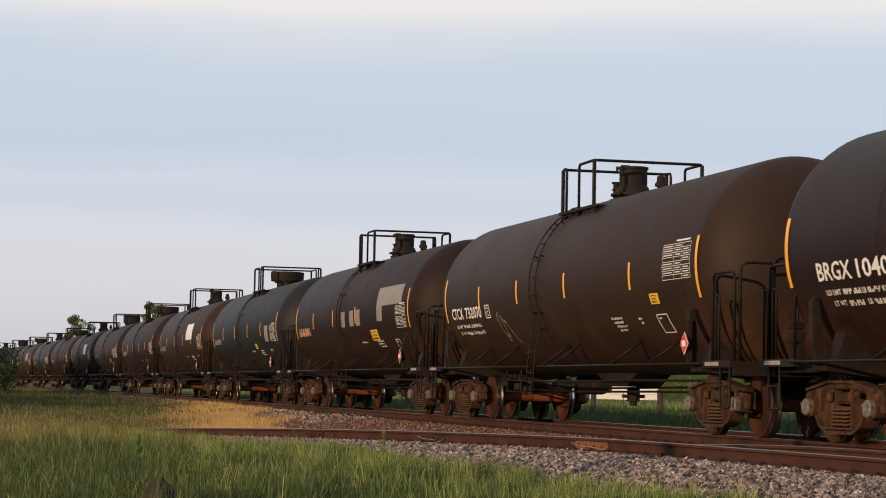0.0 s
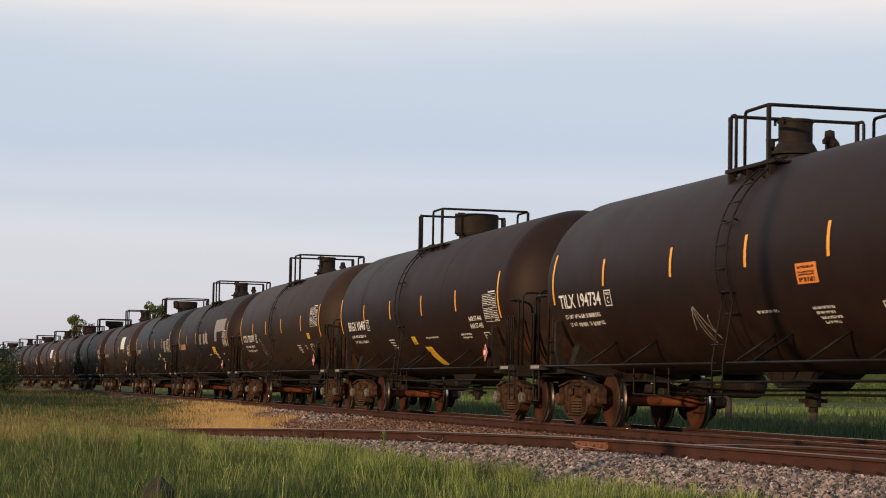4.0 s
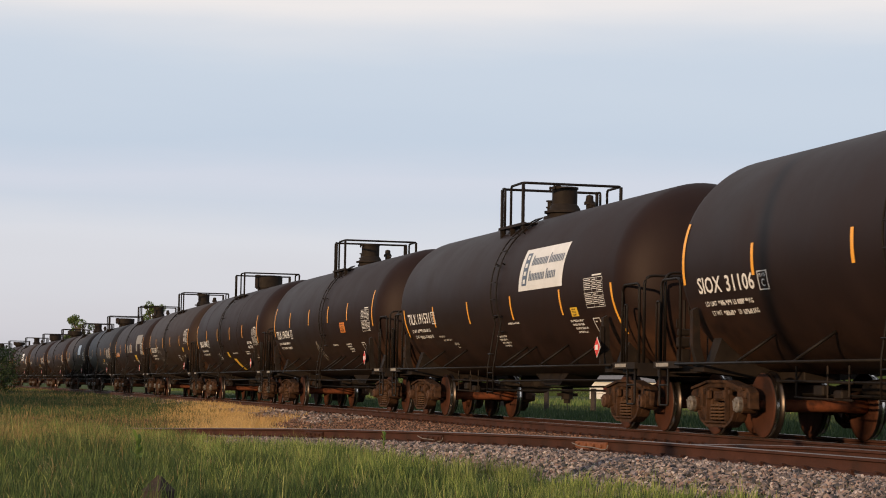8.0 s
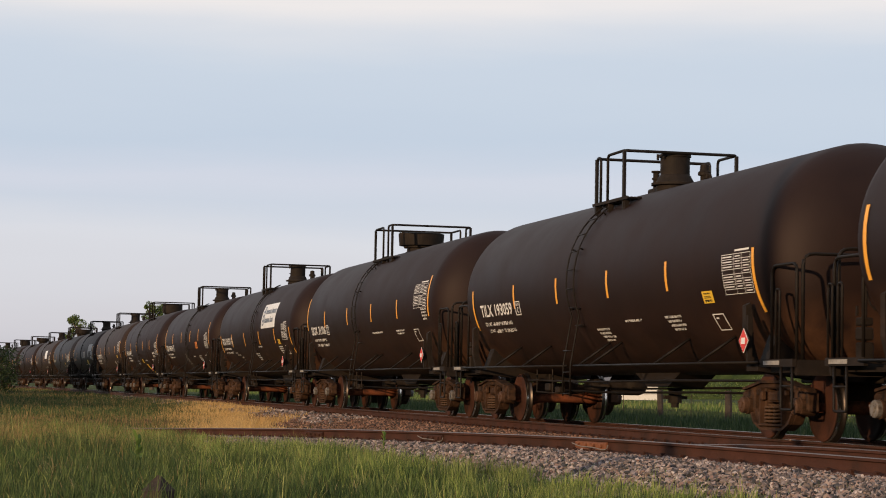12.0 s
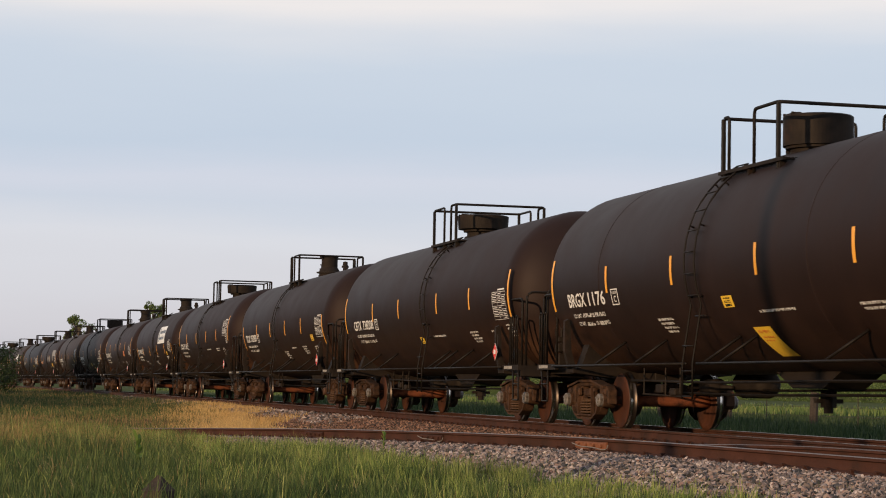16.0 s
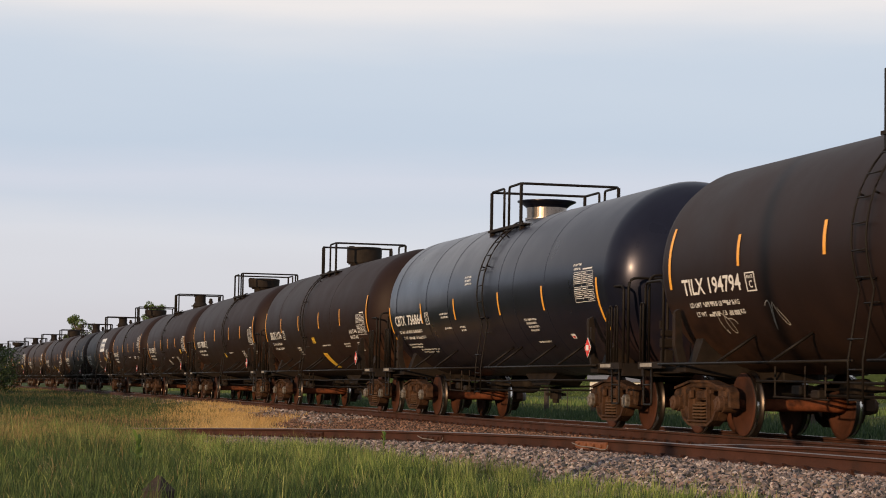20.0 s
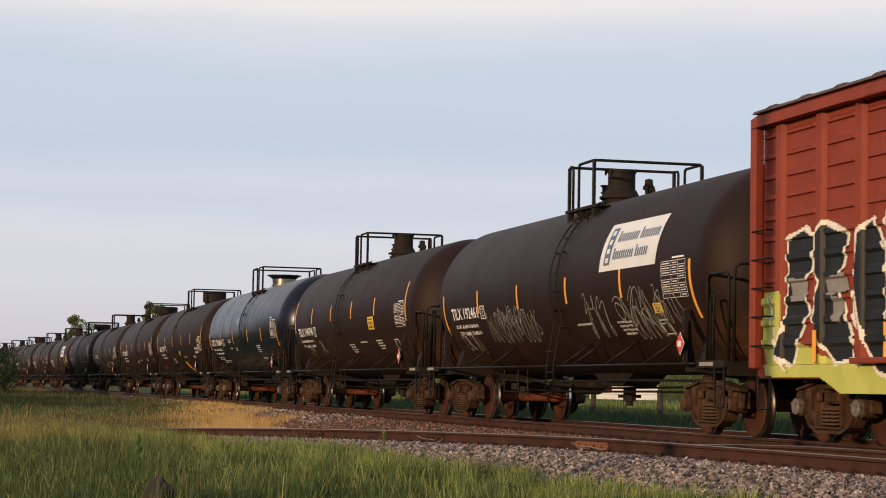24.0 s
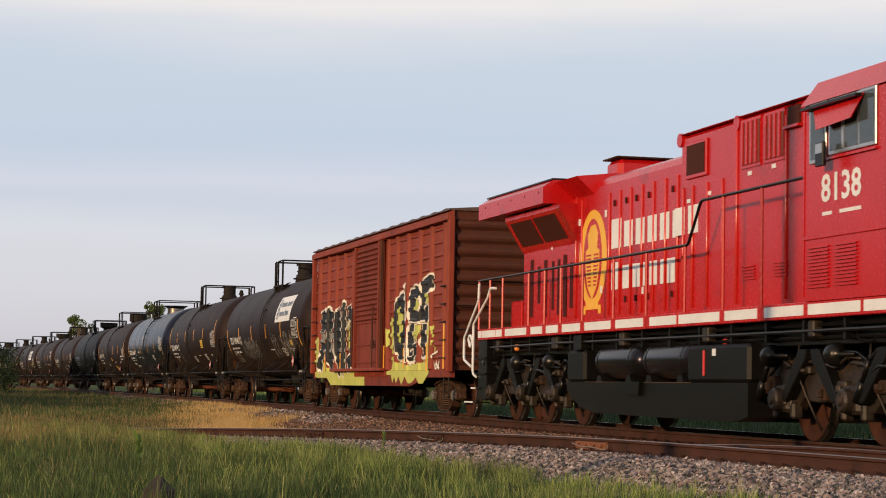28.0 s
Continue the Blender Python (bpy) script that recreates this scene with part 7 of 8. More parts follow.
def make_journal():
    bm = bmesh.new()
    box(bm, -0.24, 0.24, -0.14, 0.1, 0.38, 0.74, 0.05)
    box(bm, -0.34, -0.22, -0.10, 0.06, 0.30, 0.52, 0.03)
    box(bm, 0.22, 0.34, -0.10, 0.06, 0.30, 0.52, 0.03)
    return mesh_of(bm, "loco_truck", False, "journal_box")


def make_brake_pot():
    bm = bmesh.new()
    revolve(bm, [(-0.16, 0.02), (-0.15, 0.10), (-0.08, 0.15), (0.05, 0.15), (0.10, 0.10), (0.12, 0.03), (0.50, 0.025)], "x", 16)
    return mesh_of(bm, "loco_black", True, "brake_cylinder")


def make_loco_frame():
    bm = bmesh.new()
    prism(bm, [(-2.85, 0.80), (-2.72, 0.46), (-2.35, 0.40), (-1.85, 0.40), (-1.62, 0.58), (-1.30, 0.52), (-0.62, 0.52), (-0.42, 0.40), (0.42, 0.40), (0.62, 0.52), (1.30, 0.52), (1.62, 0.58), (1.85, 0.40), (2.35, 0.40), (2.72, 0.46), (2.85, 0.80), (2.70, 1.00), (1.9, 1.10), (-1.9, 1.10), (-2.70, 1.00)], "y", -0.08, 0.08)
    bmesh.ops.bevel(bm, geom=bm.edges[:], offset=0.015, segments=1, affect="EDGES")
    return mesh_of(bm, "loco_truck", False, "truck_frame")


def make_diag():
    bm = bmesh.new()
    prism(bm, [(-0.52, 0.52), (-0.30, 0.52), (0.30, 1.06), (0.34, 1.20), (0.10, 1.20)], "y", -0.10, 0.06)
    bmesh.ops.bevel(bm, geom=bm.edges[:], offset=0.014, segments=1, affect="EDGES")
    return mesh_of(bm, "loco_black", False, "traction_arm")


def make_round_cap():
    bm = bmesh.new()
    revolve(bm, [(0.02, 0.15), (-0.10, 0.15), (-0.13, 0.12), (-0.13, 0.07), (-0.16, 0.06), (-0.16, 0.001)], "y", 18)
    return mesh_of(bm, "loco_truck", False, "axle_cap")


def make_sand_pipe():
    bm = bmesh.new()
    pipe(bm, rounded([(0, 0, 1.3), (0.05, -0.05, 0.9), (0.22, 0.02, 0.55), (0.30, 0.18, 0.16)], 0.15), 0.016, 6)
    return mesh_of(bm, "loco_truck", True, "sand_pipe")


def make_brake_rod(k):
    bm = bmesh.new()
    r = random.Random(k)
    pts = [(-0.7, -0.02, r.uniform(0.85, 1.05))]
    for i in range(4):
        pts.append((-0.45 + 0.32 * i, r.uniform(-0.04, 0.03), r.uniform(0.92, 1.08)))
    pipe(bm, rounded(pts, 0.08), r.uniform(0.016, 0.03), 6)
    return mesh_of(bm, "loco_black" if k % 2 else "loco_truck", True, "brake_rigging")


def make_lug(k):
    bm = bmesh.new()
    r = random.Random(40 + k)
    w, h = r.uniform(0.08, 0.2), r.uniform(0.1, 0.26)
    box(bm, -w, w, -0.09, 0.05, -h / 2, h / 2, 0.02)
    box(bm, -w * 0.5, w * 0.5, -0.14, -0.08, -h * 0.3, h * 0.2, 0.015)
    return mesh_of(bm, "loco_truck" if k % 3 else "rust", False, "frame_lug")


def loco_truck(car, x):
    for dx in (-2.1, 0.0, 2.1):
        ax = put("wheelset", shared("axle", make_axle), car, pose(x + dx, 0, 0.533), "rusty axle with two steel wheels")
        for sy, rz in ((-1, 0), (1, 180)):
            put("wheel", shared("loco_wheel", make_loco_wheel), ax, pose(0, sy * 0.765, 0, 0, 0, rz), "brown steel wheel with bright tread")
        WHEELSETS.append((ax, 0.533, Vector((x + dx, 0, 0.533))))
    for sy, rz in ((-1, 0), (1, 180)):
        fr = put("truck_frame", shared("loco_frame", make_loco_frame), car, pose(x, sy * 1.12, 0, 0, 0, rz), "grimy black cast truck frame")
        for dx in (-2.1, 0.0, 2.1):
            put("journal_box", shared("journal", make_journal), fr, pose(dx, -0.06, 0))
            put("axle_cap", shared("axle_cap", make_round_cap), fr, pose(dx, -0.19, 0.55))
            put("sand_pipe", shared("sand_pipe", make_sand_pipe), fr, pose(dx + 0.45, -0.12, 0))
        rr = random.Random(int(x * 10) + 5)
        for k in range(10):
            put("brake_rigging", shared(("rig", k), lambda: make_brake_rod(k)), fr, pose(-2.4 + 0.53 * k, -0.12 - 0.010 * k, rr.uniform(-0.05, 0.12)))
            put("frame_lug", shared(("lug", k), lambda: make_lug(k)), fr, pose(-2.5 + 0.55 * k, -0.08, rr.uniform(0.45, 1.0)))
        for dx, s in ((-1.55, 1), (-0.75, -1), (0.75, 1), (1.55, -1)):
            put("traction_arm", shared("diag", make_diag), fr, pose(dx, -0.13, 0, 0, 0, 0) @ Matrix.Diagonal((s, 1, 1, 1)))
        for dx in (-2.35, -0.35, 1.75):
            put("brake_cylinder", shared("pot", make_brake_pot), fr, pose(dx, -0.2, 1.12))
        for dx in (-2.6, 0.42, 2.5):
            put("damper", shared("shock", make_shock), fr, pose(dx, -0.22, -0.08))
        for dx in (-1.05, 1.05):
            for k in (-0.12, 0.12):
                put("coil_spring", shared("spring", make_spring), fr, pose(dx + k, 0.02, 0.55))


def locomotive(s0):
    car = new("locomotive")
    tagged(car, "bright red diesel freight locomotive with black running gear", "locomotive")

    def bx(name, x0, x1, y0, y1, z0, z1, mat, bev=0.0, parent=None, label="", both=False):
        bm = bmesh.new()
        box(bm, x0 - LX, x1 - LX, y0, y1, z0, z1, bev)
        if both:
            box(bm, x0 - LX, x1 - LX, -y1, -y0, z0, z1, bev)
        return part(name, bm, mat, parent or car, label)

    def pr(name, pts, axis, a0, a1, mat, parent=None, label=""):
        bm = bmesh.new()
        if axis == "x":
            prism(bm, pts, "x", a0 - LX, a1 - LX)
        else:
            prism(bm, [(p - LX, q) for p, q in pts], axis, a0, a1)
        return part(name, bm, mat, parent or car, label)

    def rod(parent, x, y, z0, z1, r=0.021):
        bm = bmesh.new()
        pipe(bm, [(x - LX, y, z0), (x - LX, y, z1)], r, 8)
        return part("hinge_rod", bm, "hinge_red", parent, smooth=True)

    # deck and side sill
    deck = bx("deck", 0.0, 21.4, -1.48, 1.48, 1.58, 1.79, "loco_red", 0.01, label="red walkway deck with white blocks along its edge")
    bx("underframe", 0.1, 21.3, -1.25, 1.25, 1.25, 1.578, "loco_black", 0.01)
    for z, y in ((1.50, -1.34), (1.42, -1.40), (1.34, -1.30)):
        bm = bmesh.new()
        pipe(bm, [(0.6 - LX, y, z), (5 - LX, y, z + 0.02), (14 - LX, y, z), (20 - LX, y, z)], 0.025, 6)
        part("air_pipe", bm, "loco_black", car)
    posts = [0.05, 0.85, 1.75, 3.49, 4.49, 5.45, 6.67, 8.28, 9.84, 11.5]
    for a, b in zip([0.05, 0.35, 1.35, 2.0, 3.7, 4.65, 5.6, 6.85, 8.45, 10.05, 11.3, 13.1, 14.5, 15.9, 17.5, 19.0], [0.3, 1.3, 1.75, 3.4, 4.4, 5.35, 6.6, 8.2, 9.75, 11.2, 12.9, 14.25, 15.75, 17.4, 18.9, 20.6]):
        bx("sill_block", a, b, -1.488, -1.480, 1.62, 1.755, "sign_white", parent=deck)
    # long hood with rounded shoulders
    H = 0.92
    pr("engine_hood", [(-H, 1.79), (-H, 4.16), (-H + 0.06, 4.27), (-H + 0.20, 4.345), (0, 4.37), (H - 0.20, 4.345), (H - 0.06, 4.27), (H, 4.16), (H, 1.79)], "x", 1.3, 10.1, "loco_red", label="red engine hood with tall access doors")
    hood = car.children[-1]
    x = 5.0
    for x in (4.62, 4.95, 6.45, 7.0, 7.55, 8.1, 8.65, 9.2, 9.75):
        rod(hood, x, -H - 0.012, 1.9, 4.0 if x > 4.7 else 4.1)
    for x in (6.7, 7.3, 7.8, 8.4, 9.5):
        bx("door_latch", x, x + 0.05, -H - 0.03, -H, 2.1, 2.2, "slot", parent=hood)
        bx("door_latch", x, x + 0.05, -H - 0.03, -H, 3.75, 3.85, "slot", parent=hood)
    for x, z in ((4.75, 3.55), (6.2, 3.6), (6.0, 2.3), (5.6, 2.05), (8.1, 2.2), (10.0, 3.6), (2.1, 3.28), (3.1, 3.22)):
        bx("notice_label", x, x + 0.1, -H - 0.012, -H - 0.004, z, z + 0.12, "sign_white", parent=hood)
    for x, w, z0, z1 in ((1.75, 0.22, 2.0, 3.1), (2.25, 0.16, 2.25, 2.95), (2.65, 0.2, 1.98, 3.05), (3.15, 0.14, 2.1, 3.0), (3.5, 0.15, 2.0, 3.02), (3.85, 0.22, 1.95, 3.08), (4.25, 0.18, 2.1, 2.92)):
        bx("vent_slot", x, x + w, -H - 0.006, -H + 0.03, z0, z1, "slot", parent=hood, label="dark louvred vent")
    bx("rear_step_box", 0.35, 1.1, -0.9, -0.5, 1.79, 2.35, "loco_red", 0.02)
    # radiator section: flared grilles and overhanging wings
    rad = pr("radiator_body", [(-H, 3.25), (-1.30, 3.86), (-1.30, 3.95), (1.30, 3.95), (1.30, 3.86), (H, 3.25)], "x", 1.25, 4.75, "loco_red", label="flared red radiator section with dark grilles")
    for x0, x1 in ((1.5, 2.85), (3.0, 4.35)):
        bm = bmesh.new()
        q = [(x0 - LX, -1.0, 3.37), (x1 - LX, -1.0, 3.37), (x1 - LX, -1.265, 3.80), (x0 - LX, -1.265, 3.80)]
        vs = [bm.verts.new((a, b - 0.012, c - 0.004)) for a, b, c in q] + [bm.verts.new((a, b + 0.05, c)) for a, b, c in q]
        for f in ((0, 1, 2, 3), (4, 7, 6, 5), (0, 4, 5, 1), (1, 5, 6, 2), (2, 6, 7, 3), (3, 7, 4, 0)):
            bm.faces.new([vs[i] for i in f])
        bmesh.ops.recalc_face_normals(bm, faces=bm.faces)
        part("radiator_grille", bm, "grille", rad, "dark mesh grille")
    pr("radiator_wing", [(-1.50, 3.97), (-1.50, 4.27), (-1.30, 4.40), (0, 4.52), (1.30, 4.40), (1.50, 4.27), (1.50, 3.97)], "x", 0.0, 4.4, "loco_red", label="wide red overhanging radiator roof")
    pr("radiator_taper", [(-0.92, 4.05), (-1.25, 4.36), (0, 4.50), (1.25, 4.36), (0.92, 4.05)], "x", 4.4, 5.6, "loco_red")
    bx("wing_edge", -0.02, 4.42, -1.33, 1.33, 4.405, 4.43, "loco_black")
    for x in (0.5, 1.4, 2.3, 3.2, 4.1):
        bx("wing_bolt", x, x + 0.035, -1.506, -1.50, 4.17, 4.2, "slot")
    # exhaust stack and roof gear
    bm = bmesh.new()
    box(bm, 4.95 - LX, 5.66 - LX, -0.50, 0.50, 4.30, 4.71, 0.09)
    part("exhaust_housing", bm, "loco_red", car, "red boxed exhaust housing")
    bx("stack_lip", 4.90, 5.70, -0.55, 0.55, 4.71, 4.74, "rust", 0.01)
    for x in (9.9, 12.2):
        bm = bmesh.new()
        revolve(bm, [(-0.05, 0.05), (-0.05, 0.11), (0.05, 0.11), (0.05, 0.05)], "y", 16)
        bmesh.ops.translate(bm, verts=bm.verts, vec=(x + 0.15 - LX, -0.98, 4.50))
        part("lifting_eye", bm, "loco_red", car)
    # equipment cabinet behind the cab
    cab2 = pr("equipment_cabinet", [(-1.0, 1.79), (-1.0, 4.50), (-0.92, 4.58), (0.92, 4.58), (1.0, 4.50), (1.0, 1.79)], "x", 10.1, 15.8, "loco_red", label="red equipment cabinet with louvres")
    pr("cabinet_roof", [(-1.04, 4.575), (1.04, 4.575), (0.9, 4.63), (-0.9, 4.63)], "x", 10.1, 16.2, "loco_red")
    bx("intake_frame", 10.33, 11.2, -1.035, -1.0, 3.86, 4.42, "loco_red", 0.01, parent=cab2)
    bx("intake_screen", 10.4, 11.13, -1.045, -1.036, 3.92, 4.37, "grille", parent=cab2, label="dark intake screen")
    for x0 in (12.55, 13.38):
        fr = bx("louvre_frame", x0 - 0.04, x0 + 0.67, -1.02, -1.0, 3.81, 4.51, "loco_red", parent=cab2)
        for i in range(4):
            bx("louvre_slat", x0 + 0.02 + 0.16 * i, x0 + 0.09 + 0.16 * i, -1.05, -1.021, 3.86, 4.47, "loco_red", parent=cab2)
            # no opening here: a dark red strip painted as the shade between slats
            bx("louvre_gap", x0 + 0.09 + 0.16 * i, x0 + 0.17 + 0.16 * i, -1.03, -1.021, 3.86, 4.47, "louvre_shade", parent=cab2)
    bx("small_screen", 14.17, 14.56, -1.03, -1.0, 4.24, 4.50, "grille", parent=cab2)
    bx("small_screen_hood", 14.1, 14.62, -1.08, -1.0, 4.2, 4.235, "loco_red", parent=cab2)
    for x in (10.2, 10.6, 11.2, 11.8, 12.35, 14.1, 15.3):
        rod(cab2, x, -1.012, 1.9, 3.75 if x < 12.3 else 4.4)
    for x, z in ((12.75, 3.7), (13.6, 3.72), (11.2, 3.55), (10.35, 3.5), (14.8, 4.1), (14.8, 3.98)):
        bx("notice_label", x, x + 0.14, -1.012, -1.004, z, z + 0.06, "sign_white", parent=cab2)
    # cab
    C = 1.50
    pts = [(-C, 1.79), (-C, 4.28), (-1.30, 4.42), (-0.9, 4.62), (0.9, 4.62), (1.30, 4.42), (C, 4.28), (C, 1.79)]
    cab = pr("cab", pts, "x", 15.8, 19.6, "loco_red", label="red crew cab with silver-framed windows")
    pr("cab_roof", [(-1.54, 4.275), (-1.34, 4.43), (-0.92, 4.635), (0.92, 4.635), (1.34, 4.43), (1.54, 4.275), (1.30, 4.60), (0.9, 4.72), (-0.9, 4.72), (-1.30, 4.60)], "x", 15.75, 19.7, "loco_red")
    for x0, x1, z0, z1 in ((16.05, 16.45, 3.56, 4.22), (16.62, 17.40, 3.62, 4.22), (17.46, 17.84, 3.62, 4.24)):
        fr = bx("window_frame", x0 - 0.05, x1 + 0.05, -C - 0.03, -C - 0.002, z0 - 0.05, z1 + 0.05, "alu", 0.008, parent=cab, label="silver metal window frame")
        bx("window_pane", x0, x1, -C - 0.036, -C - 0.031, z0, z1, "glass", parent=cab, label="dark cab window glass")
    bx("window_mullion", 16.98, 17.04, -C - 0.045, -C - 0.036, 3.62, 4.22, "alu", parent=cab)
    bm = bmesh.new()
    prism(bm, [(16.2 - LX, 4.19), (17.62 - LX, 4.22), (17.45 - LX, 3.93), (16.5 - LX, 3.89)], "y", -C - 0.06, -C - 0.045)
    for v in bm.verts:
        v.co.y -= max(0.0, 4.2 - v.co.z) * 0.35
    part("sun_shade", bm, "loco_red", cab, "red folding sun shade over the window")
    bx("shade_hinge", 16.0, 17.6, -C - 0.16, -C, 4.18, 4.215, "loco_black", parent=cab)
    bx("mirror", 16.55, 16.78, -C - 0.20, -C - 0.15, 3.42, 3.72, "loco_black", 0.01, parent=cab, label="small folding mirror")
    bx("mirror_glass", 16.57, 16.76, -C - 0.206, -C - 0.20, 3.58, 3.70, "alu", parent=cab)
    bx("window_ledge", 16.5, 17.9, -C - 0.04, -C, 3.52, 3.55, "loco_red", parent=cab)
    bx("cab_ridge", 15.8, 20.5, -C - 0.02, -C, 2.56, 2.61, "loco_red", 0.008, parent=cab)
    bx("cab_edge", 15.78, 15.82, -C - 0.012, -C, 1.85, 4.2, "loco_red", parent=cab)
    for x0 in (15.95, 16.75):
        for i in range(12):
            bx("louvre_slat", x0, x0 + 0.62, -C - 0.03, -C - 0.002, 1.95 + 0.045 * i, 1.972 + 0.045 * i, "loco_red", parent=cab)
    for x0 in (12.6, 13.7):
        for i in range(5):
            bx("louvre_slat", x0, x0 + 0.45, -1.03, -1.002, 2.22 + 0.045 * i, 2.24 + 0.045 * i, "loco_red", parent=cab2)
    for x0, w, z in ((16.35, 0.28, 2.84), (16.85, 0.6, 2.84)):
        bx("builder_plate", x0, x0 + w, -C - 0.006, -C - 0.002, z, z + 0.045, "sign_white", parent=cab)
    me = text_mesh("8138", 0.36, 1.14, "sign_white", 0.024)
    put("road_number", me, cab, pose(16.32 - LX, -C - 0.007, 3.0), "white painted locomotive number")
    # short nose ahead of the cab
    pr("nose", [(19.6, 1.79), (21.0, 1.79), (20.9, 3.0), (20.4, 3.35), (19.6, 3.6)], "y", -0.95, 0.95, "loco_red")
    # emblem and lettering as plain shapes
    for a, b, mat, dy in ((0.76, 0.86, "gold", 0.005), (0.50, 0.70, "loco_red", 0.009)):
        bm = bmesh.new()
        prism(bm, [(5.55 - LX + a * math.cos(2 * math.pi * i / 40), 2.92 + b * math.sin(2 * math.pi * i / 40)) for i in range(40)], "y", -H - dy, -H - 0.001)
        part("emblem", bm, mat, hood, "yellow oval emblem of plain shapes")
    pr("emblem_shield", [(5.55, 2.20), (5.80, 2.42), (5.93, 2.75), (5.93, 3.06), (5.80, 3.10), (5.84, 3.36), (5.70, 3.52), (5.45, 3.50), (5.28, 3.34), (5.34, 3.12), (5.18, 3.06), (5.18, 2.75), (5.30, 2.42)], "y", -H - 0.013, -H - 0.009, "gold", parent=hood)
    for i in range(9):
        w = 0.34 - 0.022 * max(0, i - 2)
        for x0, x1 in ((5.555 - w, 5.49), (5.63, 5.555 + w)):
            bx("emblem_bar", x0, x1, -H - 0.0165, -H - 0.013, 2.97 - 0.066 * i, 3.0 - 0.066 * i, "loco_red", parent=hood)
    bx("emblem_base", 5.22, 5.88, -H - 0.014, -H - 0.005, 2.03, 2.20, "gold", parent=hood)
    for x0, x1 in ((5.06, 5.20), (5.90, 6.04)):
        bx("emblem_ribbon", x0, x1, -H - 0.014, -H - 0.005, 1.95, 2.10, "gold", parent=hood)
    for row, n, thin, w0, w, z0, z1 in ((6.56, 8, (5,), 0.58, 0.50, 3.03, 3.46), (6.58, 7, (3, 5), 0.50, 0.43, 2.33, 2.72)):
        xs = row
        for i in range(n):
            wide = w0 - 0.08 if i == 0 else 0.15 if i in thin else w - 0.08
            y = H if xs + wide < 10.1 else 1.0
            bx("name_block", xs, xs + wide, -y - 0.008, -y - 0.003, z0, z1 + (0.07 if i == 0 else 0), "sign_white", parent=hood, label="plain white block of the painted name")
            xs += wide + 0.155
    # walkway handrail
    rail_y = -1.47
    bm = bmesh.new()
    pipe(bm, rounded([(0.0 - LX, rail_y, 2.76), (11.62 - LX, rail_y, 2.77), (12.13 - LX, rail_y, 3.38), (15.78 - LX, rail_y, 3.38)], 0.08), 0.024, 8)
    part("handrail", bm, "loco_black", car, "black handrail along the walkway")
    for x in posts:
        bm = bmesh.new()
        pipe(bm, [(x - LX, rail_y, 1.79), (x - LX, rail_y, 2.76)], 0.024, 6)
        part("handrail_post", bm, "loco_red", car)
    for x in (12.99, 14.36):
        bm = bmesh.new()
        pipe(bm, [(x - LX, rail_y, 1.79), (x - LX, rail_y, 3.37)], 0.024, 6)
        part("handrail_post", bm, "loco_red", car)
    bm = bmesh.new()
    pipe(bm, rounded([(0.02 - LX, -1.45, 2.76), (0.02 - LX, -0.4, 2.76), (0.02 - LX, -0.4, 1.8)], 0.06), 0.022, 6)
    part("handrail", bm, "loco_black", car)
    # rear steps with white rails
    for pts in ([(0.10, 2.70), (0.07, 2.36), (-1.0, 1.64), (-1.0, 1.20), (-0.45, 1.06)], [(1.32, 2.56), (0.93, 2.58), (0.75, 2.40), (-0.29, 1.90), (-0.29, 0.92), (-0.03, 0.85)], [(-0.58, 1.68), (-0.67, 1.62), (-0.51, 1.43), (-0.36, 1.57), (-0.48, 1.68), (-0.58, 1.68)]):
        bm = bmesh.new()
        pipe(bm, rounded([(a - LX, -1.49, c) for a, c in pts], 0.07), 0.026, 8)
        part("step_handrail", bm, "sign_white", car, "white painted step rail")
    bx("step_well", 0.02, 0.62, -1.46, -0.95, 0.40, 1.575, "loco_black", 0.01)
    for x0, x1, z in ((-0.85, -0.22, 0.33), (-0.37, -0.03, 0.61), (-0.12, 0.40, 0.9), (-0.12, 0.40, 1.2)):
        bx("step", x0 - 0.02, x1 + 0.25, -1.50, -1.20, z, z + 0.03, "loco_black")
        if z < 0.8:
            bx("step_edge", x0, x1, -1.506, -1.50, z, z + 0.03, "sign_white")
    bx("end_plate", -0.12, 0.0, -1.4, 1.4, 0.6, 1.575, "loco_black", 0.01)
    # fuel tank with two air reservoirs in its notch
    pr("fuel_tank", [(5.78, 0.76), (5.8, 0.62), (6.1, 0.48), (6.6, 0.33), (7.3, 0.25), (12.9, 0.22), (13.5, 0.24), (13.86, 0.30), (13.86, 0.76)], "y", -1.44, 1.44, "loco_black", label="big black fuel tank with sloping ends")
    bx("tank_core", 6.0, 13.8, -0.86, 1.40, 0.761, 1.25, "loco_black", 0.01)
    for x0, x1 in ((5.78, 6.72), (11.55, 13.86)):
        bx("tank_box", x0, x1, -1.44, -0.862, 0.761, 1.30, "loco_black", 0.05)
    bx("dust_layer", 6.74, 11.53, -1.425, -0.87, 0.7605, 0.766, "dust")
    for x0, x1 in ((7.25, 8.2), (8.7, 9), (9.65, 10.6), (11.0, 12)):
        pr("reservoir_cradle", [(x0, 0.767), (x0 + 0.3, 0.767), (x0 + 0.22, 0.87), (x0 + 0.08, 0.87)], "y", -1.40, -0.9, "loco_black")
    pr("tank_bracket", [(8.56, 0.77), (9.66, 0.77), (9.6, 0.56), (8.75, 0.57)], "y", -1.50, -1.442, "loco_black")
    for x0, x1 in ((7.12, 9.28), (9.45, 11.6)):
        bm = bmesh.new()
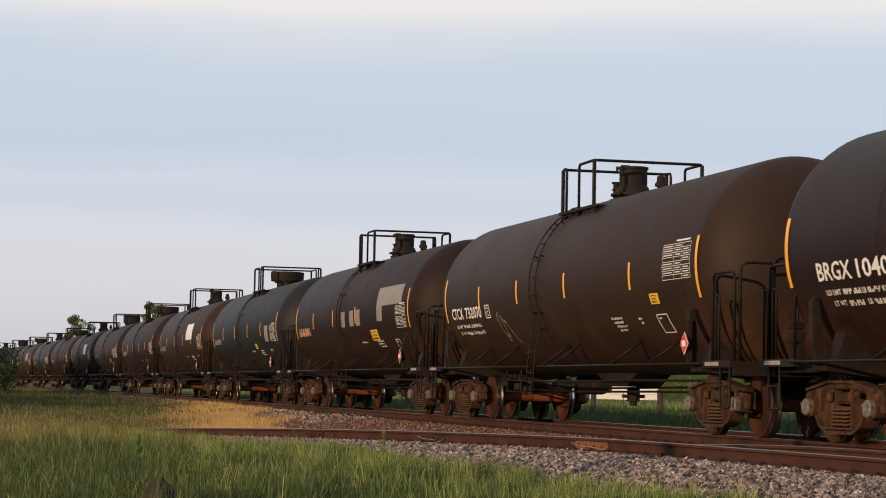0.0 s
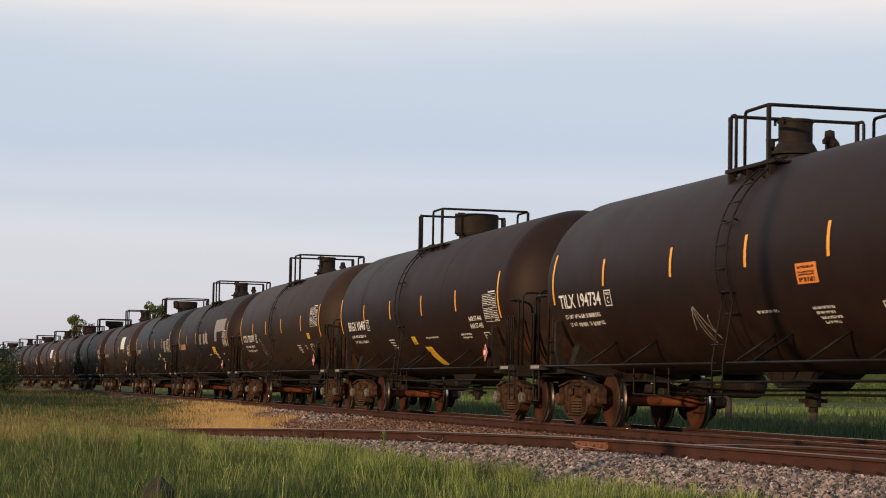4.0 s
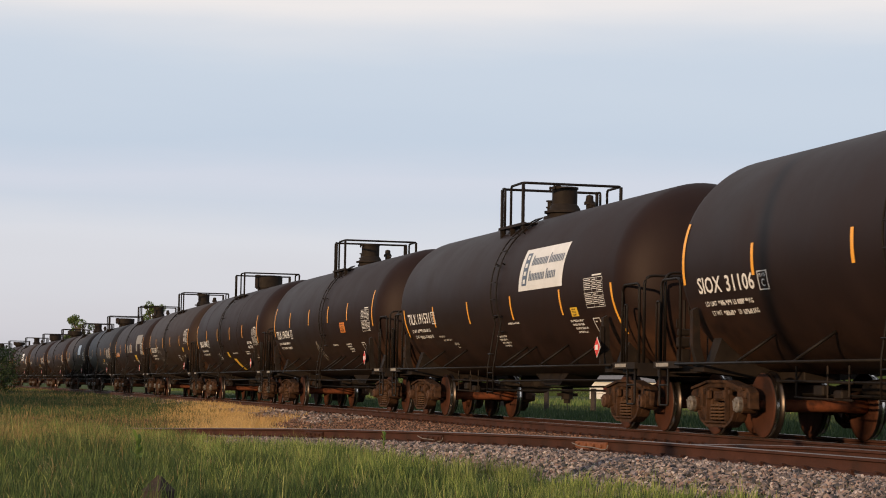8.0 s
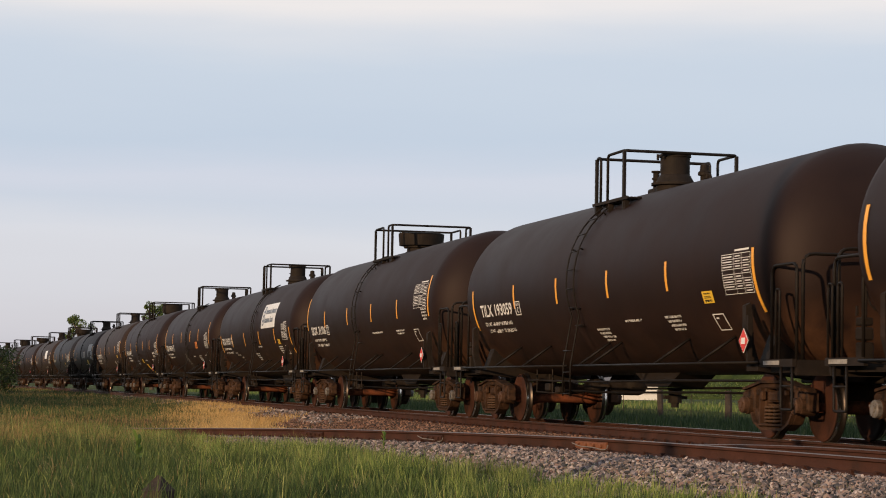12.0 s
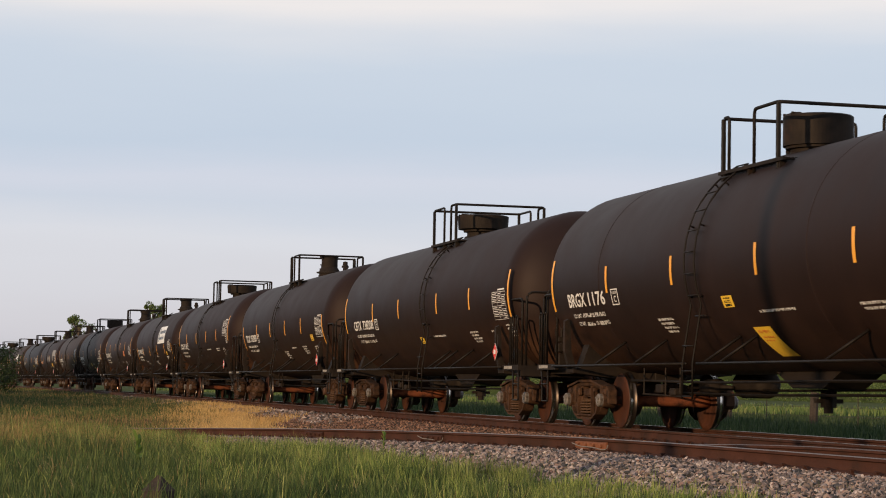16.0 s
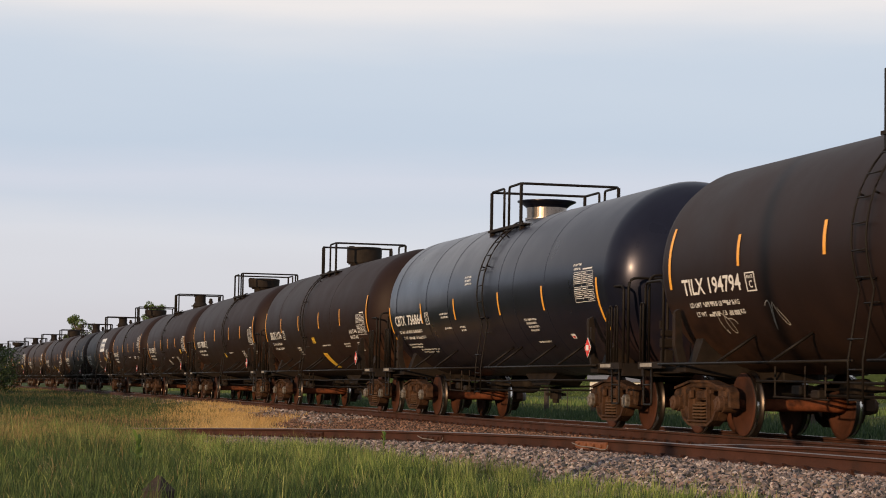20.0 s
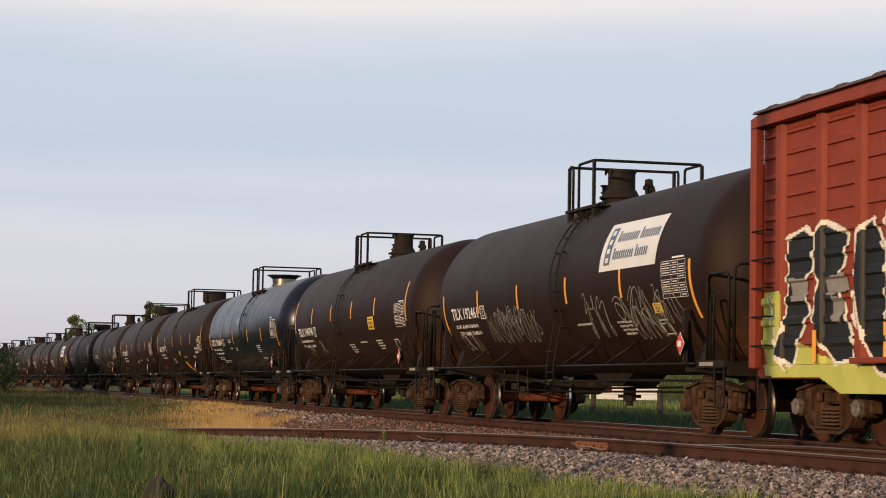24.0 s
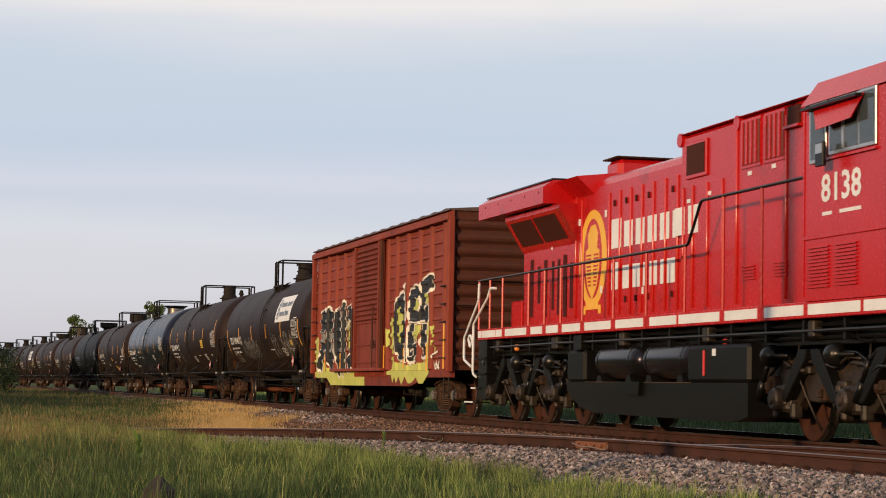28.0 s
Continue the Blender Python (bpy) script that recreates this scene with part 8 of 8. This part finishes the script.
        revolve(bm, [(x0 - LX, 0.03), (x0 + 0.03 - LX, 0.14), (x0 + 0.10 - LX, 0.235), (x0 + 0.2 - LX, 0.275), (x0 + 0.3 - LX, 0.285), (x1 - 0.3 - LX, 0.285), (x1 - 0.2 - LX, 0.275), (x1 - 0.10 - LX, 0.235), (x1 - 0.03 - LX, 0.14), (x1 - LX, 0.03)], "x", 28)
        bmesh.ops.translate(bm, verts=bm.verts, vec=(0, -1.17, 1.10))
        res = part("air_reservoir", bm, "loco_gloss", car, "glossy black air reservoir", smooth=True)
        for x in (x0 + 0.3, x1 - 0.35):
            bm = bmesh.new()
            revolve(bm, [(x - LX, 0.290), (x + 0.05 - LX, 0.290)], "x", 28)
            bmesh.ops.translate(bm, verts=bm.verts, vec=(0, -1.17, 1.10))
            part("reservoir_strap", bm, "loco_black", res)
    bx("fuel_gauge", 12.2, 12.26, -1.452, -1.441, 0.86, 1.22, "sign_red")
    bx("fuel_label", 12.55, 12.68, -1.447, -1.441, 1.14, 1.24, "sign_white")
    for x in (12.55, 12.9):
        bx("fuel_cap", x, x + 0.12, -1.3, -1.2, 1.29, 1.40, "sign_red", 0.03)
    bx("marker_lamp", 2.35, 2.47, -1.40, -1.32, 1.34, 1.46, "sign_orange", 0.02)
    loco_truck(car, 2.75 - LX)
    loco_truck(car, 16.75 - LX)
    put("coupler", shared("coupler", make_coupler), car, flip(pose(LX - 0.3, 0, 0)))
    put("brake_hose", shared("hose", make_hose), car, flip(pose(LX - 0.3, 0.35, 0)))
    for i in range(26):
        bm = bmesh.new()
        rnd = random.Random(i)
        x = rnd.choice((rnd.uniform(0.7, 5.0), rnd.uniform(14.4, 19.0)))
        y = -rnd.uniform(1.0, 1.32)
        pipe(bm, rounded([(x - LX, y, 1.5), (x + 0.1 - LX, y - 0.03, 1.3), (x + 0.5 - LX, y - 0.04, 1.26), (x + 0.7 - LX, y, 1.38)], 0.1), 0.016, 5)
        part("air_hose", bm, "loco_black", car)
    for i in range(16):
        rnd = random.Random(90 + i)
        u = 0.9 + 1.22 * i
        bx("deck_bracket", u, u + 0.06, -1.40, -1.26, 1.30, 1.577, "loco_black")
        if i % 3 == 0:
            bx("valve_box", u + 0.2, u + 0.2 + rnd.uniform(0.15, 0.35), -1.42, -1.27, 1.34, 1.56, "loco_truck", 0.02)
    bx("switch_box", 6.15, 6.55, -1.45, -1.30, 1.30, 1.56, "loco_black", 0.01)
    for z in (1.0, 1.1, 1.2):
        bx("tank_label", 5.86, 5.895, -1.40, -1.30, z, z + 0.06, "sign_white")
    TRAIN.append((car, s0, 7.0))
    return car


# ---------------------------------------------------------------- the train
PLAIN = (-7.2, -4.5, -1.65, 1.3, 4.1, 7.25)
CARS = [
    (31.5, "CTCX 732070", "tank_dusty", 7.35, (-7.17, -4.5, -1.85, 1.07, 4.47, 7.37), (-0.9, 0.9), "cone", 0.1, -0.6),
    (13.2, "BRGX 1040", "tank_brown", 7.75, (-7.75, -4.87, -1.95, 1.2, 4.23, 7.5), (-1.5, 0.65), "drum", -0.1, -0.9),
    (-5.0, "TILX 194734", "tank_brown", 7.5, (-7.22, -4.5, -1.4, 1.47, 4.12, 7.24), (-0.47, 0.93), "cone", -0.43, 0.76),
    (-22.98, "TILX 191531", "tank_brown", 7.5, (-7.25, -4.55, -1.66, 1.5, 4.6, 7.4), (-1.1, 0.4), "cone", -0.1, 0.6),
    (-41.05, "SIOX 31106", "tank_brown", 7.35, (-7.34, -4.8, -1.74, 1.2, 4.06, 7.14), (-1.1, 0.85), "wide", -0.24, -0.6),
    (-59.0, "TILX 193059", "tank_brown", 7.5, (-7.1, -4.2, -1.55, 1.2, 3.95, 7.3), (-1.04, 0.4), "cone", 0.13, -0.53),
    (-77.2, "CBTX 738208", "tank_brown", 7.6, (-7.5, -4.2, -1.4, 2.26, 5.0, 7.9), (-0.35, 1.64), "wide", 0.2, 1.24),
    (-95.65, "BRGX 1176", "tank_brown", 7.75, (-7.7, -4.8, -1.83, 1.36, 4.37, 7.8), (-1.25, 0.75), "drum", -0.15, -0.9),
    (-114.0, "CBTX 736864", "tank_gloss", 7.85, (-7.87, -4.8, -1.9, 1.5, 4.4, 7.5), (-1.15, 1.0), "pan", -0.57, 0.44),
    (-132.1, "TILX 194794", "tank_brown", 7.5, (-7.26, -4.63, -1.86, 0.88, 3.7, 7.1), (-1.3, 0.16), "cone", 0.0, -0.76),
    (-150.0, "TILX 192461", "tank_brown", 7.5, (-7.2, -4.5, -1.7, 1.28, 4.15, 7.25), (-0.3, 1.1), "cone", -0.33, 0.8),
]


def dress(c, mark, st):
    """What sets one car apart: bands, signs and scribbles."""
    if mark.startswith("BRGX"):
        x = 0.40 if mark == "BRGX 1040" else 0.56
        tank_slant(c, "hazard_band", x, 0.58, 0.04, 1.14, 1.53, "sign_yellow", "wide yellow painted warning band")
        bars(c, "band_print", x + 0.1, 1.45, [(0, 0.36, 0.05, 0), (0.02, 0.36, 0.03, 0.09), (0.02, 0.3, 0.03, 0.15)], "sign_orange", lift=0.012)
        for i, z in enumerate((1.97, 1.83)):
            tank_text(c, "stencil_line", "AAR ST-446" if i == 0 else "AAR ST-445", st[-1] - 2.42 - 0.02 * i, z, 0.105, 0.98)
        seams(c, (-5.2, 3.0), "tank_brown")
    elif mark == "CBTX 736864":
        seams(c, (-7.2, -4.3, -2.4, 1.55, 2.55, 4.55), "tank_gloss")
        tank_quads(c, "red_label", [(5.32, 5.54, 1.52, 1.60)], "sign_white", "small red and white label")
        tank_quads(c, "red_label_bar", [(5.36, 5.50, 1.535, 1.565)], "sign_red", lift=0.012)
    elif mark == "TILX 191531":
        company_sign(c, 2.12, 4.80, 2.42, 3.19)
        bars(c, "chalk_fleck", -4.6, 1.70, [(0, 0.5, 0.045, 0), (0.2, 0.7, 0.05, 0.09), (0.95, 0.35, 0.06, 0.2), (1.1, 0.2, 0.05, 0.28)], "chalk", "faint chalk flecks")
    elif mark == "TILX 192461":
        company_sign(c, 3.12, 5.80, 2.55, 3.33)
        scribble(c, -4.1, -0.6, 1.50, 2.10, 6, 21)
        scribble(c, -3.2, -1.6, 1.80, 2.22, 3, 27)
        scribble(c, -6.4, -5.2, 1.35, 1.78, 2, 25, "chalk")
        scribble(c, 2.1, 3.3, 1.45, 2.25, 2, 22)
        scribble(c, 3.8, 6.6, 1.60, 2.25, 5, 23)
        scribble(c, 4.4, 6.0, 1.45, 1.95, 3, 29)
    elif mark == "TILX 194734":
        scribble(c, -0.95, -0.3, 1.35, 1.88, 1, 6, "chalk")
    elif mark == "TILX 194794":
        scribble(c, -5.8, -5.3, 1.46, 1.82, 1, 3, "chalk")
        scribble(c, -4.2, -3.4, 1.48, 1.86, 1, 4, "chalk")
    elif mark == "CTCX 732070":
        scribble(c, -3.6, -2.5, 1.48, 2.12, 1, 8)


CAR_LABEL = {"CTCX 732070": "dusty brown tank car with scribbled chalk marks", "BRGX 1040": "brown-black tank car with a wide yellow warning band", "BRGX 1176": "brown-black tank car with a wide yellow warning band",
             "TILX 191531": "brown-black tank car with a white painted sign", "TILX 192461": "brown-black tank car with white sign and silvery scribbles",
             "CBTX 736864": "glossy new black tank car with low yellow stripes", "TILX 194734": "brown-black tank car with an orange warning label", "TILX 194794": "brown-black tank car with a yellow warning label"}
LEAN = {"TILX 191531", "TILX 193059", "TILX 192461", "CBTX 736864"}
GIRTH = {"BRGX 1040": (1.588, 2.492), "BRGX 1176": (1.588, 2.492), "CTCX 732070": (1.585, 2.49), "SIOX 31106": (1.585, 2.49), "CBTX 738208": (1.575, 2.478), "CBTX 736864": (1.59, 2.495)}
for s0, mark, paint, half, stripes, plat, dome, dome_x, ladder_x in CARS:
    TR, TZ = GIRTH.get(mark, (1.56, 2.463))
    c = tank_car(s0, mark, paint, half, stripes, plat, dome, dome_x, ladder_x, lean=mark in LEAN, caps="cap_rust" if mark.startswith("TILX") else "cap",
                 label=CAR_LABEL.get(mark, "brown-black steel tank car with yellow stripes and white marks"))
    TRAIN.append((c, s0, 7.05))
    dress(c, mark, stripes)
TR, TZ = 1.56, 2.463
PAINTS = ("tank_brown", "tank_blue", "tank_dusty", "tank_brown", "tank_brown", "tank_dusty", "tank_brown", "tank_black", "tank_dusty", "tank_brown", "tank_blue")
for i in range(11):
    s0 = 49.5 + 18.1 * i
    c = tank_car(s0, "", PAINTS[i], 7.35, PLAIN, (-0.9, 0.9), ("cone", "wide", "cone", "wide", "drum")[i % 5], 0.0, -0.6, turning=i < 4,
                 label=("rusty brown tank car with grey overpainted patches" if i == 0 else "dark blue weathered tank car" if PAINTS[i] == "tank_blue" else "weathered dark brown tank car coupled in the train"))
    TRAIN.append((c, s0, 7.05))
    if i == 0:          # older car with repainted patches and orange marks
        tank_quads(c, "grey_patch", [(3.9, 6.6, 2.55, 3.0)], "patch_grey", "grey overpainted patch")
        tank_quads(c, "grey_patch", [(3.9, 4.5, 2.2, 2.548)], "patch_grey")
        for x in (-0.5, 0.6, 1.4):
            tank_quads(c, "grey_patch", [(x, x + 0.5, 2.15, 2.55)], "patch_grey")
        bars(c, "orange_stencil", -6.8, 2.02, [(0, 1.7, 0.2, 0)], "sign_orange", "faded orange stencilled marks")
        yellow_label(c, 2.9, 1.75, 0.8, 0.26)
    if i in (2, 5, 8):
        tank_quads(c, "painted_sign", [(2.4, 4.4, 2.40, 3.05)], "sign_white" if i in (2, 5) else "patch_grey", "faded white painted sign")
    if i in (1, 4, 7):
        tank_quads(c, "white_patch", [(4.9, 5.6, 2.0, 2.5)], "patch_grey", "white painted panel")
        yellow_label(c, 2.6, 1.8, 0.4, 0.16)

box_car = boxcar(-167.4)
engine = locomotive(-187.14)


# ---------------------------------------------------------------- what moves
def motions():
    for thing, s0, half in TRAIN:
        walk(thing, [(t, car_pose(s0 + gone(t), half)) for t in [2.0 * i for i in range(15)]])
    steps = [i / 15 for i in range(28 * 15 + 1)]
    for ob, r, p in WHEELSETS:
        walk(ob, [(t, Matrix.Translation(p) @ Matrix.Rotation(-gone(t) / r, 4, "Y")) for t in steps])


motions()
